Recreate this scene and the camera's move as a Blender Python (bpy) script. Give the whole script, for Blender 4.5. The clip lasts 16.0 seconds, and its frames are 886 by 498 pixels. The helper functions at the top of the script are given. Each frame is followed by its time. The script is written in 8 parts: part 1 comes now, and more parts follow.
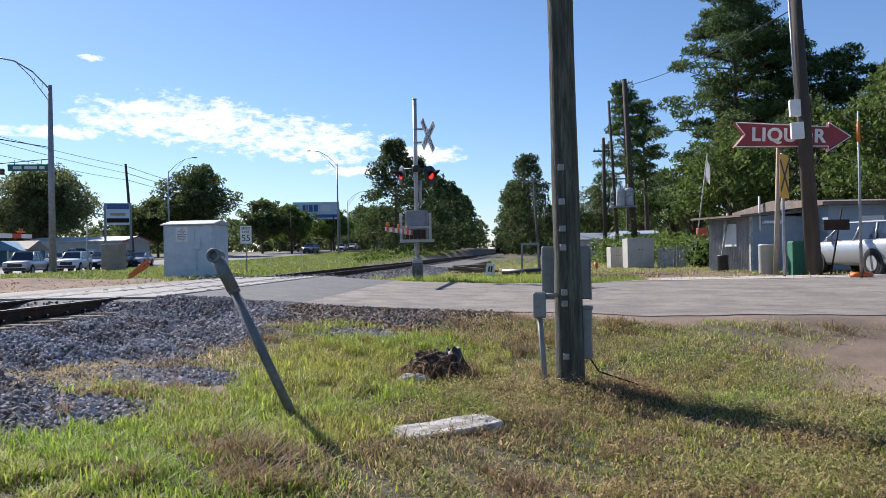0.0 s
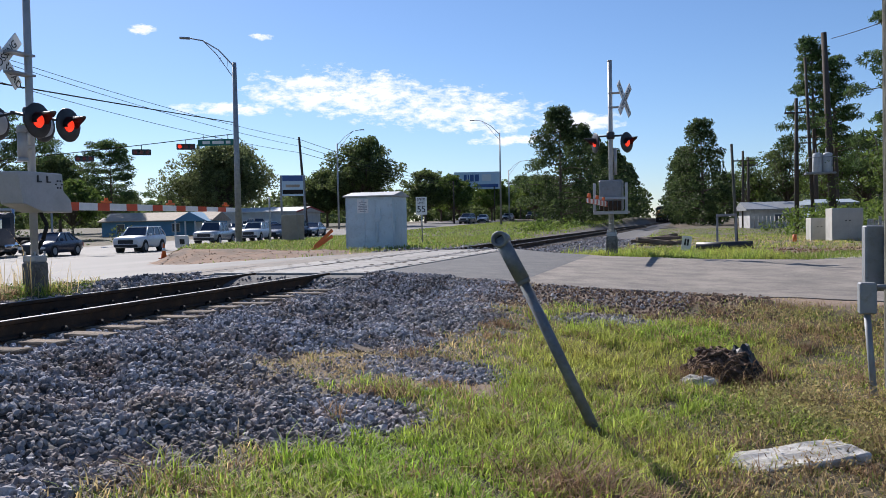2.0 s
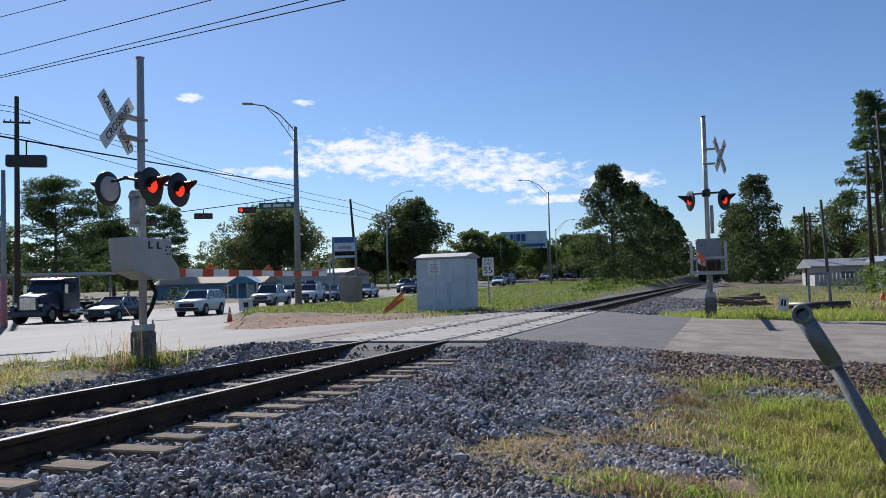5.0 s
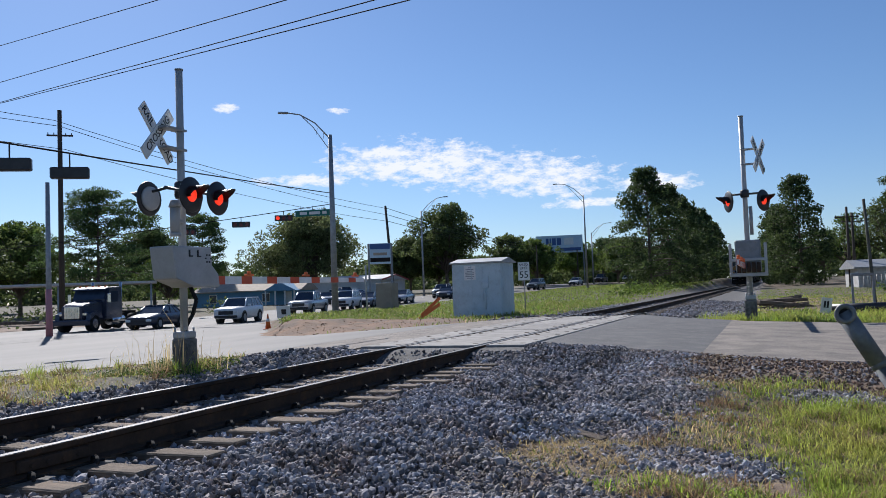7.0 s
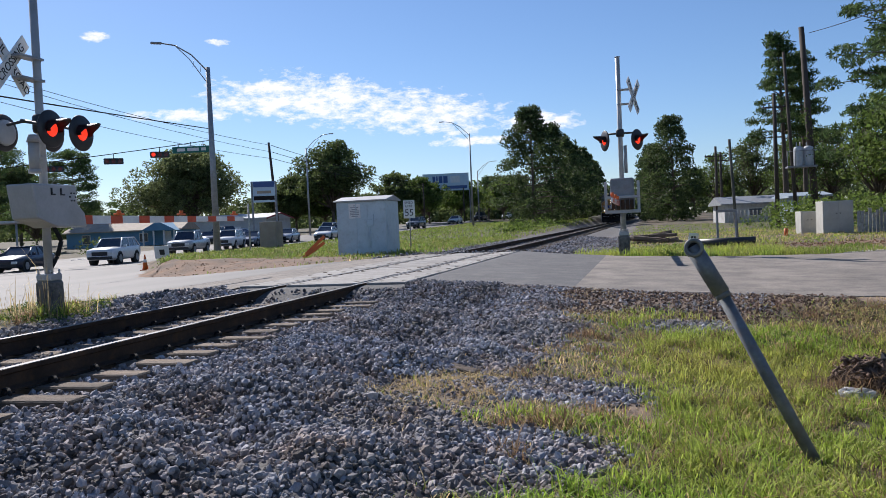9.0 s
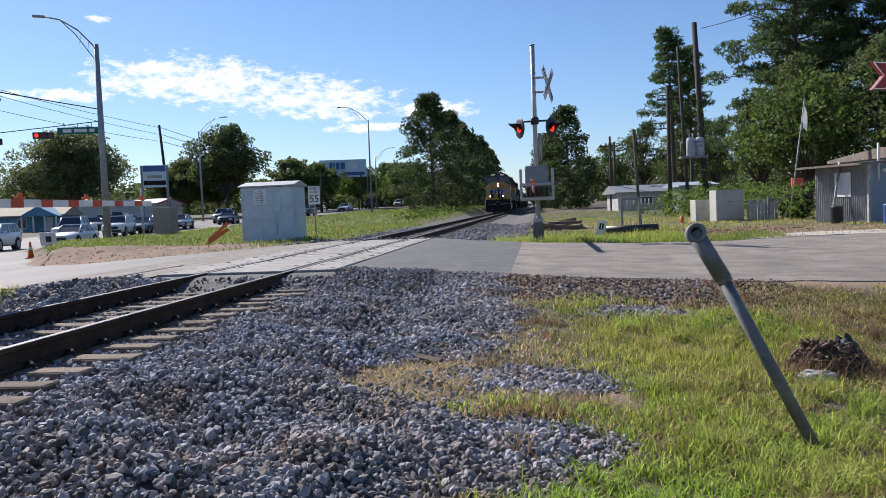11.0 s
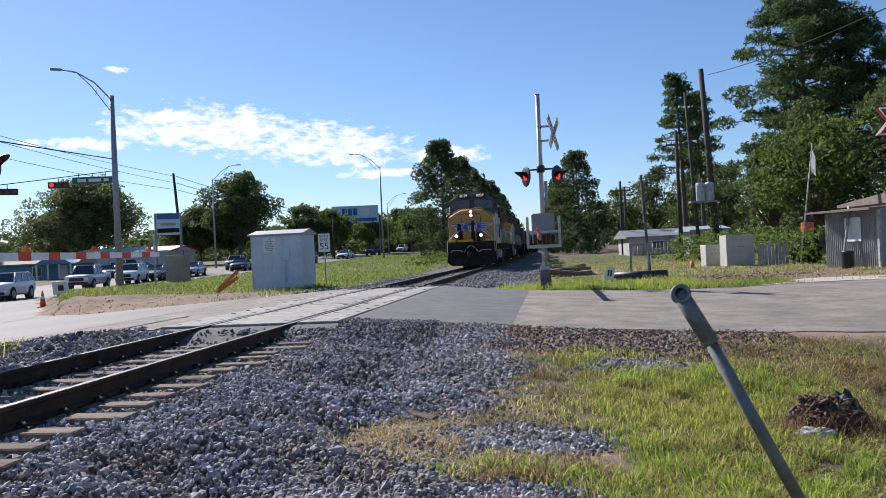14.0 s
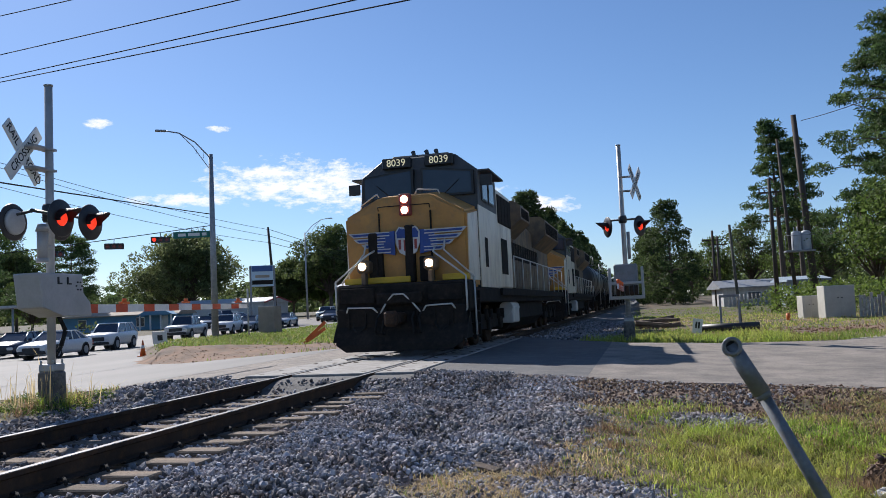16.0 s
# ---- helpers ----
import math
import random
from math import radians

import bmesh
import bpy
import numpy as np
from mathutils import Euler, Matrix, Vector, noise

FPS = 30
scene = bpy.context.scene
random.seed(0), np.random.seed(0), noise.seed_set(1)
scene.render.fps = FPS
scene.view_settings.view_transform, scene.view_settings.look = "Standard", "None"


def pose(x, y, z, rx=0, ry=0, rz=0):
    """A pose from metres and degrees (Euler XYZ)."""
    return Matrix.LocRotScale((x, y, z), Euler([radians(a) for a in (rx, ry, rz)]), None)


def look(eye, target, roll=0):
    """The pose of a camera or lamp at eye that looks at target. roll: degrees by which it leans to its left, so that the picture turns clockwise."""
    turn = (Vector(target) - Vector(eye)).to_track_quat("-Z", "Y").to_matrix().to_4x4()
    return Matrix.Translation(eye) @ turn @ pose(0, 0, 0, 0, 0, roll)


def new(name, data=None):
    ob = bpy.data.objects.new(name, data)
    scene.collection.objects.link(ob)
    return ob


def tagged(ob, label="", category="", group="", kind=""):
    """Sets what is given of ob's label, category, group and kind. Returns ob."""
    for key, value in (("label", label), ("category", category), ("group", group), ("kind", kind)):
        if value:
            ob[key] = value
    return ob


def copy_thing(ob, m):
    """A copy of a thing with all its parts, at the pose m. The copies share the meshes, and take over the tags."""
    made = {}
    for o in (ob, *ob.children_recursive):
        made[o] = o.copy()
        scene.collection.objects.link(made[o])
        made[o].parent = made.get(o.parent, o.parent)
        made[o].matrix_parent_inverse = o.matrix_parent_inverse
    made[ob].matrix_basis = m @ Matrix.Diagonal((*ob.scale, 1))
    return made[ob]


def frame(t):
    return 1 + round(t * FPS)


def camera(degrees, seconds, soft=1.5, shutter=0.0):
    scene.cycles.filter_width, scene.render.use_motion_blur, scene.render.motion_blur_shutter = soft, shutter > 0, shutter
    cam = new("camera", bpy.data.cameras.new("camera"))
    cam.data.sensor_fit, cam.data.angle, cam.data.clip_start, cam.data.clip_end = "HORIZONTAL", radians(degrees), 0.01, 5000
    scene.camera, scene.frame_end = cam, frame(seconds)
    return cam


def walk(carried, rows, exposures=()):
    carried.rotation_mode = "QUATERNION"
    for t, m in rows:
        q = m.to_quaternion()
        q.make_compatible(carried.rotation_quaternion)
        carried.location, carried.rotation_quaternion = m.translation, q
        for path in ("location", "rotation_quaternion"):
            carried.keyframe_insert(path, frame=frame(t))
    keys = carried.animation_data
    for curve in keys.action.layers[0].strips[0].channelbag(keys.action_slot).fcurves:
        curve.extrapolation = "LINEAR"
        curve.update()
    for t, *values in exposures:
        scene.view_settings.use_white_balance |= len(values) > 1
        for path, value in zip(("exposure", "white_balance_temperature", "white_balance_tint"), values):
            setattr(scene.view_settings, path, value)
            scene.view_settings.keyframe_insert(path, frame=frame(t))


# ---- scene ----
cam = camera(57.0, 16.0, soft=0.5)
PATH = [
    (0, (8.178, -14.254, 0.72), (7.981, -12.263, 0.727), -1.1),
    (0.5, (7.822, -13.858, 0.731), (7.558, -11.875, 0.763), -1.0),
    (1, (7.35, -13.58, 0.806), (7.072, -11.6, 0.753), -0.9),
    (1.5, (7.21, -13.478, 0.877), (6.818, -11.518, 0.816), -0.9),
    (2, (6.939, -13.375, 0.837), (6.368, -11.459, 0.776), -1.1),
    (2.5, (6.536, -13.432, 0.907), (5.902, -11.535, 0.874), -1.4),
    (3, (6.01, -13.256, 0.9), (5.36, -11.364, 0.917), -1.3),
    (3.5, (5.609, -13.228, 0.949), (4.933, -11.348, 1.036), -1.4),
    (3.7, (5.374, -13.141, 0.971), (4.716, -11.254, 1.057), -1.4),
    (6, (5.356, -13.07, 0.935), (4.676, -11.192, 1.029), -2.2),
    (6.5, (5.352, -13.062, 0.939), (4.635, -11.198, 1.04), -2.3),
    (7, (5.361, -13.113, 0.938), (4.621, -11.258, 1.042), -2.2),
    (7.5, (5.369, -13.071, 0.93), (4.693, -11.19, 1.007), -2.6),
    (8, (5.367, -13.101, 0.932), (4.71, -11.212, 0.974), -2.8),
    (8.5, (5.396, -13.078, 0.932), (4.869, -11.149, 0.937), -2.9),
    (9, (5.474, -13.073, 0.93), (4.988, -11.134, 0.871), -2.6),
    (9.5, (5.314, -12.994, 0.911), (4.863, -11.049, 0.794), -2.1),
    (10, (4.935, -12.96, 0.936), (4.576, -10.996, 0.821), -2.0),
    (10.2, (4.858, -12.964, 0.915), (4.566, -10.988, 0.803), -2.1),
    (12.5, (4.811, -12.858, 1.016), (4.599, -10.871, 0.944), -2.4),
    (13, (4.81, -12.872, 1.032), (4.553, -10.889, 0.99), -2.4),
    (13.5, (4.841, -12.9, 1.034), (4.586, -10.916, 1.02), -2.5),
    (14, (4.998, -12.93, 1.031), (4.737, -10.947, 1.04), -2.7),
    (14.5, (5.295, -12.983, 1.011), (4.999, -11.006, 1.046), -2.7),
    (15, (5.323, -13.056, 1.024), (4.99, -11.086, 1.125), -2.8),
    (15.5, (5.277, -13.005, 1.027), (4.886, -11.048, 1.154), -2.9),
    (16, (5.257, -13.039, 1.029), (4.789, -11.1, 1.173), -2.7),
]
walk(cam, [(t, look(eye, target, roll)) for t, eye, target, roll in PATH], [(0, 0.57, 6250, 15), (0.5, 0.38, 6200, 14), (1, 0.4, 6250, 15), (1.5, 0.43, 6250, 15), (2.5, 0.36, 6200, 14), (5, 0.2, 6150, 13), (7.5, 0.17, 6100, 13), (8.5, 0.26, 6200, 14), (10, 0.42, 6300, 15), (13, 0.47, 6300, 15), (14.5, 0.49, 6250, 14), (15.5, 0.31, 6200, 13), (16, 0.33, 6200, 13)])

# ---- daylight ----
SUN_EL, SUN_AZ = radians(37), math.atan2(-0.72, 0.69)  # azimuth clockwise from +y
world = bpy.data.worlds.new("sky")
scene.world = world
world.use_nodes = True
wn, wl = world.node_tree.nodes, world.node_tree.links
wn.clear()
sky = wn.new("ShaderNodeTexSky")
sky.sky_type, sky.sun_disc = 'NISHITA', False
sky.sun_elevation, sky.sun_rotation = SUN_EL, SUN_AZ
sky.air_density, sky.dust_density, sky.ozone_density = 0.97, 0.2, 6.5
SKY, SUN = 0.086, 5.3
# cumulus: a low drifting bank and a few shreds, broken up by noise in the direction of view
geo = wn.new("ShaderNodeTexCoord")


def wmath(op, a, b=None, c=None):
    n = wn.new("ShaderNodeMath")
    n.operation = op
    for i, v in enumerate((a, b, c)):
        if v is None:
            continue
        if isinstance(v, (int, float)):
            n.inputs[i].default_value = v
        else:
            wl.new(v, n.inputs[i])
    return n.outputs[0]


wsep = wn.new("ShaderNodeSeparateXYZ")
wl.new(geo.outputs["Generated"], wsep.inputs[0])
w_az = wmath('ARCTAN2', wsep.outputs[0], wsep.outputs[1])
w_el = wmath('ARCSINE', wsep.outputs[2])
wcomb = wn.new("ShaderNodeCombineXYZ")
wl.new(w_az, wcomb.inputs[0])
wl.new(wmath('MULTIPLY', w_el, 2.2), wcomb.inputs[1])


def wnoise(scale, detail, rough, vec=None):
    n = wn.new("ShaderNodeTexNoise")
    n.inputs["Scale"].default_value, n.inputs["Detail"].default_value, n.inputs["Roughness"].default_value = scale, detail, rough
    wl.new(vec or wcomb.outputs[0], n.inputs["Vector"])
    return n.outputs["Fac"]


def bank(az, el, half_az, half_el, tilt=0.0):
    """A soft oval in the sky, 1 in the middle and 0 at its rim."""
    da = wmath('SUBTRACT', w_az, az)
    de = wmath('SUBTRACT', wmath('SUBTRACT', w_el, el), wmath('MULTIPLY', da, tilt))
    q = wmath('ADD', wmath('POWER', wmath('ABSOLUTE', wmath('DIVIDE', da, half_az)), 2.0), wmath('POWER', wmath('ABSOLUTE', wmath('DIVIDE', de, half_el)), 2.0))
    return wmath('SUBTRACT', 1.0, q)


CLOUDS = [(-0.40, 0.158, 0.135, 0.036, -0.08), (-0.26, 0.138, 0.12, 0.034, -0.12), (-0.55, 0.140, 0.07, 0.010, 0.0), (-0.635, 0.226, 0.016, 0.007, 0.0), (-0.50, 0.222, 0.022, 0.005, 0.0), (-0.12, 0.118, 0.06, 0.014, 0.0), (-0.20, 0.100, 0.07, 0.008, 0.0)]
mask = None
for c in CLOUDS:
    b = bank(*c)
    mask = b if mask is None else wmath('MAXIMUM', mask, b)
puff = wmath('ADD', wmath('MULTIPLY', wnoise(46, 9, 0.68), 2.7), wmath('MULTIPLY', wnoise(13, 4, 0.55), 1.6))
dens = wmath('ADD', wmath('MULTIPLY', wmath('MAXIMUM', mask, -1.0), 0.74), wmath('SUBTRACT', puff, 2.42))
ramp = wn.new("ShaderNodeMapRange")
ramp.inputs["From Min"].default_value, ramp.inputs["From Max"].default_value = -0.06, 0.5
wl.new(dens, ramp.inputs["Value"])
inside = wn.new("ShaderNodeMapRange")
inside.inputs["From Min"].default_value, inside.inputs["From Max"].default_value = -0.55, 0.15
wl.new(mask, inside.inputs["Value"])
cover_sky = wmath('MULTIPLY', ramp.outputs[0], inside.outputs[0])
wmix = wn.new("ShaderNodeMix")
wmix.data_type = 'RGBA'
wl.new(wmath('MULTIPLY', cover_sky, 0.95), wmix.inputs["Factor"])
wl.new(sky.outputs[0], wmix.inputs["A"])
wmix.inputs["B"].default_value = (9.8, 9.9, 10.1, 1)
wbg = wn.new("ShaderNodeBackground")
wbg.inputs[1].default_value = SKY
wl.new(wmix.outputs["Result"], wbg.inputs[0])
wo = wn.new("ShaderNodeOutputWorld")
wl.new(wbg.outputs[0], wo.inputs[0])
sun = new("sun", bpy.data.lights.new("sun", 'SUN'))
sun.data.energy, sun.data.angle, sun.data.color = SUN, radians(0.53), (1.0, 0.95, 0.87)
sun.matrix_world = look((-0.72 * 50, 0.69 * 50, math.tan(SUN_EL) * 50), (0, 0, 0))


# ---- materials ----
def mat(name, c1, c2=None, rough=0.7, metal=0.0, scale=3.0, fine=40.0, bump=0.15, spots=None, spot_amount=0.35, emit=0.0, per_object=0.0, per_island=0.0, stretch=(1, 1, 1), coat=0.0, alpha=1.0, trans=0.0, grain=None):
    """Two colours mixed by broad noise, fine grain in brightness and relief, and stains of a third colour."""
    m = bpy.data.materials.new(name)
    m.use_nodes = True
    nt = m.node_tree
    n, l = nt.nodes, nt.links
    bs = n["Principled BSDF"]
    c2 = c2 or tuple(v * 0.75 for v in c1)
    tc = n.new("ShaderNodeTexCoord")
    mp = n.new("ShaderNodeMapping")
    mp.inputs["Scale"].default_value = stretch
    l.new(tc.outputs["Object"], mp.inputs[0])

    def noise_(s, d, r=0.55):
        t = n.new("ShaderNodeTexNoise")
        t.inputs["Scale"].default_value, t.inputs["Detail"].default_value, t.inputs["Roughness"].default_value = s, d, r
        l.new(mp.outputs[0], t.inputs["Vector"])
        return t.outputs["Fac"]

    def mix(a, b, f, kind='MIX'):
        x = n.new("ShaderNodeMix")
        x.data_type, x.blend_type = 'RGBA', kind
        for s, v in (("Factor", f), ("A", a), ("B", b)):
            if isinstance(v, (int, float)):
                x.inputs[s].default_value = v
            elif isinstance(v, tuple):
                x.inputs[s].default_value = (*v, 1)
            else:
                l.new(v, x.inputs[s])
        return x.outputs["Result"]

    def rng(v, a, b, lo=0.0, hi=1.0):
        r = n.new("ShaderNodeMapRange")
        for s, q in (("From Min", a), ("From Max", b), ("To Min", lo), ("To Max", hi)):
            r.inputs[s].default_value = q
        l.new(v, r.inputs["Value"])
        return r.outputs[0]

    grain = (0.25 if bump <= 0.06 else 0.8) if grain is None else grain
    big, small = noise_(scale, 5), noise_(fine, 4, 0.6)
    col = mix(c1, c2, rng(big, 0.35, 0.65))
    if spots:
        col = mix(col, spots, rng(noise_(scale * 2.7, 8, 0.7), 0.58 - spot_amount * 0.3, 0.72, 0, min(1.0, spot_amount * 2)))
    g = n.new("ShaderNodeMapRange")
    g.inputs["From Min"].default_value, g.inputs["From Max"].default_value, g.inputs["To Min"].default_value, g.inputs["To Max"].default_value = 0.3, 0.7, 0.78, 1.2
    l.new(small, g.inputs["Value"])
    col = mix(col, g.outputs[0], grain, 'MULTIPLY')
    for amount, node, out in ((per_object, "ShaderNodeObjectInfo", "Random"), (per_island, "ShaderNodeNewGeometry", "Random Per Island")):
        if amount:
            src = n.new(node)
            col = mix(col, rng(src.outputs[out], 0, 1, 1 - amount, 1 + amount), 1.0, 'MULTIPLY')
    l.new(col, bs.inputs["Base Color"])
    l.new(rng(small, 0.2, 0.8, max(0.03, rough - 0.08), min(1.0, rough + 0.08)), bs.inputs["Roughness"])
    bs.inputs["Metallic"].default_value, bs.inputs["Coat Weight"].default_value, bs.inputs["Alpha"].default_value = metal, coat, alpha
    bs.inputs["Transmission Weight"].default_value = trans
    if emit:
        bs.inputs["Emission Strength"].default_value = emit
        bs.inputs["Emission Color"].default_value = (*c1, 1)
    if bump:
        b = n.new("ShaderNodeBump")
        b.inputs["Strength"].default_value, b.inputs["Distance"].default_value = bump, 0.02
        l.new(small, b.inputs["Height"])
        l.new(b.outputs[0], bs.inputs["Normal"])
    return m


def leafmat(name, c1, c2, c3=None):
    """Leaves: colour by clump, thin enough to let light through."""
    m = mat(name, c1, c2, rough=0.65, scale=0.6, fine=6, bump=0.0, per_island=0.5)
    n, l = m.node_tree.nodes, m.node_tree.links
    bs, out = n["Principled BSDF"], n["Material Output"]
    tr = n.new("ShaderNodeBsdfTranslucent")
    l.new(bs.inputs["Base Color"].links[0].from_socket, tr.inputs[0])
    mx = n.new("ShaderNodeMixShader")
    mx.inputs[0].default_value = 0.45
    bs.inputs["Specular IOR Level"].default_value = 0.25
    l.new(bs.outputs[0], mx.inputs[1])
    l.new(tr.outputs[0], mx.inputs[2])
    l.new(mx.outputs[0], out.inputs[0])
    return m


M = dict(
    asphalt=mat("old asphalt", (0.275, 0.238, 0.20), (0.20, 0.175, 0.148), 0.92, scale=0.6, fine=28, bump=0.8, spots=(0.11, 0.098, 0.088), spot_amount=0.5, grain=1.0),
    asphalt_new=mat("newer asphalt", (0.10, 0.099, 0.098), (0.078, 0.077, 0.077), 0.88, scale=0.9, fine=70, bump=0.3, spots=(0.16, 0.15, 0.14)),
    highway=mat("highway concrete", (0.16, 0.148, 0.133), (0.108, 0.101, 0.092), 0.8, scale=0.25, fine=30, bump=0.1, spots=(0.13, 0.12, 0.11), stretch=(1, 0.3, 1)),
    concrete=mat("pale concrete", (0.32, 0.305, 0.28), (0.24, 0.225, 0.205), 0.85, scale=1.2, fine=50, spots=(0.14, 0.125, 0.11), spot_amount=0.4, per_object=0.08),
    crushed=mat("pale crushed stone", (0.52, 0.49, 0.45), (0.38, 0.35, 0.31), 0.95, scale=1.0, fine=30, bump=0.8, spots=(0.24, 0.2, 0.16), spot_amount=0.35),
    tanbox=mat("tan painted steel", (0.36, 0.30, 0.23), (0.29, 0.24, 0.185), 0.65, scale=1.5, bump=0.04, spots=(0.2, 0.16, 0.12), spot_amount=0.25),
    rust=mat("rusty rail steel", (0.075, 0.05, 0.037), (0.042, 0.031, 0.025), 0.75, 0.3, scale=2, fine=30, spots=(0.13, 0.07, 0.035)),
    railtop=mat("polished rail head", (0.17, 0.168, 0.17), (0.11, 0.107, 0.105), 0.68, 0.5, scale=2, fine=20, bump=0.02, stretch=(1, 0.1, 1)),
    tie=mat("weathered tie wood", (0.24, 0.175, 0.12), (0.15, 0.115, 0.085), 0.92, scale=3, fine=25, bump=0.7, spots=(0.07, 0.06, 0.05), spot_amount=0.5, per_object=0.25, stretch=(0.25, 3, 3)),
    stone=mat("ballast stone", (0.315, 0.318, 0.345), (0.21, 0.196, 0.19), 0.92, scale=0.9, fine=35, bump=0.5, spots=(0.27, 0.18, 0.12), spot_amount=0.4, per_island=0.75),
    soilclod=mat("reddish soil clod", (0.26, 0.14, 0.075), (0.17, 0.095, 0.055), 0.95, scale=2, fine=30, bump=0.5, per_island=0.5),
    clod=mat("dry dirt clod", (0.20, 0.125, 0.085), (0.12, 0.08, 0.06), 0.95, scale=2, fine=30, bump=0.5, per_island=0.6),
    galv=mat("galvanised steel", (0.36, 0.37, 0.38), (0.27, 0.28, 0.29), 0.5, 0.35, scale=4, fine=20, bump=0.03),
    silver=mat("silver painted steel", (0.43, 0.43, 0.43), (0.36, 0.36, 0.35), 0.5, 0.15, scale=2.5, fine=25, bump=0.03, spots=(0.30, 0.26, 0.22), spot_amount=0.12),
    black=mat("black painted metal", (0.018, 0.018, 0.02), (0.03, 0.03, 0.032), 0.45, scale=4, fine=25, bump=0.05),
    white=mat("white reflective sheet", (0.78, 0.78, 0.76), (0.68, 0.68, 0.66), 0.5, scale=4, fine=40, bump=0.02),
    red=mat("red reflective sheet", (0.62, 0.09, 0.03), (0.5, 0.07, 0.03), 0.45, scale=4, fine=40, bump=0.02),
    ink=mat("black lettering", (0.02, 0.02, 0.02), (0.03, 0.03, 0.03), 0.6, bump=0),
    redlamp=mat("lit red lens", (1.0, 0.045, 0.015), (1.0, 0.04, 0.015), 0.3, bump=0, emit=0.8),
    reddim=mat("unlit red lens", (0.20, 0.02, 0.015), (0.15, 0.015, 0.012), 0.25, bump=0),
    cabinet=mat("pale blue-grey enamel", (0.53, 0.63, 0.67), (0.46, 0.56, 0.60), 0.5, scale=2, fine=20, bump=0.04, spots=(0.30, 0.36, 0.37), spot_amount=0.25),
    pipe=mat("grey weathered pipe", (0.20, 0.21, 0.22), (0.13, 0.135, 0.14), 0.6, 0.3, scale=6, fine=30, spots=(0.22, 0.13, 0.08), spot_amount=0.2),
    wood=mat("treated pole wood", (0.19, 0.195, 0.155), (0.06, 0.066, 0.054), 0.92, scale=6, fine=30, bump=0.8, spots=(0.034, 0.027, 0.02), spot_amount=0.8, stretch=(2.6, 2.6, 0.22)),
    darkwood=mat("dark creosote pole", (0.075, 0.058, 0.045), (0.05, 0.04, 0.032), 0.9, scale=2.5, fine=18, bump=0.5, stretch=(3, 3, 0.25)),
    orange=mat("orange plastic", (0.75, 0.17, 0.03), (0.62, 0.13, 0.03), 0.55, bump=0.02),
    # blue in the base colour stands in for reflected sky
    glass=mat("dark glass with sky reflection tint", (0.022, 0.035, 0.06), (0.03, 0.045, 0.07), 0.12, bump=0),
    rubber=mat("tyre rubber", (0.02, 0.02, 0.02), (0.03, 0.03, 0.03), 0.85, bump=0.1),
)


# ---- mesh helpers ----
def box(bm, lo, hi, bev=0.0, m=None):
    ret = bmesh.ops.create_cube(bm, size=1.0)
    vs = ret["verts"]
    s = [hi[i] - lo[i] for i in range(3)]
    for v in vs:
        v.co = Vector([lo[i] + (v.co[i] + 0.5) * s[i] for i in range(3)])
    if bev:
        es = list({e for v in vs for e in v.link_edges})
        r = bmesh.ops.bevel(bm, geom=es, offset=bev, segments=1, affect='EDGES', profile=0.5)
        vs = list({v for f in r["faces"] for v in f.verts} | {v for v in vs if v.is_valid})
    if m is not None:
        for v in vs:
            v.co = m @ v.co
    return vs


def cyl(bm, p0, p1, r0, r1=None, seg=14, cap=True):
    """A round bar from p0 to p1."""
    p0, p1 = Vector(p0), Vector(p1)
    r1 = r0 if r1 is None else r1
    q = (p1 - p0).to_track_quat("Z", "Y")
    rings = []
    for p, r in ((p0, r0), (p1, r1)):
        rings.append([bm.verts.new(p + q @ Vector((r * math.cos(2 * math.pi * i / seg), r * math.sin(2 * math.pi * i / seg), 0))) for i in range(seg)])
    for i in range(seg):
        f = bm.faces.new((rings[0][i], rings[0][(i + 1) % seg], rings[1][(i + 1) % seg], rings[1][i]))
        f.smooth = True
    if cap:
        bm.faces.new(rings[0][::-1])
        bm.faces.new(rings[1])
    return rings[0] + rings[1]


def tube(bm, pts, r, seg=8):
    for a, b in zip(pts, pts[1:]):
        cyl(bm, a, b, r, seg=seg)


def prism(bm, pts, axis, a, b):
    """A closed outline (2D points) pushed along axis from a to b."""
    def at(p, d):
        return {"x": (d, p[0], p[1]), "y": (p[0], d, p[1]), "z": (p[0], p[1], d)}[axis]
    r0 = [bm.verts.new(at(p, a)) for p in pts]
    r1 = [bm.verts.new(at(p, b)) for p in pts]
    n = len(pts)
    bm.faces.new(r0[::-1])
    bm.faces.new(r1)
    for i in range(n):
        bm.faces.new((r0[i], r0[(i + 1) % n], r1[(i + 1) % n], r1[i]))
    return r0 + r1


def lathe(bm, profile, seg=18, m=None):
    """A turned shape: (radius, height) pairs round z."""
    rings = []
    for r, z in profile:
        ring = [bm.verts.new(Vector((r * math.cos(2 * math.pi * i / seg), r * math.sin(2 * math.pi * i / seg), z))) for i in range(seg)]
        rings.append(ring)
    for a, b in zip(rings, rings[1:]):
        for i in range(seg):
            bm.faces.new((a[i], a[(i + 1) % seg], b[(i + 1) % seg], b[i])).smooth = True
    bm.faces.new(rings[0][::-1])
    bm.faces.new(rings[-1])
    if m is not None:
        for ring in rings:
            for v in ring:
                v.co = m @ v.co


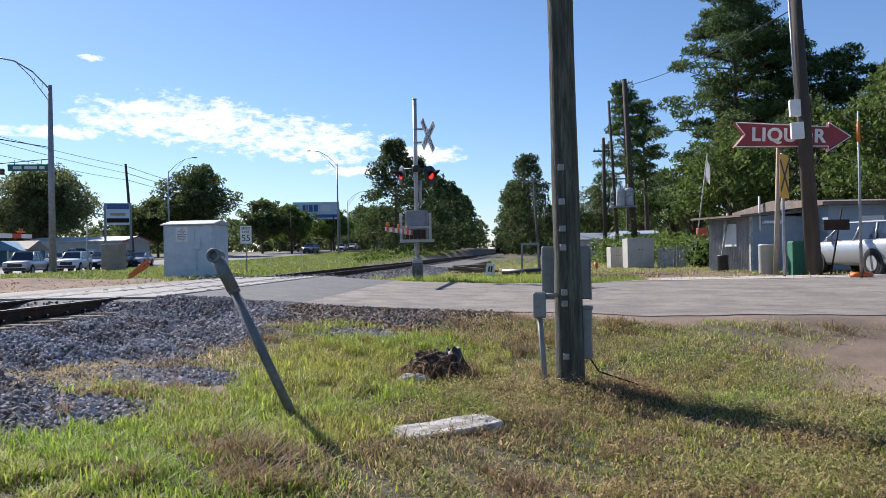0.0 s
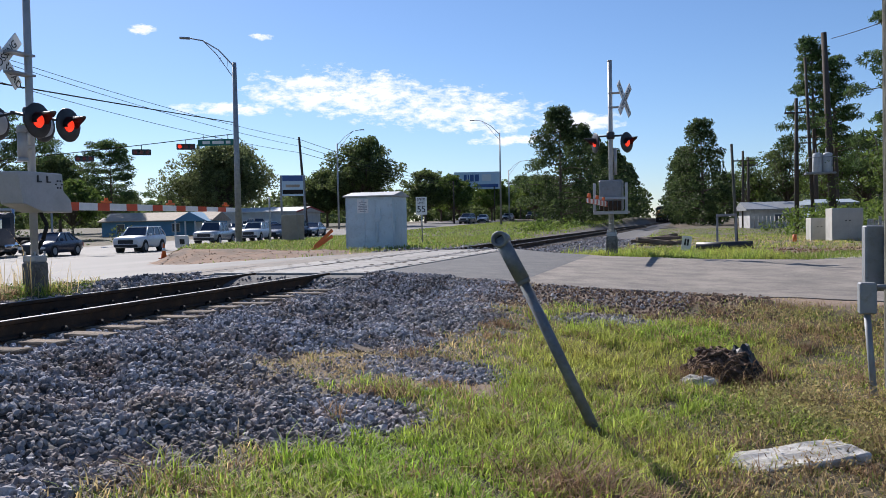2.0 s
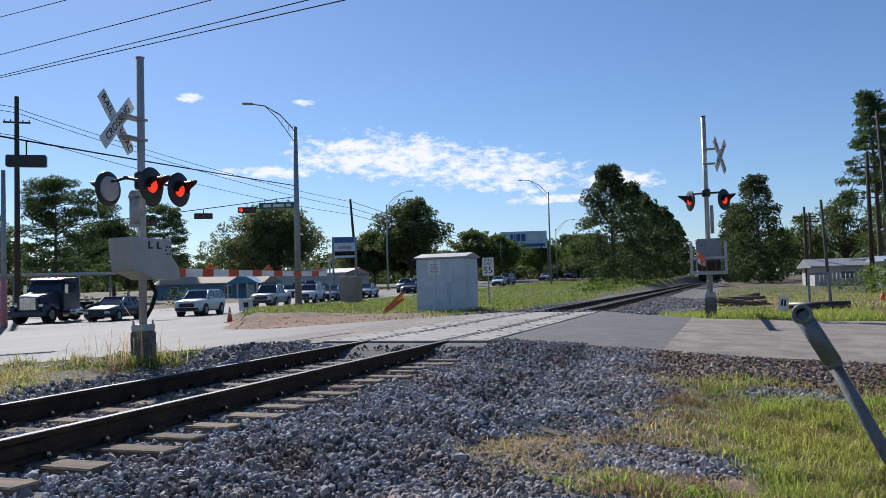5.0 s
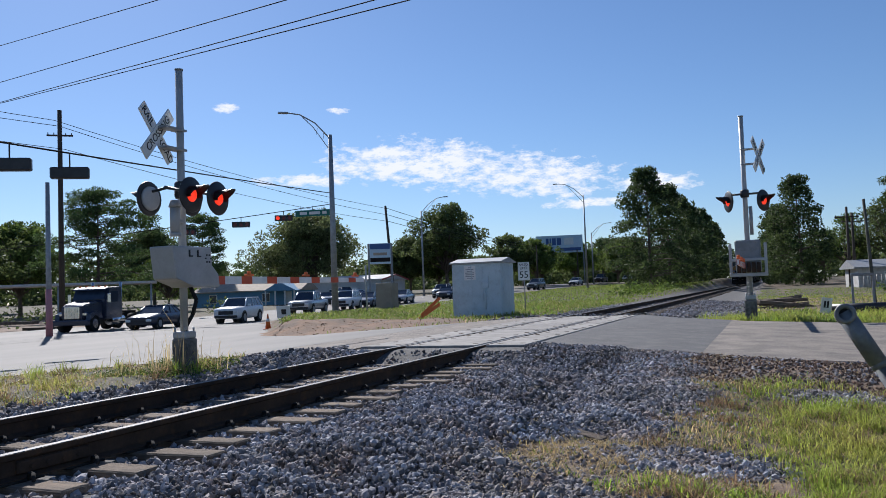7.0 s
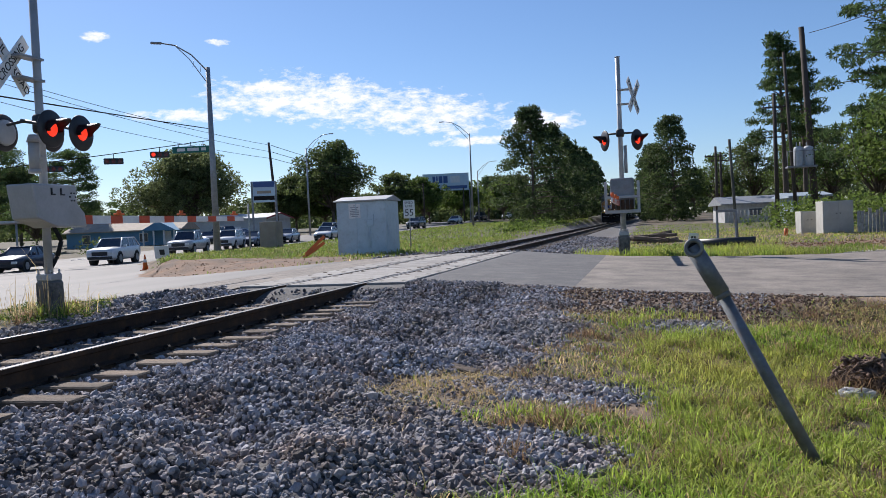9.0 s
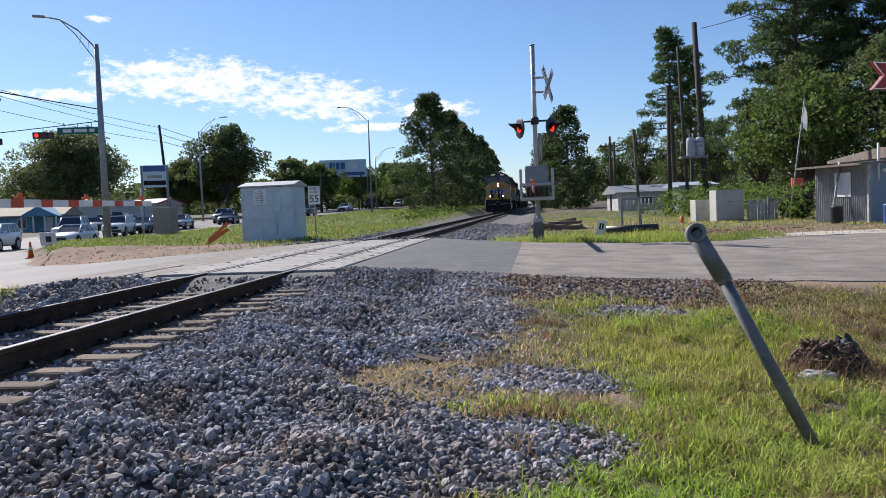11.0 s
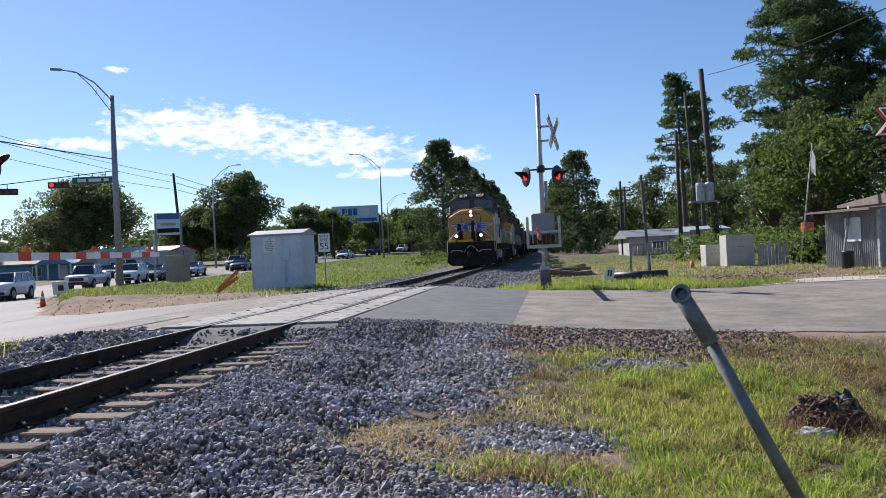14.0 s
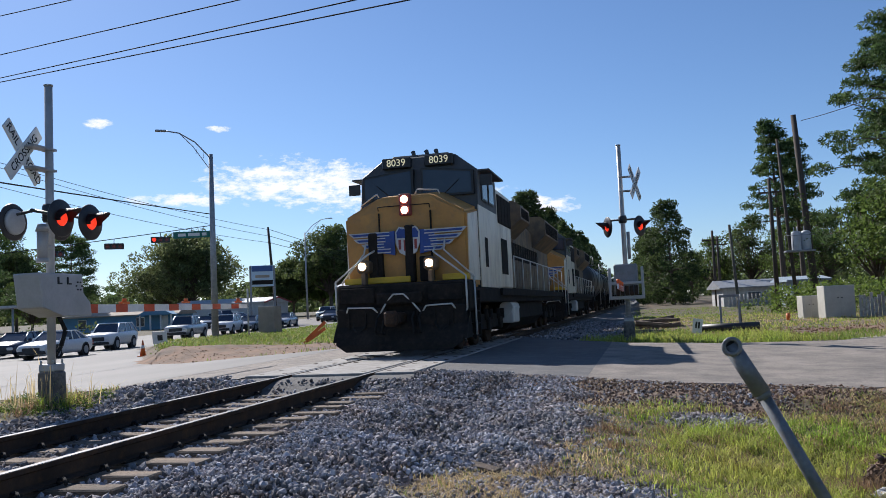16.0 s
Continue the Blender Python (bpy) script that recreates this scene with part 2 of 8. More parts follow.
def part(name, bm, material, parent=None, label=""):
    me = bpy.data.meshes.new(name)
    if isinstance(bm, bmesh.types.BMesh):
        bmesh.ops.recalc_face_normals(bm, faces=bm.faces)
        bm.to_mesh(me)
        bm.free()
    else:
        bpy.data.meshes.remove(me)
        me = bm
    if material:
        me.materials.append(material)
    ob = new(name, me)
    if parent:
        ob.parent = parent
    return tagged(ob, label)


def pieces(name, bm, material, parent=None, label=""):
    """Every unconnected piece of a mesh as a part of its own."""
    left, out = set(bm.verts), []
    while left:
        seed_v = left.pop()
        isle, todo = [seed_v], [seed_v]
        while todo:
            for e in todo.pop().link_edges:
                for w in e.verts:
                    if w in left:
                        left.remove(w)
                        isle.append(w)
                        todo.append(w)
        out.append(isle)
    for isle in out:
        one = bmesh.new()
        at = {v: one.verts.new(v.co) for v in isle}
        for f in {f for v in isle for f in v.link_faces}:
            one.faces.new([at[v] for v in f.verts]).smooth = f.smooth
        ob = part(name, one, material, parent, label)
    bm.free()
    return ob


def B():
    return bmesh.new()


def thing(name, label, category, m=None, group="", kind=""):
    ob = tagged(new(name), label, category, group, kind)
    ob.empty_display_size = 0.2
    if m is not None:
        ob.matrix_basis = m
    return ob


def mesh_np(name, verts, faces, smooth=False):
    """A mesh from arrays; faces all of one size."""
    me = bpy.data.meshes.new(name)
    verts, faces = np.asarray(verts, dtype=np.float32), np.asarray(faces, dtype=np.int32)
    k = faces.shape[1]
    me.vertices.add(len(verts))
    me.vertices.foreach_set("co", verts.ravel())
    me.loops.add(faces.size)
    me.loops.foreach_set("vertex_index", faces.ravel())
    me.polygons.add(len(faces))
    me.polygons.foreach_set("loop_start", np.arange(0, faces.size, k, dtype=np.int32))
    me.polygons.foreach_set("loop_total", np.full(len(faces), k, dtype=np.int32))
    me.polygons.foreach_set("use_smooth", np.full(len(faces), smooth, dtype=bool))
    me.update(calc_edges=True)
    return me


def text(name, s, size, material, parent, m, depth=0.004, align='CENTER'):
    cu = bpy.data.curves.new(name, 'FONT')
    cu.body, cu.size, cu.extrude, cu.align_x, cu.align_y = s, size, depth, align, 'CENTER'
    cu.materials.append(material)
    ob = new(name, cu)
    ob.parent = parent
    ob.matrix_basis = m
    return ob


# ---- the lie of the land ----
def sm(a, b, v):
    t = np.clip((np.asarray(v, dtype=float) - a) / (b - a), 0, 1)
    return t * t * (3 - 2 * t)


def road_z(x):
    return np.interp(x, [-60, -30, -20, -10, -4, -1.7, 1.7, 5, 10, 40], [-0.75, -0.72, -0.70, -0.42, -0.13, -0.02, -0.02, -0.13, -0.28, -0.28])


def near_edge(x):
    return np.interp(x, [-60, -30, -12, -8, -6, -4.5, -1.6, 1.6, 4, 6, 10, 14, 60], [-60, -22, -5.5, -2.2, -1.0, -0.3, -0.2, 0.1, -0.5, -1.4, -1.9, -2.2, -2.4])


def far_edge(x):
    return np.interp(x, [-60, -27, -22, -18, -15, -12.5, -10, -7, -1.6, 1.5, 3, 5, 7, 9, 12, 20, 60], [60, 38, 28, 22, 17.5, 13.2, 11.6, 12.4, 13.6, 13.0, 10.8, 9.4, 9.0, 9.5, 11, 11.6, 11.8])


def highway_z(y):
    return -0.72 + 0.0178 * np.clip(np.asarray(y, dtype=float) - 38, 0, 130)


def wob(x, y, s=1.0):
    """A smooth random field, -1 to 1."""
    return (np.sin(x * 1.7 * s + 2.1 * np.sin(y * 1.1 * s)) + np.sin(y * 2.3 * s + 1.7 * np.sin(x * 1.3 * s + 2)) + np.sin((x + y) * 3.1 * s)) / 3


def ground_z(x, y):
    x, y = np.asarray(x, dtype=float), np.asarray(y, dtype=float)
    far_r = -0.3 + 0.006 * np.clip(y - 50, 0, 300)
    near_r = np.interp(x, [1.5, 2.7, 4.5, 6, 7.5, 9, 30], [-0.24, -0.40, -0.45, -0.50, -0.64, -0.74, -0.74])
    right = near_r + (far_r - near_r) * sm(-6, -1.6, y)
    island = -0.2 + 0.012 * np.clip(y - 45, 0, 150)
    left_far = highway_z(y) + (island - highway_z(y)) * sm(-28, -22, x)
    left_near = road_z(x) - 0.1
    left = left_near + (left_far - left_near) * sm(10, 15, y)
    g = left + (right - left) * sm(-0.5, 0.5, x)
    bed = np.interp(np.abs(x), [0, 1.6, 3.0, 5], [-0.235, -0.235, -0.42, -0.46]) + 0.004 * np.clip(y - 60, 0, 0)
    wb = 1 - sm(2.4, 4.6, np.abs(x))
    g = g + (bed - g) * wb
    inside = sm(-1.5, -0.15, y - near_edge(x)) * (1 - sm(0.1, 1.2, y - far_edge(x)))
    g = g + (road_z(x) - 0.014 - g) * inside
    hw = (1 - sm(-27.5, -26.5, x)) * sm(-46, -44, x) * sm(20, 24, y)
    g = g + (np.minimum(g, highway_z(y) - 0.05) - g) * hw
    bumps = 0.035 * np.sin(x * 1.9 + 1.3 * np.sin(y * 0.9)) * np.sin(y * 1.6 + 0.7) * (1 - inside) * (1 - wb)
    heap = sm(1.7, 2.4, x) * (1 - sm(3.6, 4.6, x)) * sm(-13, -11, y) * (1 - sm(-2.6, -1.4, y))
    heap = heap * (0.11 * wob(x, y, 1.5) + 0.04 * wob(y, x, 3.4) + 0.05)
    spoil = np.exp(-(((x + 12.0) / 5.5) ** 2 + ((y - 15.6) / 1.7) ** 2)) * (1 - inside) * (0.16 + 0.13 * wob(x, y, 0.9) + 0.06 * wob(y, x, 2.3))
    knoll = 0.10 * np.exp(-(((x - 8.7) / 0.9) ** 2 + ((y + 6.1) / 0.8) ** 2))
    return g + bumps + heap + spoil + knoll


def gz(x, y):
    return float(ground_z(x, y))


def gravel_at(x, y):
    """How stony the ground is, 0 to 1."""
    x, y = np.asarray(x, dtype=float), np.asarray(y, dtype=float)
    edge = 4.15 + 0.35 * sm(-6.1, -5.0, y) + 0.32 * wob(x, y, 0.9) + 0.24 * wob(x, y, 3.1) + 0.7 * np.exp(-((y + 8.6) / 0.7) ** 2)
    g = 1 - sm(-0.4, 0.25, np.abs(x) - np.where(x > 0, edge, 3.7))
    x = x + 0.12 * wob(x, y, 2.6)
    y = y + 0.12 * wob(y, x, 2.9)
    tongue = np.exp(-(((x - 4.72) / 0.72) ** 2 + ((y + 6.55) / 0.5) ** 2))
    tongue2 = np.exp(-(((x - 4.6) / 0.8) ** 2 + ((y + 8.25) / 0.42) ** 2))
    tongue3 = np.exp(-(((x - 5.9) / 0.8) ** 2 + ((y + 3.3) / 0.5) ** 2)) * 0.75
    soft = np.clip((np.maximum(np.maximum(tongue, tongue2), tongue3) - 0.2) / 0.55, 0, 0.72)
    bare = np.exp(-(((x - 4.0) / 0.95) ** 2 + ((y + 6.6) / 1.0) ** 2)) * (tongue < 0.42)
    g = np.maximum(g, soft) * (1 - 0.85 * sm(0.38, 0.55, bare))
    shoulder = sm(-1.9, -0.9, y - near_edge(x)) * (x > 1.6) * (x < 6.5) * (y < 2)
    return np.clip(np.maximum(g, 0.14 * shoulder), 0, 1)


def on_road(x, y, pad=0.0):
    return ((y > near_edge(x) - pad) & (y < far_edge(x) + pad)) | ((x < -26.8 + pad) & (x > -44) & (y > 15))


def grass_at(x, y):
    """How grassy the ground is, 0 to 1."""
    x, y = np.asarray(x, dtype=float), np.asarray(y, dtype=float)
    g = 1 - gravel_at(x, y)
    g = g * ~on_road(x, y, 0.1)
    g = g * (1 - 0.9 * np.exp(-(((x - 4.2) / 1.05) ** 2 + ((y + 6.5) / 0.95) ** 2)))
    dirt = 1.2 * np.exp(-(((x - 12.5 + 0.3 * wob(x, y, 1.1)) / 1.5) ** 2 + ((y + 4.8) / 2.8) ** 2)) + sm(-2.2 + 1.2 * sm(5.5, 8, x), -0.3, y - near_edge(x) + 0.35 * wob(x, y, 1.7)) * (y < 0.5) * (x > 2) * 1.2 + 0.8 * np.exp(-(((x - 5.35) / 0.3) ** 2 + ((y + 7.1) / 0.35) ** 2)) + 0.7 * np.exp(-(((x - 6.75) / 0.3) ** 2 + ((y + 8.2) / 0.2) ** 2))
    soil = np.exp(-(((x + 12.0) / 6.6) ** 2 + ((y - 14.8) / 2.9) ** 2)) + 0.75 * np.exp(-(((x - 10.5) / 3.6) ** 2 + ((y - 16.6) / 2.2) ** 2)) + 0.3 * (wob(x, y, 0.7) > 0.25) * (x > 4) * (y > 12)
    return np.clip(g - dirt - 2.2 * soil, 0, 1)


def soil_at(x, y):
    return np.clip(1.3 * np.exp(-(((x + 12.0) / 7.2) ** 2 + ((y - 14.8) / 3.4) ** 2)) + 1.2 * np.exp(-(((x - 10.5) / 3.8) ** 2 + ((y - 16.6) / 2.4) ** 2)), 0, 1)


def steps(*runs):
    out = []
    for a, b, d in runs:
        out.append(np.arange(a, b, d))
    return np.concatenate(out)


gx_ = steps((-1500, -200, 130), (-200, -60, 14), (-60, -24, 2.0), (-24, -6, 0.6), (-6, -1.5, 0.3), (-1.5, 13, 0.16), (13, 30, 0.8), (30, 80, 5), (80, 200, 20), (200, 1600, 140))
gy_ = steps((-400, -40, 40), (-40, -15, 3), (-15, 3, 0.16), (3, 16, 0.35), (16, 45, 0.9), (45, 120, 4), (120, 300, 15), (300, 2600, 200))
gxx, gyy = np.meshgrid(gx_, gy_)
gzz = ground_z(gxx, gyy)
nx, ny = len(gx_), len(gy_)
ids = np.arange(nx * ny).reshape(ny, nx)
ground = mesh_np("ground", np.stack([gxx, gyy, gzz], -1).reshape(-1, 3), np.stack([ids[:-1, :-1], ids[:-1, 1:], ids[1:, 1:], ids[1:, :-1]], -1).reshape(-1, 4), True)
cover = ground.color_attributes.new("cover", 'FLOAT_COLOR', 'POINT')
cv = np.stack([gravel_at(gxx, gyy), grass_at(gxx, gyy), soil_at(gxx, gyy), np.ones_like(gxx)], -1).astype(np.float32)
cover.data.foreach_set("color", cv.ravel())


def ground_material():
    m = mat("ground", (0.25, 0.175, 0.12), (0.13, 0.092, 0.066), 0.95, scale=0.9, fine=25, bump=0.8)
    n, l = m.node_tree.nodes, m.node_tree.links
    bs = n["Principled BSDF"]
    base = bs.inputs["Base Color"].links[0].from_socket
    at = n.new("ShaderNodeAttribute")
    at.attribute_name = "cover"
    sp = n.new("ShaderNodeSeparateColor")
    l.new(at.outputs["Color"], sp.inputs[0])
    geo_ = n.new("ShaderNodeNewGeometry")

    def tint(a, b, s, d):
        t = n.new("ShaderNodeTexNoise")
        t.inputs["Scale"].default_value, t.inputs["Detail"].default_value = s, d
        l.new(geo_.outputs["Position"], t.inputs["Vector"])
        r = n.new("ShaderNodeMapRange")
        r.inputs["From Min"].default_value, r.inputs["From Max"].default_value = 0.38, 0.62
        l.new(t.outputs["Fac"], r.inputs["Value"])
        x = n.new("ShaderNodeMix")
        x.data_type = 'RGBA'
        x.inputs["A"].default_value, x.inputs["B"].default_value = (*a, 1), (*b, 1)
        l.new(r.outputs[0], x.inputs["Factor"])
        return x.outputs["Result"]
    col = base
    for out, c in (("Green", tint((0.05, 0.052, 0.022), (0.105, 0.078, 0.045), 1.1, 7)), ("Blue", tint((0.22, 0.125, 0.07), (0.12, 0.08, 0.052), 1.0, 7)), ("Red", tint((0.13, 0.125, 0.12), (0.09, 0.085, 0.08), 6, 5))):
        x = n.new("ShaderNodeMix")
        x.data_type = 'RGBA'
        l.new(sp.outputs[out], x.inputs["Factor"])
        l.new(col, x.inputs["A"])
        l.new(c, x.inputs["B"])
        col = x.outputs["Result"]
    l.new(col, bs.inputs["Base Color"])
    return m


tagged(part("ground", ground, ground_material()), "uneven ground of grass, dirt and gravel", "ground", kind="structure")


# ---- roads ----
def sheet(name, xs, lo, hi, zf, nrow, material, label, category, lift=0.0):
    """A paved strip between two edge lines given over x, following a height."""
    v = []
    for x in xs:
        a, b = lo(x), hi(x)
        for i in range(nrow + 1):
            y = a + (b - a) * i / nrow
            v.append((x, y, zf(x, y) + lift))
    n0 = len(v)
    v += [(x, y, z - 0.09) for x, y, z in v]
    k = nrow + 1
    f = [(i * k + j, (i + 1) * k + j, (i + 1) * k + j + 1, i * k + j + 1) for i in range(len(xs) - 1) for j in range(nrow)]
    for i in range(len(xs) - 1):
        for j in (0, nrow):
            a, b = i * k + j, (i + 1) * k + j
            f.append((a, b, b + n0, a + n0) if j else (b, a, a + n0, b + n0))
    ob = part(name, mesh_np(name, v, f), material)
    return tagged(ob, label, category, kind="structure")


def ragged(f, amount):
    return lambda x: float(f(x)) + amount * (0.6 * math.sin(x * 2.3) + 0.4 * math.sin(x * 6.1 + 1))


sheet("road_east", np.arange(4.25, 60, 0.25), ragged(near_edge, 0.17), ragged(far_edge, 0.15), lambda x, y: float(road_z(x)), 8, M["asphalt"], "worn pale grey asphalt side road", "road")
sheet("road_patch", np.arange(1.52, 4.4, 0.15), ragged(near_edge, 0.06), ragged(far_edge, 0.05), lambda x, y: float(road_z(x)), 8, M["asphalt_new"], "darker newer asphalt approach beside the crossing", "road", 0.002)
sheet("road_patch", np.linspace(-4.15, -1.56, 14), ragged(near_edge, 0.06), ragged(far_edge, 0.06), lambda x, y: float(road_z(x)), 8, M["asphalt"], "grey patched asphalt between the pale road and the panels", "road", 0.004)
sheet("road_west", np.arange(-30, -4.1, 0.25), ragged(near_edge, 0.05), ragged(far_edge, 0.12), lambda x, y: float(road_z(x)), 10, M["highway"], "sunlit pale road west of the tracks", "road")
sheet("apron", np.arange(10.5, 26, 0.5), lambda x: float(far_edge(x)) + 0.15, lambda x: float(far_edge(x)) + 0.2 + 2.1 * float(sm(10.5, 13, x)), lambda x, y: float(road_z(x)) - 0.0, 3, M["crushed"], "pale crushed-stone apron along the road", "apron", 0.006)
hx = np.arange(-43.5, -27.4, 2.0)
sheet("highway", hx, lambda x: -200.0, lambda x: 420.0, lambda x, y: float(highway_z(y)), 120, M["highway"], "wide pale concrete highway", "road", 0.012)
bm = B()
for y0 in np.arange(-40, 300, 12):
    for x in (-40.0,):
        box(bm, (x - 0.07, y0, float(highway_z(y0 + 1.5)) - 0.02), (x + 0.07, y0 + 3, float(highway_z(y0 + 1.5)) + 0.035))
tagged(part("lane_marking", bm, M["white"]), "dashed white lane lines on the highway", "road marking", kind="structure")

# ---- the track ----
Y0, Y1 = -60.0, 620.0


def rail(x):
    prof = [(-0.037, 0), (-0.037, -0.035), (-0.012, -0.05), (-0.012, -0.14), (-0.07, -0.16), (-0.07, -0.172), (0.07, -0.172), (0.07, -0.16), (0.012, -0.14), (0.012, -0.05), (0.037, -0.035), (0.037, 0)]
    ob = thing("rail", "rusty steel rail with a polished running surface", "rail", pose(x, 0, 0), "track rails")
    bm = B()
    prism(bm, prof, "y", Y0, Y1)
    part("rail_body", bm, M["rust"], ob)
    bm = B()
    prism(bm, [(-0.033, 0), (-0.03, 0.004), (0.03, 0.004), (0.033, 0)], "y", Y0, Y1)
    part("rail_head", bm, M["railtop"], ob, "polished running surface")
    for y in (-9.2, 24.0):
        bm = B()
        box(bm, (-0.04, y, -0.14), (0.04, y + 0.6, -0.055), 0.01)
        for k in range(4):
            cyl(bm, (-0.06, y + 0.1 + 0.13 * k, -0.1), (0.06, y + 0.1 + 0.13 * k, -0.1), 0.016, seg=6)
        part("joint_bar", bm, M["rust"], ob)
    return ob


for x in (-0.7525, 0.7525):
    rail(x)

# ---- the road crossing: concrete panels ----
crossing = thing("crossing_panels", "pale precast concrete panels between and beside the rails", "crossing", kind="structure")
for k in range(5):
    for x0, x1 in ((-1.54, -0.83), (-0.655, 0.655), (0.83, 1.52)):
        y = 0.0 + 2.44 * k
        bm = B()
        box(bm, (x0, y + 0.012, -0.24), (x1, y + 2.428, 0.0 + 0.003 * ((k * 7 + int(x0 * 3)) % 3)), 0.012)
        ob = part("panel", bm, M["concrete"], crossing)
        bm = B()
        for py in (0.4, 1.2, 2.0):
            for px in ((x0 + 0.14, x1 - 0.14)):
                cyl(bm, (px, y + py, 0.002), (px, y + py, 0.0085), 0.05, seg=10)
        part("lag_plate", bm, M["rust"], ob, "rusty hold-down plates")
bm = B()
for i in range(11):
    w = 0.03 + 0.012 * math.sin(i * 2.2)
    box(bm, (-0.5 + i * 0.055, -0.004, -0.13), (-0.5 + i * 0.055 + w, 0.013, -0.075))
part("stencil_mark", bm, M["ink"], crossing, "unreadable black stencilled marks")

# ---- the train ----
M.update(
    armour=mat("dusty yellow loco paint", (0.55, 0.285, 0.07), (0.42, 0.21, 0.06), 0.5, scale=1.2, fine=14, bump=0.03, spots=(0.24, 0.16, 0.08), spot_amount=0.3),
    # yellow sides paled: sun sheen put into the base colour; the spots are grime
    sidesheen=mat("loco side paint with painted sheen", (0.82, 0.76, 0.66), (0.7, 0.6, 0.45), 0.35, scale=0.7, fine=12, bump=0.03, spots=(0.2, 0.15, 0.1), spot_amount=0.35, stretch=(1, 1, 0.35)),
    roofgrey=mat("dark grey loco roof", (0.085, 0.09, 0.095), (0.065, 0.068, 0.07), 0.6, scale=1.5, fine=14, bump=0.05, spots=(0.12, 0.11, 0.1)),
    under=mat("grimy black underframe", (0.018, 0.017, 0.016), (0.03, 0.026, 0.022), 0.85, scale=2, fine=18, bump=0.2, spots=(0.06, 0.045, 0.035), spot_amount=0.3),
    handrail=mat("off-white handrail paint", (0.62, 0.60, 0.55), (0.5, 0.48, 0.44), 0.5, bump=0.02),
    shieldblue=mat("blue emblem paint", (0.025, 0.075, 0.31), (0.025, 0.055, 0.22), 0.5, bump=0.02, spots=(0.1, 0.1, 0.13), spot_amount=0.2),
    shieldwhite=mat("off-white emblem paint", (0.58, 0.57, 0.56), (0.46, 0.45, 0.44), 0.5, bump=0.02),
    shieldred=mat("dark red emblem paint", (0.30, 0.05, 0.04), (0.24, 0.04, 0.04), 0.5, bump=0.02),
    sill=mat("bright yellow sill stripe", (0.75, 0.47, 0.03), (0.65, 0.4, 0.03), 0.5, bump=0.02),
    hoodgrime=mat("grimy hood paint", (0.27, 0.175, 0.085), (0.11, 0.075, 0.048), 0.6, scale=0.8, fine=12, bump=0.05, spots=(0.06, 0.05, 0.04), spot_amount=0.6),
    headlight=mat("lit headlight", (1.0, 0.74, 0.46), (1.0, 0.74, 0.46), 0.2, bump=0, emit=8.0),
    tank=mat("black tank car paint", (0.028, 0.027, 0.027), (0.04, 0.037, 0.034), 0.45, scale=0.6, fine=12, bump=0.03, spots=(0.09, 0.075, 0.06), spot_amount=0.35),
    boardblack=mat("number board black", (0.012, 0.012, 0.012), (0.015, 0.015, 0.015), 0.4, bump=0),
    boardlit=mat("number board figures", (0.85, 0.78, 0.5), (0.85, 0.78, 0.5), 0.5, bump=0, emit=0.35),
)

for k in ("rubber", "under", "rust"):
    M[k].node_tree.nodes["Principled BSDF"].inputs["Specular IOR Level"].default_value = 0.12


def bogie(parent, yc, wheels, gauge=0.7525):
    """A truck with side frames, springs, axle boxes and wheels."""
    for s in (-1, 1):
        bm = B()
        half = wheels[-1] + 0.55
        prism(bm, [(yc - half, 0.62), (yc - half + 0.15, 0.82), (yc + half - 0.15, 0.82), (yc + half, 0.62), (yc + half - 0.3, 0.46), (yc + 0.5, 0.42), (yc - 0.5, 0.42), (yc - half + 0.3, 0.46)], "x", s * 1.02, s * 1.16)
        for w in wheels:
            box(bm, (min(s * 1.1, s * 1.24), yc + w - 0.17, 0.38), (max(s * 1.1, s * 1.24), yc + w + 0.17, 0.72), 0.03)
            for d in (-0.33, 0.33):
                cyl(bm, (s * 1.17, yc + w + d, 0.66), (s * 1.17, yc + w + d, 0.95), 0.085, seg=8)
        part("truck_frame", bm, M["under"], parent)
    for w in wheels:
        bm = B()
        for s in (-1, 1):
            cyl(bm, (s * (gauge - 0.065), yc + w, 0.535), (s * (gauge + 0.07), yc + w, 0.535), 0.533, seg=24)
            cyl(bm, (s * (gauge - 0.09), yc + w, 0.535), (s * (gauge - 0.065), yc + w, 0.535), 0.545, seg=24)
        cyl(bm, (-0.8, yc + w, 0.535), (0.8, yc + w, 0.535), 0.09, seg=10)
        part("wheelset", bm, M["rust"], parent, "worn steel wheels on an axle")


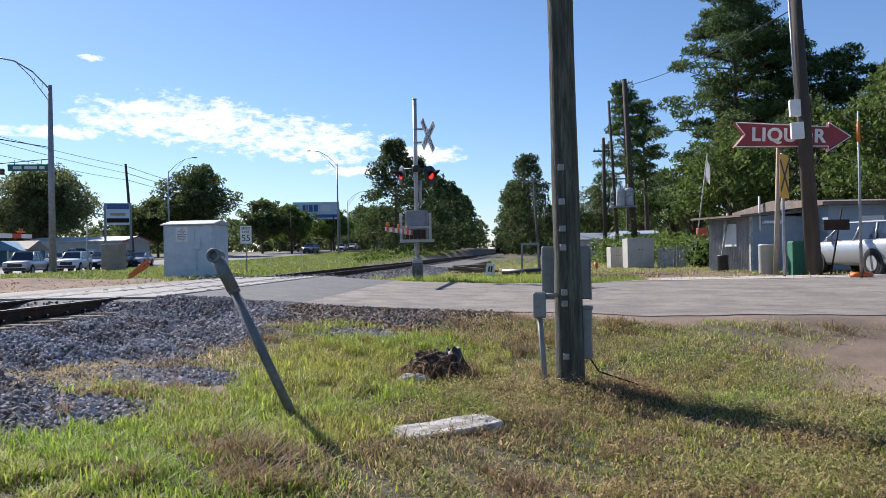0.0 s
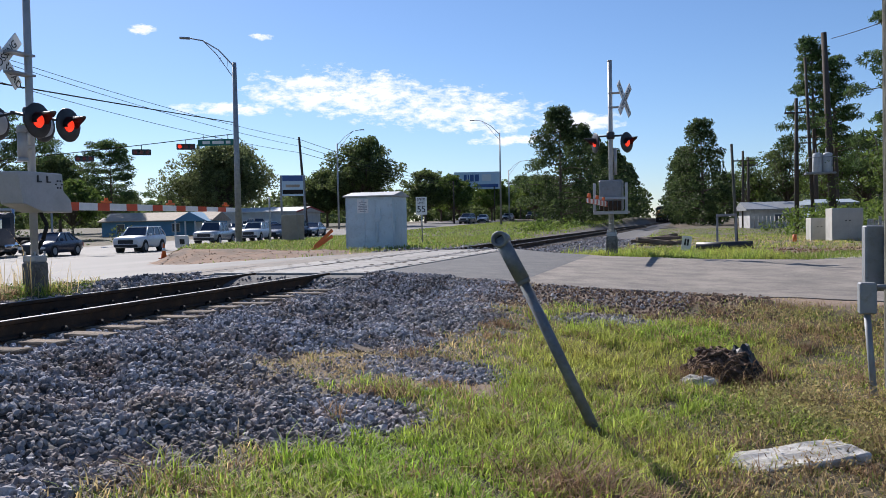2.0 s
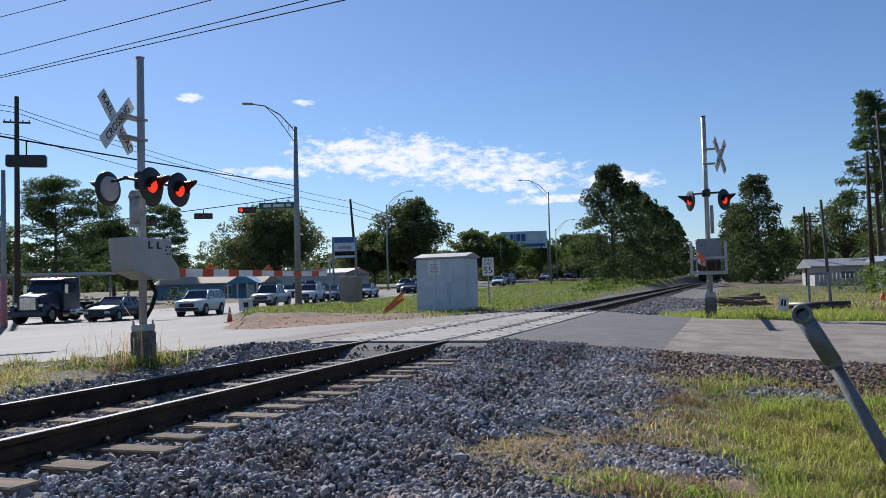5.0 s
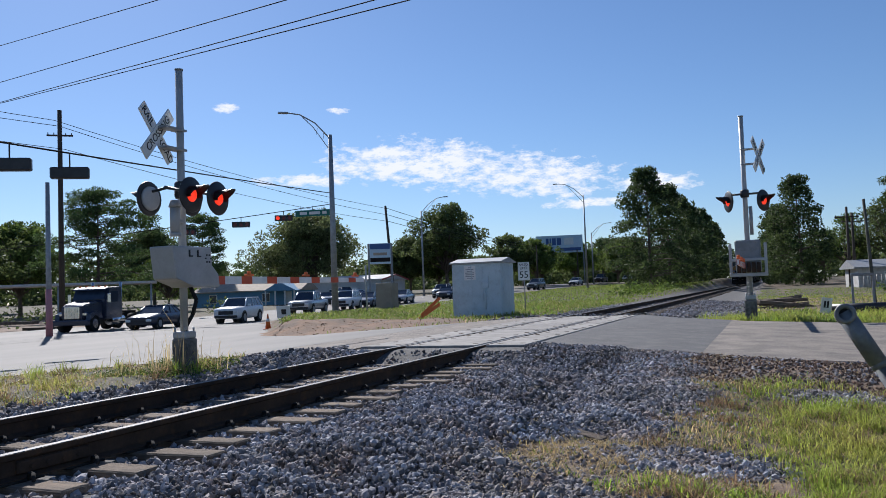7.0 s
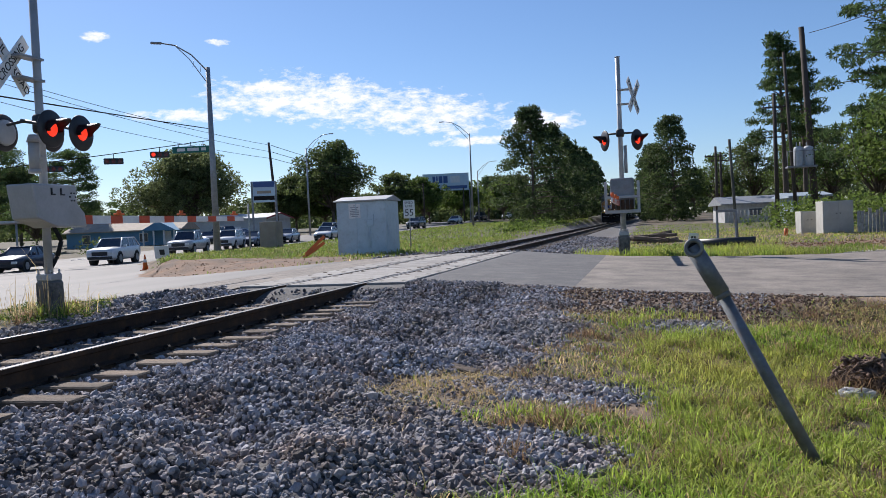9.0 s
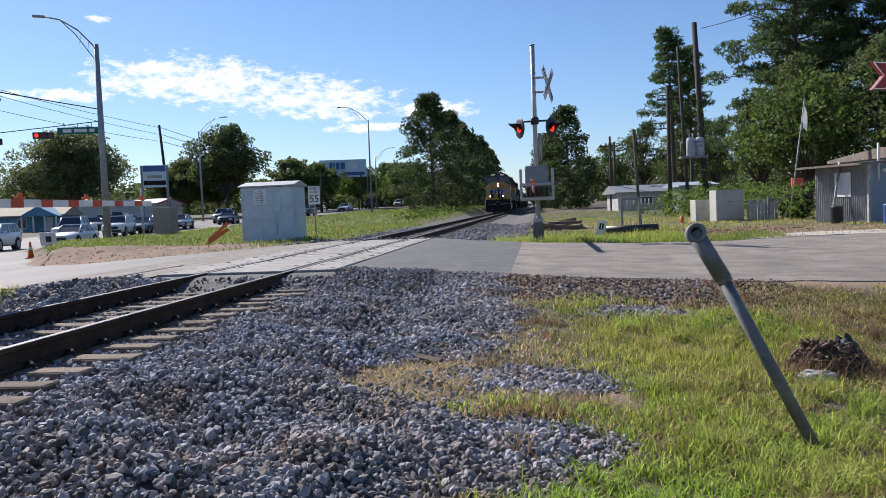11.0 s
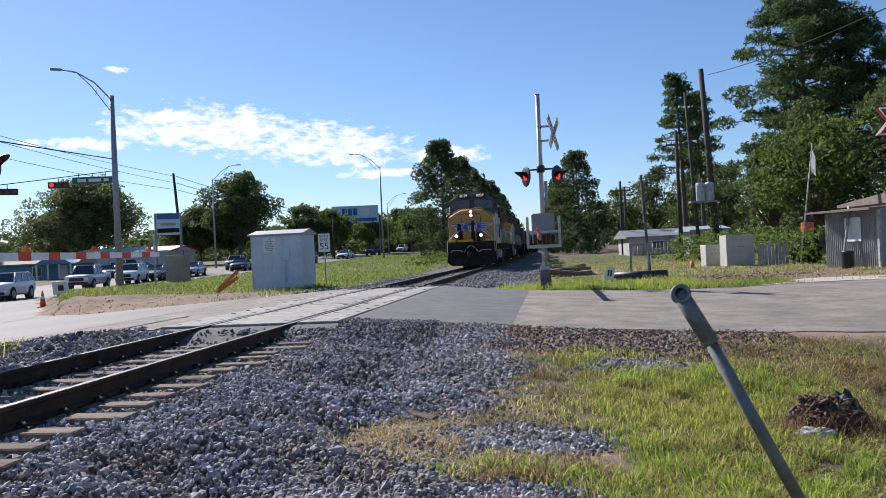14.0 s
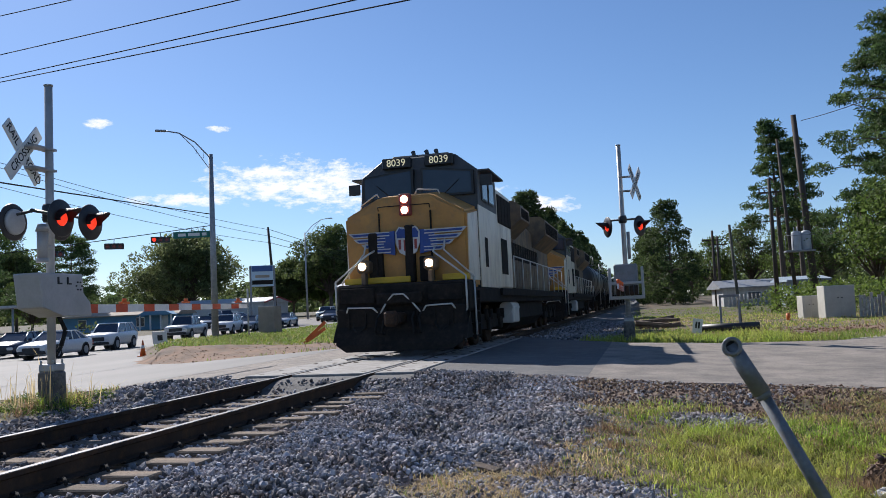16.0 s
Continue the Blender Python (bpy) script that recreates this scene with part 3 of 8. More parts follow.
def locomotive(label, lit=True):
    lamp = M["headlight"] if lit else M["handrail"]
    lo = thing("locomotive", label, "locomotive", group="train")
    L = 22.0
    # frame, pilot and plough
    bm = B()
    box(bm, (-1.5, 0.35, 1.12), (1.5, L - 0.3, 1.48), 0.03)
    part("underframe", bm, M["under"], lo)
    bm = B()
    box(bm, (-1.55, -0.5, 0.95), (1.55, 0.4, 1.64), 0.05)
    box(bm, (-0.52, -0.75, 1.16), (0.52, -0.5, 1.42), 0.04)
    part("anticlimber", bm, M["under"], lo)
    bm = B()
    blade = prism(bm, [(-0.55, 1.0), (-0.62, 0.75), (-0.92, 0.30), (-0.95, 0.14), (-0.86, 0.14), (-0.83, 0.30), (-0.5, 0.7), (-0.45, 1.0)], "x", -1.5, 1.5)
    for v in blade:
        if v.co.z < 0.2:
            v.co.x *= 0.80
        elif v.co.z < 0.4:
            v.co.x *= 0.96
    for s in (-1, 1):
        box(bm, (min(s * 0.35, s * 1.5), -0.66, 0.5), (max(s * 0.35, s * 1.5), -0.5, 1.1), 0.03)
    for k in range(7):
        x = -1.2 + 0.4 * k
        box(bm, (x - 0.015, -0.7, 0.62), (x + 0.015, -0.56, 1.0))
    for s in (-1, 1):
        prism(bm, [(-0.3, 0.95), (-0.6, 0.75), (-0.88, 0.36), (-0.2, 0.36)], "x", s * 1.47, s * 1.53)
    part("snow_plough", bm, M["under"], lo, "grimy black steel pilot plough")
    bm = B()
    box(bm, (-0.13, -1.15, 0.72), (0.13, -0.5, 0.98), 0.05)
    box(bm, (-0.2, -1.3, 0.68), (0.1, -1.08, 1.02), 0.06)
    part("coupler", bm, M["rust"], lo)
    for s in (-1, 1):
        for k in range(2):
            bm = B()
            x = s * (0.32 + 0.16 * k)
            tube(bm, [(x, -0.58, 1.0), (x, -0.85, 0.85), (x + s * 0.05, -0.9, 0.55), (x, -0.7, 0.5)], 0.025, 6)
            part("air_hose", bm, M["rubber"], lo)
    for s in (-1, 1):
        bm = B()
        box(bm, (min(s * 0.62, s * 1.42), -0.56, 1.2), (max(s * 0.62, s * 1.42), -0.5, 1.56), 0.02)
        part("step_panel", bm, M["under"], lo, "grimy black scuffed step panel")
        bm = B()
        tube(bm, [(s * 0.85, -0.55, 0.9), (s * 0.8, -0.72, 0.7), (s * 0.95, -0.74, 0.52), (s * 1.1, -0.7, 0.66), (s * 1.12, -0.56, 0.92)], 0.022, 6)
        part("jumper_hose", bm, M["rubber"], lo)
    # steps and side wells
    for s in (-1, 1):
        for y in (0.15, L - 0.9):
            bm = B()
            for k in range(4):
                box(bm, (min(s * 1.2, s * 1.55), y, 0.35 + 0.28 * k), (max(s * 1.2, s * 1.55), y + 0.5, 0.38 + 0.28 * k))
            box(bm, (min(s * 1.5, s * 1.56), y - 0.05, 0.3), (max(s * 1.5, s * 1.56), y - 0.01, 1.4))
            box(bm, (min(s * 1.5, s * 1.56), y + 0.51, 0.3), (max(s * 1.5, s * 1.56), y + 0.55, 1.4))
            part("step_well", bm, M["under"], lo)
    # nose: broad, chamfered at the top corners, sloping back to the windscreens
    out = [(-1.46, 1.5), (1.46, 1.5), (1.46, 3.22), (0.62, 3.68), (-0.62, 3.68), (-1.46, 3.22)]
    bm = B()
    f = [bm.verts.new((x * (0.985 if z < 3 else 1), 0.12 if z < 2 else (0.0 if z < 3.4 else 0.10), z)) for x, z in out]
    b = [bm.verts.new((x, 1.35, z + (0.22 if z > 3 else 0))) for x, z in out]
    bm.faces.new(f)
    bm.faces.new(b[::-1])
    for i in range(6):
        bm.faces.new((f[i], f[(i + 1) % 6], b[(i + 1) % 6], b[i]))
    bmesh.ops.bevel(bm, geom=[e for e in bm.edges], offset=0.05, segments=2, affect='EDGES')
    nose = part("nose", bm, M["armour"], lo)
    # pale sheets over the yellow nose sides, painting the glare on them
    bm = B()
    for s in (-1, 1):
        prism(bm, [(0.14, 1.66), (1.28, 1.66), (1.28, 3.34), (0.14, 3.16)], "x", s * 1.44, s * 1.478)
    pieces("nose_side", bm, M["sidesheen"], nose, "side of the nose, sun sheen put into its pale colour")
    bm = B()
    tube(bm, [(-1.2, 0.4, 3.42), (-1.15, 0.35, 3.56), (-0.75, 0.3, 3.8), (-0.7, 0.3, 3.72)], 0.018, 5)
    part("grab_iron", bm, M["handrail"], nose)
    bm = B()
    tube(bm, [(0.2, 0.3, 3.74), (0.25, 0.3, 3.84), (0.75, 0.3, 3.8), (0.8, 0.3, 3.7)], 0.018, 5)
    part("grab_iron", bm, M["handrail"], nose)
    bm = B()
    for x in (-0.62, 0.62):
        box(bm, (x - 0.01, -0.02, 1.7), (x + 0.01, 0.1, 3.3))
    tube(bm, [(-0.62, -0.01, 3.35), (-0.62, -0.05, 3.44), (0.62, -0.05, 3.44), (0.62, -0.01, 3.35)], 0.012, 5)
    part("seam", bm, M["under"], nose)
    # no hollows cut: black blocks paint the shade of the step recesses
    bm = B()
    for x0, x1, z1 in ((-0.88, -0.66, 2.84), (0.0, 0.22, 2.98), (0.34, 0.66, 2.24)):
        box(bm, (x0, -0.1, 1.66), (x1, 0.1, z1), 0.03)
    box(bm, (-0.66, -0.06, 1.66), (-0.56, 0.1, 2.84), 0.01)
    pieces("nose_step_recess", bm, M["under"], nose)
    bm = B()
    box(bm, (-1.47, -0.14, 1.66), (0.12, 0.1, 1.8), 0.01)
    box(bm, (0.88, -0.14, 1.66), (1.47, 0.1, 1.8), 0.01)
    pieces("sill_stripe", bm, M["sill"], lo, "bright yellow stripe")
    # emblem of plain shapes: a shield between two feathered wings
    for sd in (-1, 1):
        bm = B()
        prism(bm, [(sd * 0.3 + 0.06, 2.30), (sd * 0.62 + 0.06, 2.36), (sd * 0.72 + 0.06, 2.52), (sd * 0.62 + 0.06, 2.84), (sd * 0.3 + 0.06, 2.86)], "y", -0.062, -0.02)
        em = part("wing_emblem", bm, M["shieldblue"], nose, "blue wing")
        for k, (a, b_, z) in enumerate(((0.42, 1.36, 2.80), (0.52, 1.24, 2.665), (0.56, 1.06, 2.535), (0.4, 0.86, 2.41))):
            x0, x1 = sd * a + 0.06, sd * b_ + 0.06
            tip = x1 + sd * 0.06
            bm = B()
            prism(bm, [(x0, z - 0.05), (x1 - sd * 0.06, z - 0.05), (x1, z - 0.01), (tip, z + 0.055), (x0, z + 0.05)], "y", -0.068, -0.04)
            part("feather", bm, M["shieldwhite"], em, "off-white edged feather")
            bm = B()
            prism(bm, [(x0, z - 0.024), (x1 - sd * 0.08, z - 0.024), (x1 - sd * 0.01, z + 0.026), (x0, z + 0.026)], "y", -0.073, -0.05)
            part("feather_field", bm, M["shieldblue"], em, "blue field of the feather")
    bm = B()
    out = [(0, 2.24), (0.2, 2.34), (0.29, 2.56), (0.29, 2.82), (0.2, 2.95), (0, 2.9), (-0.2, 2.95), (-0.29, 2.82), (-0.29, 2.56), (-0.2, 2.34)]
    prism(bm, [(x + 0.08, z) for x, z in out], "y", -0.085, -0.03)
    sh = part("shield", bm, M["shieldwhite"], nose)
    bm = B()
    prism(bm, [(x + 0.08, z) for x, z in ((0.25, 2.68), (0.26, 2.81), (0.19, 2.91), (0, 2.865), (-0.19, 2.91), (-0.26, 2.81), (-0.25, 2.68))], "y", -0.09, -0.08)
    part("shield_field", bm, M["shieldblue"], sh)
    bm = B()
    for x in (-0.19, -0.065, 0.065, 0.19):
        box(bm, (x + 0.05, -0.09, 2.36 + 0.3 * abs(x)), (x + 0.11, -0.08, 2.64))
    pieces("shield_stripe", bm, M["shieldred"], sh)
    # headlights and ditch lights
    bm = B()
    box(bm, (-0.11, -0.06, 3.2), (0.17, 0.12, 3.72), 0.03)
    hl = part("headlight_housing", bm, M["shieldred"], lo)
    for z in (3.33, 3.58):
        bm = B()
        cyl(bm, (0.03, -0.075, z), (0.03, -0.05, z), 0.085, seg=16)
        part("headlight", bm, lamp, hl, "lit twin headlight" if lit else "unlit headlight")
    for x in (-0.92, 0.66):
        bm = B()
        box(bm, (x - 0.14, -0.44, 1.9), (x + 0.14, 0.0, 2.2), 0.05)
        box(bm, (x - 0.05, -0.4, 1.6), (x + 0.05, -0.2, 1.95), 0.01)
        dl = part("ditch_light_housing", bm, M["hoodgrime"], lo)
        bm = B()
        cyl(bm, (x, -0.47, 2.05), (x, -0.44, 2.05), 0.088, seg=16)
        part("ditch_light", bm, lamp, dl, "lit ditch light" if lit else "unlit ditch light")
    # cab
    bm = B()
    out = [(-1.5, 1.48), (1.5, 1.48), (1.5, 3.55), (1.5, 4.4), (0.92, 4.86), (-0.92, 4.86), (-1.5, 4.4), (-1.5, 3.55)]
    f = [bm.verts.new((x, {1.48: 1.3, 3.55: 1.3, 4.4: 1.42, 4.86: 1.55}[z], z)) for x, z in out]
    b = [bm.verts.new((x, 3.9, z)) for x, z in out]
    bm.faces.new(f)
    bm.faces.new(b[::-1])
    for i in range(8):
        bm.faces.new((f[i], f[(i + 1) % 8], b[(i + 1) % 8], b[i]))
    bmesh.ops.bevel(bm, geom=[e for e in bm.edges], offset=0.03, segments=1, affect='EDGES')
    cab = part("cab", bm, M["roofgrey"], lo)
    # cab sides in the same pale colour, sun sheen painted in
    bm = B()
    for s in (-1, 1):
        box(bm, (min(s * 1.49, s * 1.515), 1.28, 1.5), (max(s * 1.49, s * 1.515), 3.9, 3.5), 0.004)
    pieces("cab_side", bm, M["sidesheen"], cab, "cab side paint with sun sheen put into its colour")
    for s in (-1, 1):
        bm = B()
        x0, x1 = sorted((s * 0.10, s * 1.42))
        pts = [(x0, 3.78), (x1, 3.78), (x1, 4.38 if s > 0 else 4.52), (x0, 4.52 if s > 0 else 4.38)]
        prism(bm, pts, "y", 1.28, 1.5)
        w = part("windscreen_frame", bm, M["boardblack"], cab)
        bm = B()
        pts = [(x0 + 0.05, 3.83), (x1 - 0.05, 3.83), (x1 - 0.06, 4.33 if s > 0 else 4.46), (x0 + 0.06, 4.46 if s > 0 else 4.33)]
        prism(bm, pts, "y", 1.262, 1.275)
        part("pane", bm, M["glass"], w, "dark windscreen glass")
        bm = B()
        cyl(bm, (s * 0.7, 1.25, 3.84), (s * 1.05, 1.25, 4.15), 0.012, seg=5)
        part("wiper", bm, M["black"], w)
        for y in (1.75, 2.65):
            bm = B()
            box(bm, (min(s * 1.5, s * 1.53), y, 3.65), (max(s * 1.5, s * 1.53), y + 0.75, 4.3), 0.02)
            w2 = part("side_window", bm, M["boardblack"], cab)
            bm = B()
            box(bm, (min(s * 1.525, s * 1.536), y + 0.06, 3.71), (max(s * 1.525, s * 1.536), y + 0.69, 4.24))
            part("pane", bm, M["glass"], w2)
        bm = B()
        box(bm, (min(s * 1.5, s * 1.78), 1.5, 4.36), (max(s * 1.5, s * 1.78), 3.6, 4.4))
        part("sunshade", bm, M["roofgrey"], cab)
        bm = B()
        box(bm, (min(s * 1.55, s * 1.85), 1.42, 3.98), (max(s * 1.55, s * 1.85), 1.47, 4.25), 0.01)
        part("mirror", bm, M["black"], cab)
        # number boards
        bm = B()
        box(bm, (s * 0.55 - 0.37, 1.36, 4.57), (s * 0.55 + 0.37, 1.6, 4.84), 0.02)
        nb = part("number_board", bm, M["boardblack"], cab)
        text("figures", "8039", 0.25, M["boardlit"], nb, pose(s * 0.55, 1.352, 4.705, 90, 0, 0))
    bm = B()
    box(bm, (-0.75, 1.7, 4.86), (0.75, 3.6, 4.94), 0.03)
    for x in (-0.2, 0.15, 0.4):
        cyl(bm, (x, 1.9, 4.92), (x, 1.75, 5.02), 0.04, 0.06, seg=8)
    cyl(bm, (-0.5, 2.4, 4.7), (-0.5, 2.4, 5.0), 0.015, seg=5)
    pieces("roof_gear", bm, M["roofgrey"], cab)
    # long hood with doors, then the flared radiator housing
    bm = B()
    box(bm, (-1.5, 3.9, 1.5), (1.5, 6.3, 4.25), 0.05)
    # auxiliary cab carries the painted side sheen too
    aux = part("auxiliary_cab", bm, M["sidesheen"], lo)
    bm = B()
    for s in (-1, 1):
        for k in range(4):
            y = 4.02 + 0.56 * k
            box(bm, (min(s * 1.49, s * 1.53), y, 3.3), (max(s * 1.49, s * 1.53), y + 0.5, 4.1), 0.01)
    pieces("intake_grille", bm, M["under"], aux)
    bm = B()
    for s in (-1, 1):
        box(bm, (min(s * 1.5, s * 1.52), 1.9, 2.0), (max(s * 1.5, s * 1.52), 2.3, 2.75), 0.01)
        box(bm, (min(s * 1.5, s * 1.515), 4.4, 1.9), (max(s * 1.5, s * 1.515), 5.4, 2.9), 0.01)
    pieces("side_door", bm, M["under"], lo)
    bm = B()
    prism(bm, [(-0.92, 1.5), (0.92, 1.5), (0.92, 3.9), (0.6, 4.3), (-0.6, 4.3), (-0.92, 3.9)], "y", 6.3, 21.0)
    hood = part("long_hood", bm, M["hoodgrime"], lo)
    bm = B()
    for s in (-1, 1):
        for k in range(17):
            y = 6.5 + 0.62 * k
            box(bm, (min(s * 0.91, s * 0.945), y, 1.65), (max(s * 0.91, s * 0.945), y + 0.55, 3.3), 0.008)
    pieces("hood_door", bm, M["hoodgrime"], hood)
    bm = B()
    for s in (-1, 1):
        for k in range(34):
            y = 6.5 + 0.31 * k
            box(bm, (min(s * 0.94, s * 0.955), y, 2.6), (max(s * 0.94, s * 0.955), y + 0.2, 3.2))
    pieces("louvre", bm, M["under"], hood)
    for y0, y1, h in ((8.6, 10.8, 4.45), (15.6, 21.0, 4.62)):
        bm = B()
        prism(bm, [(-0.95, 3.35), (0.95, 3.35), (1.5, 3.85), (1.5, h - 0.15), (1.3, h), (-1.3, h), (-1.5, h - 0.15), (-1.5, 3.85)], "y", y0, y1)
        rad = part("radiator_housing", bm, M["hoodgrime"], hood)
        bm = B()
        box(bm, (-1.2, y0 + 0.2, h), (1.2, y1 - 0.2, h + 0.05), 0.01)
        for s in (-1, 1):
            for k in range(int((y1 - y0 - 0.4) / 0.12)):
                box(bm, (min(s * 1.49, s * 1.512), y0 + 0.2 + 0.12 * k, 3.92), (max(s * 1.49, s * 1.512), y0 + 0.26 + 0.12 * k, h - 0.22))
        pieces("radiator_grille", bm, M["under"], rad)
    bm = B()
    for y in (7.2, 12.2, 13.6):
        box(bm, (-0.45, y, 4.28), (0.45, y + 0.9, 4.5), 0.04)
    cyl(bm, (0, 14.6, 4.3), (0, 14.6, 4.7), 0.3, seg=14)
    pieces("exhaust_stack", bm, M["under"], hood)
    # walkways, handrails
    bm = B()
    for s in (-1, 1):
        box(bm, (min(s * 0.9, s * 1.56), 6.3, 1.46), (max(s * 0.9, s * 1.56), 21.6, 1.52), 0.01)
        box(bm, (min(s * 1.5, s * 1.57), 3.9, 1.3), (max(s * 1.5, s * 1.57), 21.6, 1.5))
    pieces("walkway", bm, M["under"], lo)
    for s in (-1, 1):
        bm = B()
        tube(bm, [(s * 1.53, 6.4, 2.5), (s * 1.53, 21.4, 2.5)], 0.02, 6)
        for k in range(9):
            cyl(bm, (s * 1.53, 6.4 + 1.87 * k, 1.5), (s * 1.53, 6.4 + 1.87 * k, 2.5), 0.02, seg=6)
        part("handrail", bm, M["handrail"], lo)
        bm = B()
        tube(bm, [(s * 0.72, -0.12, 2.42), (s * 0.78, -0.5, 2.3), (s * 1.52, -0.6, 1.72), (s * 1.52, -0.6, 1.0), (s * 1.4, -0.62, 0.86)], 0.022, 6)
        tube(bm, [(s * 0.95, -0.05, 2.6), (s * 0.95, -0.2, 2.35), (s * 1.58, 0.0, 1.72), (s * 1.58, 0.05, 0.4)], 0.022, 6)
        tube(bm, [(s * 0.5, -0.62, 0.96), (s * 0.62, -0.72, 1.1), (s * 1.2, -0.72, 1.12), (s * 1.28, -0.62, 0.98)], 0.02, 6)
        part("grab_rail", bm, M["handrail"], lo)
    bm = B()
    tube(bm, [(-0.52, -0.62, 0.9), (-0.3, -0.72, 1.2), (-0.12, -0.76, 1.38), (0.12, -0.76, 1.38), (0.3, -0.72, 1.2), (0.52, -0.62, 0.9)], 0.02, 6)
    part("cut_lever", bm, M["handrail"], lo)
    # fuel tank, trucks
    bm = B()
    prism(bm, [(-1.35, 1.1), (1.35, 1.1), (1.35, 0.6), (1.0, 0.28), (-1.0, 0.28), (-1.35, 0.6)], "y", 7.4, 14.4)
    part("fuel_tank", bm, M["under"], lo)
    for s in (-1, 1):
        bm = B()
        cyl(bm, (s * 1.3, 5.9, 0.95), (s * 1.3, 7.3, 0.95), 0.2, seg=12)
        box(bm, (min(s * 1.1, s * 1.5), 6.0, 0.5), (max(s * 1.1, s * 1.5), 7.2, 1.0), 0.03)
        part("air_reservoir", bm, M["handrail"], lo, "pale battery box and air tanks")
    bogie(lo, 3.6, (-1.85, 0, 1.85))
    bogie(lo, 18.2, (-1.85, 0, 1.85))
    return lo


def tank_car():
    tc = thing("tank_car", "black railway tank car with a grimy cylindrical barrel", "tank car", group="train")
    bm = B()
    prof = [(0.05, -0.5), (0.9, -0.38), (1.4, 0.0), (1.53, 0.4), (1.53, 15.6), (1.4, 16.0), (0.9, 16.38), (0.05, 16.5)]
    lathe(bm, prof, 28, pose(0, 1.0, 2.75, -90, 0, 0))
    part("barrel", bm, M["tank"], tc)
    bm = B()
    for s in (-1, 1):
        box(bm, (min(s * 0.9, s * 1.5), 0.0, 1.0), (max(s * 0.9, s * 1.5), 1.8, 1.25), 0.02)
        box(bm, (min(s * 0.9, s * 1.5), 16.2, 1.0), (max(s * 0.9, s * 1.5), 18.0, 1.25), 0.02)
    box(bm, (-0.4, -0.3, 0.85), (0.4, 18.3, 1.15), 0.03)
    box(bm, (-1.45, 2.3, 1.1), (1.45, 2.8, 1.8), 0.03)
    box(bm, (-1.45, 15.2, 1.1), (1.45, 15.7, 1.8), 0.03)
    part("sill", bm, M["under"], tc)
    bm = B()
    cyl(bm, (0, 9, 4.2), (0, 9, 4.6), 0.5, seg=16)
    box(bm, (-1.0, 7.6, 4.2), (1.0, 10.4, 4.28), 0.01)
    part("dome", bm, M["tank"], tc)
    bm = B()
    for s in (-1, 1):
        tube(bm, [(s * 1.0, 7.6, 4.28), (s * 1.0, 7.6, 5.0), (s * 1.0, 10.4, 5.0), (s * 1.0, 10.4, 4.28)], 0.02, 5)
        tube(bm, [(s * 1.5, 0.1, 1.25), (s * 1.5, 0.1, 2.2), (s * 0.9, 0.1, 2.2)], 0.02, 5)
        tube(bm, [(s * 1.58, 8.8, 0.7), (s * 1.58, 8.8, 4.3)], 0.02, 5)
        tube(bm, [(s * 1.58, 9.2, 0.7), (s * 1.58, 9.2, 4.3)], 0.02, 5)
    part("ladder", bm, M["handrail"], tc)
    for y in (1.2, 6.0, 12.0, 16.8):
        bm = B()
        for a in range(24):
            t0, t1 = 2 * math.pi * a / 24, 2 * math.pi * (a + 1) / 24
            cyl(bm, (1.545 * math.cos(t0), y, 2.75 + 1.545 * math.sin(t0)), (1.545 * math.cos(t1), y, 2.75 + 1.545 * math.sin(t1)), 0.02, seg=4)
        part("strap", bm, M["under"], tc)
    bogie(tc, 2.5, (-0.9, 0.9))
    bogie(tc, 15.5, (-0.9, 0.9))
    return tc


first = locomotive("yellow and grey diesel freight locomotive, headlights lit")
second = locomotive("dusty yellow second diesel locomotive coupled behind the first", False)
TRAIN = [(first, 0.0), (second, 23.6)]
car = tank_car()
for k in range(8):
    c = car if k == 0 else copy_thing(car, pose(0, 0, 0))
    TRAIN.append((c, 47.6 + 19.2 * k))

# ---- things beside the track ----
M.update(
    amber=mat("dull lamp body", (0.03, 0.03, 0.032), (0.02, 0.02, 0.022), 0.5, bump=0.05),
    lampback=mat("weathered grey disc back", (0.45, 0.46, 0.47), (0.36, 0.37, 0.38), 0.55, scale=3, bump=0.03),
    slab=mat("whitewashed slab", (0.62, 0.6, 0.56), (0.42, 0.40, 0.36), 0.88, scale=3, fine=25, bump=0.5, spots=(0.17, 0.15, 0.12), spot_amount=0.45),
    stained=mat("grimy concrete", (0.2, 0.19, 0.175), (0.11, 0.105, 0.1), 0.9, scale=4, fine=40, bump=0.4, spots=(0.05, 0.045, 0.04), spot_amount=0.5),
    root=mat("dead root clump", (0.17, 0.11, 0.075), (0.09, 0.06, 0.045), 0.95, scale=8, fine=40, bump=0.6),
    meter=mat("dull grey meter box", (0.27, 0.28, 0.29), (0.21, 0.22, 0.23), 0.55, 0.2, scale=5, fine=25, bump=0.05, spots=(0.16, 0.13, 0.1), spot_amount=0.25),
)


def bar_x(bm, c, w, h, a, thick=0.012):
    """A flat board in the local y-z plane, turned by a degrees."""
    box(bm, (-thick, -w / 2, -h / 2), (thick, w / 2, h / 2), 0, Matrix.Translation(c) @ Matrix.Rotation(radians(a), 4, 'X'))


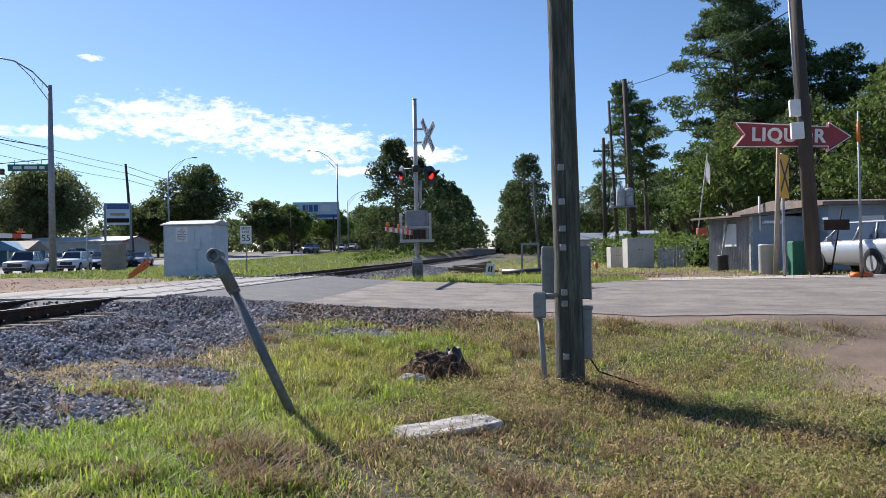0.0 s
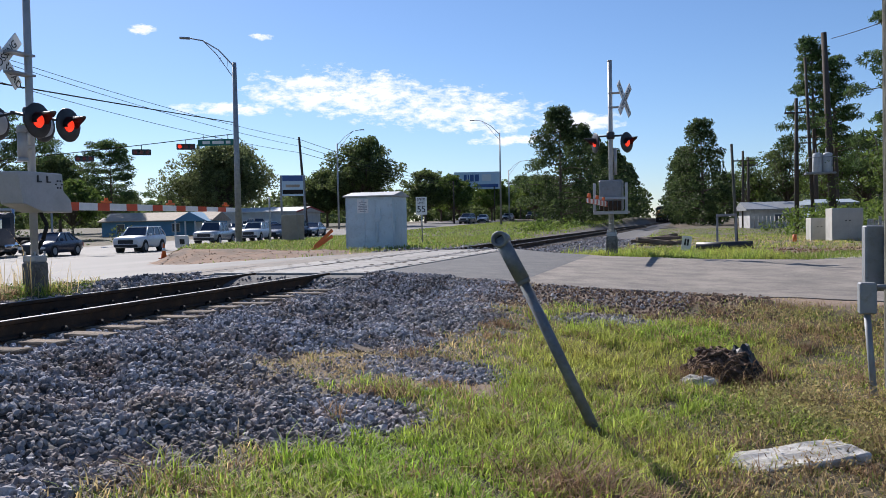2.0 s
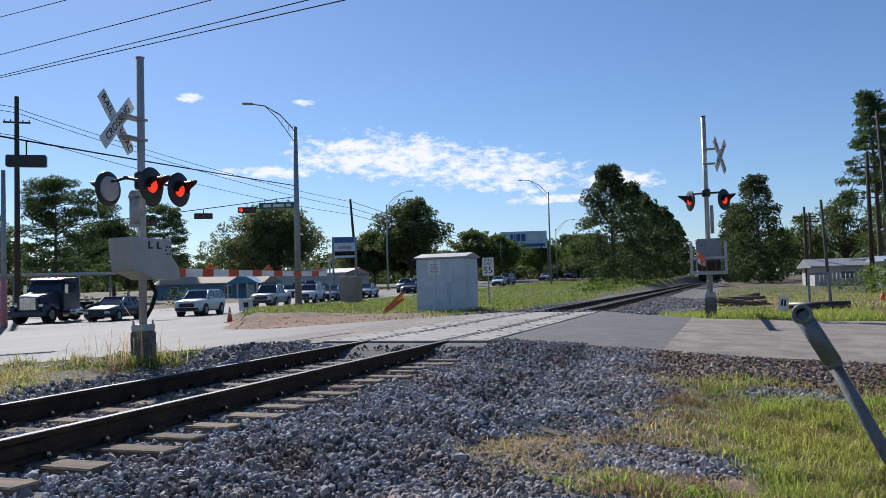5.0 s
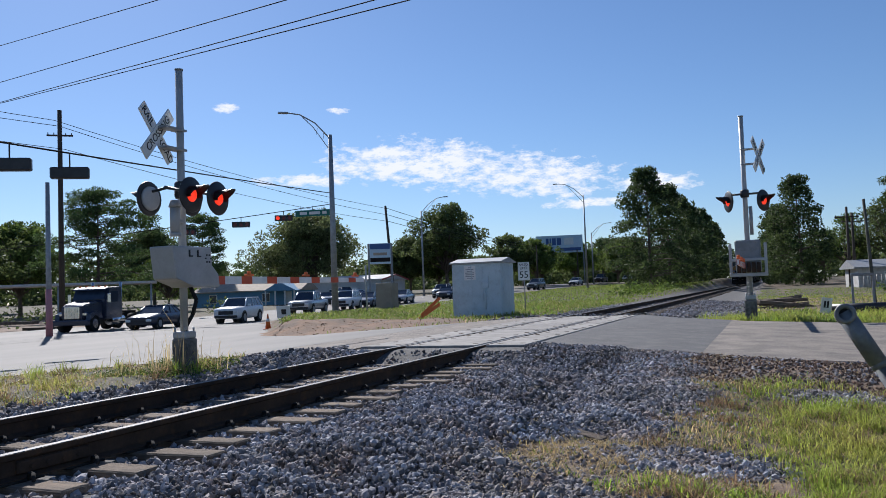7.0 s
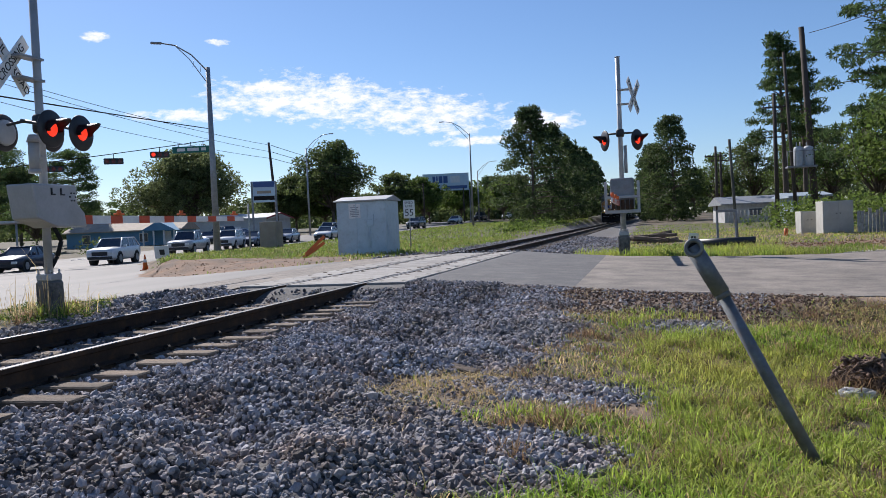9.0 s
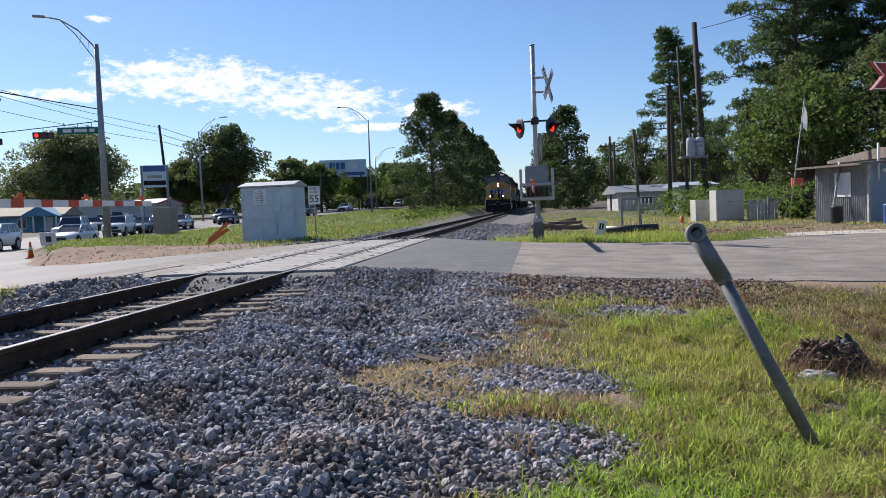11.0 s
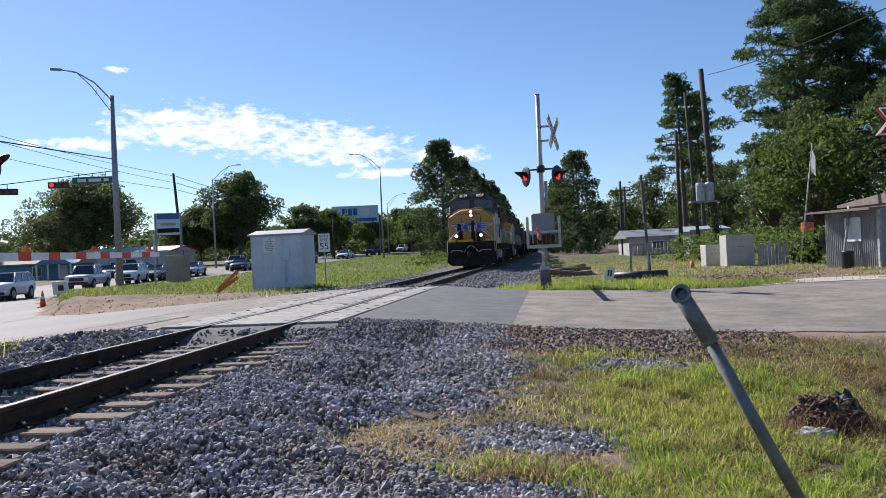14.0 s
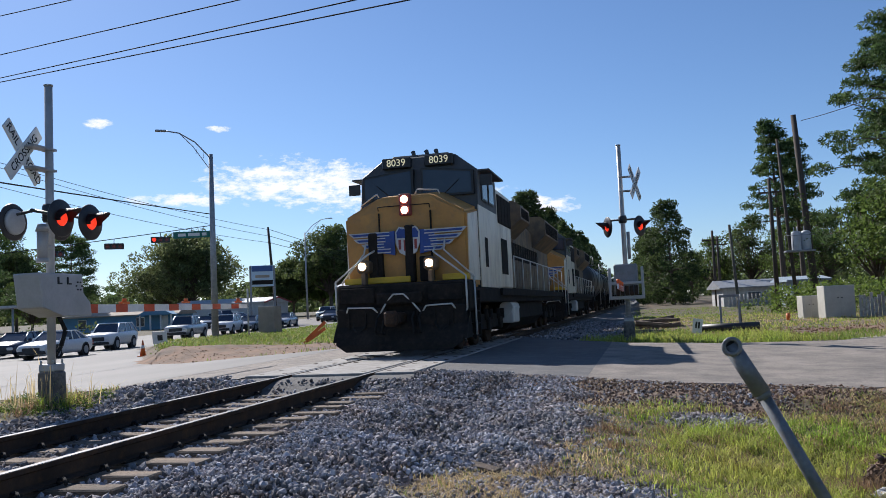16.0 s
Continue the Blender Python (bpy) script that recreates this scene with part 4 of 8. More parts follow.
def crossbuck(parent, c, size=1.22):
    """Two white boards crossed, lettered on the +x face; the boards lie in local y-z."""
    cb = None
    for a, words in ((-45, ("RAIL", "ROAD")), (45, ("CROSSING",))):
        bm = B()
        bar_x(bm, (c[0] + (0.014 if a > 0 else -0.014), c[1], c[2]), size, 0.23, a)
        ob = part("board", bm, M["white"], parent, "white reflective board with black lettering")
        face = Matrix.Translation((c[0] + (0.028 if a > 0 else 0.0), c[1], c[2])) @ Matrix.Rotation(radians(a), 4, 'X') @ pose(0, 0, 0, 90, 0, 90)
        if len(words) == 1:
            text("lettering", words[0], 0.19, M["ink"], ob, face)
        else:
            text("lettering", words[0], 0.19, M["ink"], ob, face @ pose(-0.36, 0, 0))
            text("lettering", words[1], 0.19, M["ink"], ob, face @ pose(0.36, 0, 0))
    return cb


def flasher(parent, c, heading, lit=True):
    """A round black background disc with a hooded red lens that faces the heading (degrees, 0 = +x)."""
    m = Matrix.Translation(c) @ Matrix.Rotation(radians(heading), 4, 'Z') @ Matrix.Rotation(radians(90), 4, 'Y')
    bm = B()
    lathe(bm, [(0.22, -0.02), (0.29, -0.02), (0.305, 0.0), (0.29, 0.015), (0.12, 0.01)], 28, m)
    ob = part("background_disc", bm, M["black"], parent)
    bm = B()
    lathe(bm, [(0.125, 0.014), (0.11, 0.035), (0.05, 0.048), (0.002, 0.05)], 24, m)
    part("lens", bm, M["redlamp"] if lit else M["reddim"], ob, "glowing red lens" if lit else "unlit red lens")
    bm = B()
    n, rim = 14, []
    for i in range(n + 1):
        a = radians(-20 + 220 * i / n)
        rim.append([bm.verts.new(m @ Vector((-0.145 * math.sin(a), 0.145 * math.cos(a), d))) for d in (0.012, 0.36 * max(0.3, math.sin((a + radians(20)) * 180 / 220)))])
    for p, q in zip(rim, rim[1:]):
        bm.faces.new((p[0], q[0], q[1], p[1]))
    bmesh.ops.solidify(bm, geom=bm.faces[:], thickness=0.006)
    part("hood", bm, M["black"], ob)
    bm = B()
    lathe(bm, [(0.002, -0.075), (0.17, -0.075), (0.205, -0.06), (0.215, -0.022)], 24, m)
    part("disc_back", bm, M["lampback"], ob, "weathered grey back of the disc")
    return ob


def mast_base(sg, top, bottom):
    bm = B()
    box(bm, (-0.16, -0.16, bottom), (0.16, 0.16, top - 0.12), 0.03)
    part("foundation", bm, M["stained"], sg, "stained concrete foundation")
    bm = B()
    box(bm, (-0.145, -0.145, top - 0.12), (0.145, 0.145, top), 0.02)
    for x in (-0.11, 0.11):
        for y in (-0.11, 0.11):
            cyl(bm, (x, y, top), (x, y, top + 0.07), 0.018, seg=6)
    part("junction_base", bm, M["silver"], sg)


def gate_arm(sg, y0, y1, x, z, lamps=(0.2, 0.55, 0.93)):
    n = max(3, int(abs(y1 - y0) / 0.42))
    s = 1 if y1 > y0 else -1
    arm = part("gate_arm", _arm_mesh(y0, y1, x, z), M["white"], sg, "red and white striped gate arm")
    for i in range(n):
        if i % 2:
            continue
        a = y0 + (y1 - y0) * (i + 0.15) / n
        b = y0 + (y1 - y0) * (i + 0.95) / n
        bm = B()
        t = 0.5 * (a + b - 2 * y0) / (y1 - y0)
        h = 0.075 - 0.025 * t
        box(bm, (x - 0.028, min(a, b), z - h - 0.003), (x + 0.028, max(a, b), z + h + 0.003))
        part("stripe", bm, M["red"], arm, "red reflective stripe")
    for t in lamps:
        y = y0 + (y1 - y0) * t
        bm = B()
        box(bm, (x - 0.04, y - 0.12, z + 0.08), (x + 0.04, y + 0.12, z + 0.12), 0.01)
        cyl(bm, (x, y, z + 0.12), (x, y, z + 0.18), 0.045, 0.035, seg=10)
        part("arm_lamp", bm, M["orange"], arm, "small amber-bodied warning lamp")


def _arm_mesh(y0, y1, x, z):
    bm = B()
    r0 = [bm.verts.new((x + dx, y0, z + dz)) for dx, dz in ((-0.025, -0.075), (0.025, -0.075), (0.025, 0.075), (-0.025, 0.075))]
    r1 = [bm.verts.new((x + dx, y1, z + dz)) for dx, dz in ((-0.02, -0.05), (0.02, -0.05), (0.02, 0.05), (-0.02, 0.05))]
    bm.faces.new(r0)
    bm.faces.new(r1[::-1])
    for i in range(4):
        bm.faces.new((r0[i], r0[(i + 1) % 4], r1[(i + 1) % 4], r1[i]))
    return bm


def signal_west():
    sg = thing("crossing_signal", "silver crossing signal mast with crossbuck, red flashers and lowered gate", "crossing signal", pose(-4.16, -1.55, 0, 0, 0, 0), "crossing signals")
    mast_base(sg, 0.42, gz(-4.16, -1.55) - 0.1)
    bm = B()
    cyl(bm, (0, 0, 0.4), (0, 0, 5.03), 0.068, 0.064, 18)
    cyl(bm, (0, 0, 5.03), (0, 0, 5.05), 0.075, seg=18)
    part("mast", bm, M["silver"], sg)
    for z in (3.6, 3.95):
        bm = B()
        box(bm, (-0.12, -0.44, z - 0.02), (0.08, 0.09, z + 0.02), 0.005)
        part("bracket", bm, M["galv"], sg)
    cb = thing("crossbuck_mount", "", "", pose(-0.13, -0.44, 3.84, 0, 0, 8))
    cb.parent = sg
    crossbuck(cb, (0, 0, 0), 1.18)
    bm = B()
    tube(bm, [(0.0, -0.42, 2.9), (0.0, 0.5, 2.9)], 0.03, 10)
    tube(bm, [(-0.32, -0.36, 2.86), (0.0, -0.36, 2.9), (0.42, -0.36, 2.8)], 0.025, 8)
    tube(bm, [(-0.22, 0.62, 2.84), (0.0, 0.48, 2.9), (0.42, 0.36, 2.8)], 0.025, 8)
    lathe(bm, [(0.1, 2.74), (0.12, 2.78), (0.12, 3.0), (0.1, 3.04)], 14)
    part("lamp_arm", bm, M["black"], sg)
    flasher(sg, (0.5, -0.36, 2.74), 0, True)
    flasher(sg, (0.5, 0.36, 2.74), 0, True)
    flasher(sg, (-0.4, -0.36, 2.74), 180, False)
    flasher(sg, (-0.3, 0.62, 2.80), 180, True)
    bm = B()
    cyl(bm, (0.1, -0.3, 2.12), (0.1, -0.3, 2.56), 0.085, seg=12)
    cyl(bm, (0.1, -0.3, 2.56), (0.1, -0.3, 2.68), 0.11, 0.07, seg=12)
    cyl(bm, (0.1, -0.3, 2.06), (0.1, -0.3, 2.12), 0.1, seg=12)
    box(bm, (0.0, -0.3, 2.3), (0.1, -0.04, 2.36), 0.01)
    part("bell", bm, M["silver"], sg, "weathered grey bell housing")
    bm = B()
    prism(bm, [(-0.62, 1.88), (0.41, 1.88), (0.39, 1.55), (0.6, 1.42), (0.64, 1.18), (-0.08, 1.18), (-0.3, 1.28), (-0.53, 1.32)], "x", -0.2, 0.3)
    bmesh.ops.bevel(bm, geom=bm.edges[:], offset=0.02, segments=1, affect='EDGES')
    part("gate_mechanism", bm, M["silver"], sg, "weathered silver gate mechanism housing")
    for i in range(6):
        bm = B()
        a = 2 * math.pi * i / 6
        cyl(bm, (0.3, 0.3 + 0.07 * math.cos(a), 1.68 + 0.07 * math.sin(a)), (0.315, 0.3 + 0.07 * math.cos(a), 1.68 + 0.07 * math.sin(a)), 0.016, seg=6)
        part("bolt", bm, M["black"], sg)
    for y in (-0.2, 0.02):
        bm = B()
        box(bm, (0.3, y - 0.012, 1.7), (0.32, y + 0.012, 1.82))
        box(bm, (0.3, y, 1.7), (0.32, y + 0.08, 1.724))
        part("latch", bm, M["black"], sg)
    gate_arm(sg, 0.5, 6.45, 0.18, 1.3)
    bm = B()
    tube(bm, [(0.1, 0.05, 1.2), (0.16, 0.14, 0.95), (0.1, 0.1, 0.7), (0.02, 0.02, 0.5), (0.05, -0.05, 0.35)], 0.035, 8)
    part("cable", bm, M["rubber"], sg)
    return sg


def signal_east():
    sg = thing("crossing_signal", "silver crossing signal mast with red flashers and counterweight frame", "crossing signal", pose(4.82, 11.4, 0), "crossing signals")
    mast_base(sg, 0.5, gz(4.82, 11.4) - 0.1)
    bm = B()
    cyl(bm, (0, 0, 0.5), (0, 0, 5.57), 0.07, 0.066, 18)
    cyl(bm, (0, 0, 5.57), (0, 0, 5.59), 0.078, seg=18)
    part("mast", bm, M["silver"], sg)
    for z in (4.2, 4.62):
        bm = B()
        box(bm, (-0.05, -0.09, z - 0.02), (0.40, 0.09, z + 0.02), 0.005)
        part("bracket", bm, M["galv"], sg)
    cb = thing("crossbuck_mount", "", "", pose(0.42, -0.05, 4.42, 0, 0, -18))
    cb.parent = sg
    crossbuck(cb, (0, 0, 0))
    bm = B()
    tube(bm, [(-0.42, 0.0, 3.36), (0.42, 0.0, 3.36)], 0.03, 10)
    lathe(bm, [(0.1, 3.26), (0.12, 3.3), (0.12, 3.44), (0.1, 3.48)], 14)
    part("lamp_arm", bm, M["black"], sg)
    flasher(sg, (-0.44, -0.12, 3.16), -154, True)
    flasher(sg, (0.48, -0.12, 3.14), -32, True)
    bm = B()
    cyl(bm, (0.13, 0, 2.2), (0.13, 0, 3.0), 0.05, seg=10)
    part("conduit", bm, M["galv"], sg)
    bm = B()
    for x in (-0.46, 0.46):
        box(bm, (x - 0.04, -0.35, 1.05), (x + 0.04, -0.27, 1.95), 0.01)
        box(bm, (x - 0.04, -0.35, 1.05), (x + 0.04, 0.5, 1.13), 0.01)
    box(bm, (-0.5, -0.36, 1.03), (0.5, -0.26, 1.13), 0.01)
    box(bm, (-0.5, -0.36, 1.46), (0.5, -0.26, 1.54), 0.01)
    part("counterweight_frame", bm, M["silver"], sg, "silver steel counterweight frame")
    bm = B()
    box(bm, (-0.34, -0.25, 1.15), (0.34, 0.3, 2.05), 0.04)
    part("gate_mechanism", bm, M["meter"], sg)
    bm = B()
    for k in range(5):
        box(bm, (-0.3 + 0.13 * k, -0.42, 1.14), (-0.2 + 0.13 * k, -0.36, 1.42), 0.01)
    part("counterweight", bm, M["rust"], sg)
    gate_arm(sg, -0.4, -5.3, -0.1, 1.33)
    bm = B()
    for k in range(7):
        cyl(bm, (-0.07, -0.09, 0.55 + 0.1 * k), (0.07, -0.09, 0.55 + 0.1 * k), 0.012, seg=5)
    for x in (-0.07, 0.07):
        cyl(bm, (x, -0.09, 0.5), (x, -0.09, 1.25), 0.012, seg=5)
    part("ladder", bm, M["silver"], sg)
    return sg


signal_west()
signal_east()


def signal_house():
    x0, x1, y0, y1, z0, z1 = -7.5, -5.3, 20.1, 22.0, gz(-6.4, 21) - 0.05, 2.1
    sh = thing("signal_house", "pale blue-grey steel equipment house with padlocked door", "equipment house")
    bm = B()
    box(bm, (x0, y0, z0), (x1, y1, z1), 0.03)
    body = part("body", bm, M["cabinet"], sh)
    bm = B()
    prism(bm, [(y0 - 0.1, z1), (y0 - 0.1, z1 + 0.05), ((y0 + y1) / 2, z1 + 0.24), (y1 + 0.1, z1 + 0.05), (y1 + 0.1, z1)], "x", x0 - 0.1, x1 + 0.1)
    part("roof", bm, M["silver"], sh)
    bm = B()
    for x in (x0 + 0.02, -6.62, -6.12, x1 - 0.02):
        box(bm, (x - 0.02, y0 - 0.018, z0 + 0.05), (x + 0.02, y0, z1 - 0.03))
    box(bm, (x0, y0 - 0.016, z1 - 0.08), (x1, y0, z1 - 0.03))
    part("panel_seam", bm, M["cabinet"], body)
    bm = B()
    box(bm, (-6.16, y0 - 0.07, 1.02), (-5.84, y0, 1.3), 0.015)
    box(bm, (-5.86, y0 - 0.1, 1.05), (-5.82, y0 - 0.03, 1.55), 0.01)
    cyl(bm, (-6.0, y0 - 0.03, 0.1), (-6.0, y0 - 0.03, 1.02), 0.025, seg=8)
    part("latch_box", bm, M["cabinet"], body)
    bm = B()
    box(bm, (-6.95, y0 - 0.014, 1.38), (-6.42, y0 - 0.002, 2.0))
    plate = part("notice", bm, M["white"], body, "white notice with rows of small print")
    bm = B()
    for k in range(7):
        w = (0.12, 0.36, 0.25, 0.42, 0.38, 0.4, 0.28)[k]
        box(bm, (-6.685 - w / 2, y0 - 0.018, 1.9 - 0.075 * k), (-6.685 + w / 2, y0 - 0.0125, 1.935 - 0.075 * k))
    part("print", bm, M["galv"], plate, "rows of grey print")
    bm = B()
    for z, w in ((1.75, 0.3), (0.9, 0.2)):
        box(bm, (x1, 20.6, z), (x1 + 0.02, 20.6 + w, z + 0.05))
    box(bm, (x1, 20.4, 0.3), (x1 + 0.02, 21.5, 1.5), 0.005)
    part("vent_plate", bm, M["cabinet"], body)


signal_house()


def pipe_post():
    ob = thing("leaning_post", "leaning grey steel pipe post with an open capped sleeve", "post")
    bm = B()
    a, b = Vector((6.40, -8.06, -0.60)), Vector((5.88, -8.0, 0.47))
    cyl(bm, a, b, 0.036, 0.036, 16)
    part("pipe", bm, M["pipe"], ob)
    bm = B()
    c = Vector((5.735, -7.98, 0.735))
    d = (c - b).normalized()
    cyl(bm, b - d * 0.02, c, 0.05, 0.05, 18)
    cyl(bm, b - d * 0.05, b - d * 0.01, 0.046, seg=16)
    sl = part("sleeve", bm, M["pipe"], ob, "wider weathered sleeve")
    bm = B()
    face = Vector((-0.05, -1, 0.12)).normalized()
    e = c - d * 0.015
    for r0, r1, m_ in ((0.057, 0.034, "silver"),):
        q = face.to_track_quat("Z", "Y").to_matrix().to_4x4()
        lathe(bm, [(r1, -0.05), (r0, -0.05), (r0, 0.052), (r0 - 0.008, 0.058), (r1, 0.058), (r1, 0.0), (0.002, 0.0)], 22, Matrix.Translation(e) @ q)
    part("cap_ring", bm, M["pipe"], sl, "rusty ring end")
    # bore is closed by a black disc that paints its inner shade
    bm = B()
    lathe(bm, [(0.033, 0.0015), (0.033, 0.003)], 18, Matrix.Translation(e) @ q)
    part("hole", bm, M["ink"], sl, "black disc painting the shade inside the bore")


pipe_post()


def meter_pole():
    ob = thing("utility_pole", "weathered treated wooden utility pole with electrical boxes", "utility pole")
    bx, by, bz = 8.60, -6.05, gz(8.60, -6.05) - 0.15
    bm = B()
    n = 14
    pts = []
    for k in range(n + 1):
        t = k / n
        z = bz + 9.6 * t
        pts.append(((bx + 0.02 - 0.009 * (z - bz), by, z), 0.142 - 0.04 * t + 0.004 * math.sin(k * 2.4)))
    for (p, r), (q, r2) in zip(pts, pts[1:]):
        cyl(bm, p, q, r, r2, 22, cap=False)
    bmesh.ops.remove_doubles(bm, verts=bm.verts[:], dist=0.004)
    part("pole", bm, M["wood"], ob)
    for z in (1.525, 1.19, 0.925, 0.74, 0.30, 0.19, -0.33):
        bm = B()
        dx = -0.009 * (z - bz) - 0.025
        box(bm, (bx + dx - 0.03, by - 0.152, z - 0.03), (bx + dx + 0.03, by - 0.11, z + 0.03), 0.006)
        cyl(bm, (bx + dx, by - 0.175, z), (bx + dx, by - 0.14, z), 0.014, seg=6)
        part("bolt", bm, M["galv"], ob, "square washer and bolt")
    bm = B()
    box(bm, (bx - 0.34, by - 0.18, 0.055), (bx - 0.215, by - 0.07, 0.307), 0.012)
    cyl(bm, (bx - 0.23, by - 0.11, 0.27), (bx - 0.1, by - 0.09, 0.27), 0.022, seg=10)
    mb = part("meter_box", bm, M["meter"], ob, "small grey meter box")
    bm = B()
    tube(bm, [(bx - 0.28, by - 0.13, 0.07), (bx - 0.225, by - 0.15, -0.72)], 0.026, 12)
    part("conduit", bm, M["meter"], mb)
    bm = B()
    box(bm, (bx - 0.243, by + 0.12, 0.217), (bx + 0.243, by + 0.27, 0.757), 0.012)
    box(bm, (bx + 0.235, by + 0.11, 0.21), (bx + 0.25, by + 0.28, 0.765))
    part("panel_box", bm, M["meter"], ob, "tall dull grey breaker panel")
    bm = B()
    box(bm, (bx + 0.09, by + 0.02, -0.377), (bx + 0.243, by + 0.155, 0.127), 0.015)
    box(bm, (bx + 0.08, by + 0.01, 0.118), (bx + 0.253, by + 0.165, 0.15), 0.006)
    part("lower_box", bm, M["meter"], ob, "lower grey meter socket")
    bm = B()
    tube(bm, [(bx + 0.22, by + 0.08, -0.38), (bx + 0.3, by + 0.02, -0.5), (bx + 0.75, by - 0.1, -0.64)], 0.008, 5)
    part("ground_wire", bm, M["rubber"], ob)


meter_pole()

# slab, root clump, litter in the grass
bm = B()
m = pose(7.5, -8.12, gz(7.5, -8.12) + 0.03, 4, -2, 32)
box(bm, (-0.5, -0.15, -0.06), (0.5, 0.15, 0.012), 0.012, m)
bmesh.ops.subdivide_edges(bm, edges=bm.edges[:], cuts=3, use_grid_fill=True)
for v in bm.verts:
    v.co += Vector([0.02 * noise.noise(v.co * 11 + Vector((k, 0, 0))) for k in range(3)])
tagged(part("concrete_slab", bm, M["slab"]), "broken whitewashed concrete slab lying in the weeds", "slab")


def lump(name, c, r, material, label, category, seed=0, squash=0.6, rough=0.45):
    bm = B()
    bmesh.ops.create_icosphere(bm, subdivisions=3, radius=1.0)
    for v in bm.verts:
        d = v.co.normalized()
        k = 1 + rough * noise.noise(d * 1.7 + Vector((seed, 0, 0))) + rough * 0.6 * noise.noise(d * 4.5 + Vector((0, seed, 0)))
        v.co = Vector((d.x * r[0], d.y * r[1], d.z * r[2] * squash)) * k
    for v in bm.verts:
        v.co += Vector(c)
    return tagged(part(name, bm, material), label, category)


def root_clump(c):
    """A torn-out root ball: tangled fibres over a dark uneven core with a hollow."""
    rr = random.Random(4)
    bm = B()
    bmesh.ops.create_icosphere(bm, subdivisions=3, radius=1.0)
    for v in bm.verts:
        d = v.co.normalized()
        k = 0.85 + 0.7 * noise.noise(d * 2.1) + 0.35 * noise.noise(d * 6)
        v.co = Vector((d.x * 0.2, d.y * 0.15, d.z * 0.13)) * k
    for _ in range(260):
        a, e = rr.uniform(0, 2 * math.pi), rr.uniform(-0.2, 1.4)
        d = Vector((math.cos(a) * math.cos(e) * 0.21, math.sin(a) * math.cos(e) * 0.17, math.sin(e) * 0.15))
        p = d * rr.uniform(0.75, 1.0)
        q = p + Vector((rr.uniform(-1, 1), rr.uniform(-1, 1), rr.uniform(-1, 0.5))) * 0.055
        w = q + Vector((rr.uniform(-1, 1), rr.uniform(-1, 1), rr.uniform(-1, 0.3))) * 0.035
        r = rr.uniform(0.004, 0.012)
        cyl(bm, p, q, r, r * 0.8, 4)
        cyl(bm, q, w, r * 0.8, r * 0.3, 4)
    for v in bm.verts:
        v.co = v.co * 1.4 + Vector(c)
    return tagged(part("root_clump", bm, M["root"]), "uprooted clump of dead brown roots in the grass", "root clump")


root_clump((7.2, -5.7, gz(7.2, -5.7) + 0.09))
lump("burnt_stump", (7.42, -5.6, gz(7.42, -5.6) + 0.12), (0.13, 0.12, 0.2), M["black"], "charred black stump beside the root clump", "stump", 8, 0.9, 0.6)
lump("white_rock", (7.04, -6.05, gz(7.04, -6.05) + 0.05), (0.15, 0.08, 0.08), M["slab"], "pale broken rock beside the root clump", "rock", 5)
lump("dirt_clod", (6.55, -9.5, gz(6.5, -9.5) - 0.01), (0.24, 0.1, 0.07), M["root"], "clod of dead grass and dirt", "dirt clod", 11, 0.8, 0.8)
bm = B()
box(bm, (-0.16, -0.06, -0.02), (0.16, 0.06, 0.02), 0.006, pose(3.77, -5.73, gz(3.77, -5.73) + 0.04, 3, 8, -25))
tagged(part("wood_scrap", bm, M["tie"]), "short weathered scrap of tie wood on the gravel", "wood scrap")

# small tilted board, steel frame and post, pile of old ties beyond the road
bd = thing("notice_board", "small tilted white board on a stake beside the road", "sign", pose(6.9, 15.4, gz(6.9, 15.4), 8, 8, 12))
bm = B()
box(bm, (-0.16, -0.012, 0.08), (0.16, 0.012, 0.58), 0.01)
panel = part("board", bm, M["white"], bd)
bm = B()
cyl(bm, (0, 0.03, -0.2), (0, 0.03, 0.5), 0.02, seg=8)
part("stake", bm, M["galv"], bd)
bm = B()
for x in (-0.08, 0.01):
    box(bm, (x, -0.018, 0.26), (x + 0.06, -0.0125, 0.48))
part("print", bm, M["ink"], panel, "unreadable black marks")
fr = thing("pipe_frame", "low weathered steel pipe frame beyond the road", "frame", pose(8.1, 19.8, gz(8.4, 19.8)))
bm = B()
for x in (0.0, 0.68):
    box(bm, (x - 0.04, -0.04, -0.2), (x + 0.04, 0.04, 1.25), 0.01)
for z in (0.1, 1.2):
    box(bm, (-0.04, -0.05, z), (0.72, 0.05, z + 0.1), 0.01)
part("bars", bm, M["meter"], fr)
po = thing("white_post", "tall weathered pale pole leaning slightly beyond the road", "post", pose(8.82, 19.9, gz(8.8, 19.9), 0, -2.5, 0))
bm = B()
cyl(bm, (0, 0, -0.3), (0, 0, 4.0), 0.062, 0.05, 12)
part("shaft", bm, M["wood"], po)
rng_ = random.Random(4)
for k in range(11):
    bm = B()
    z = gz(6.0, 25) + 0.06 + 0.13 * (k // 4)
    box(bm, (-0.95, -0.1, -0.07), (0.95, 0.1, 0.07), 0.01, pose(5.8 + rng_.uniform(-0.5, 0.6), 24.6 + rng_.uniform(-0.8, 1.2), z, rng_.uniform(-5, 5), rng_.uniform(-9, 9), rng_.uniform(-35, 35)))
    tagged(part("old_tie", bm, M["tie"]), "discarded weathered railway tie in a heap", "railway tie", "heap of old ties")
bm = B()
cyl(bm, (7.3, 18.6, gz(7, 18) + 0.12), (9.3, 18.5, gz(9, 18) + 0.12), 0.16, seg=14)
tagged(part("culvert_pipe", bm, M["black"]), "black corrugated culvert pipe lying in the ditch", "pipe")

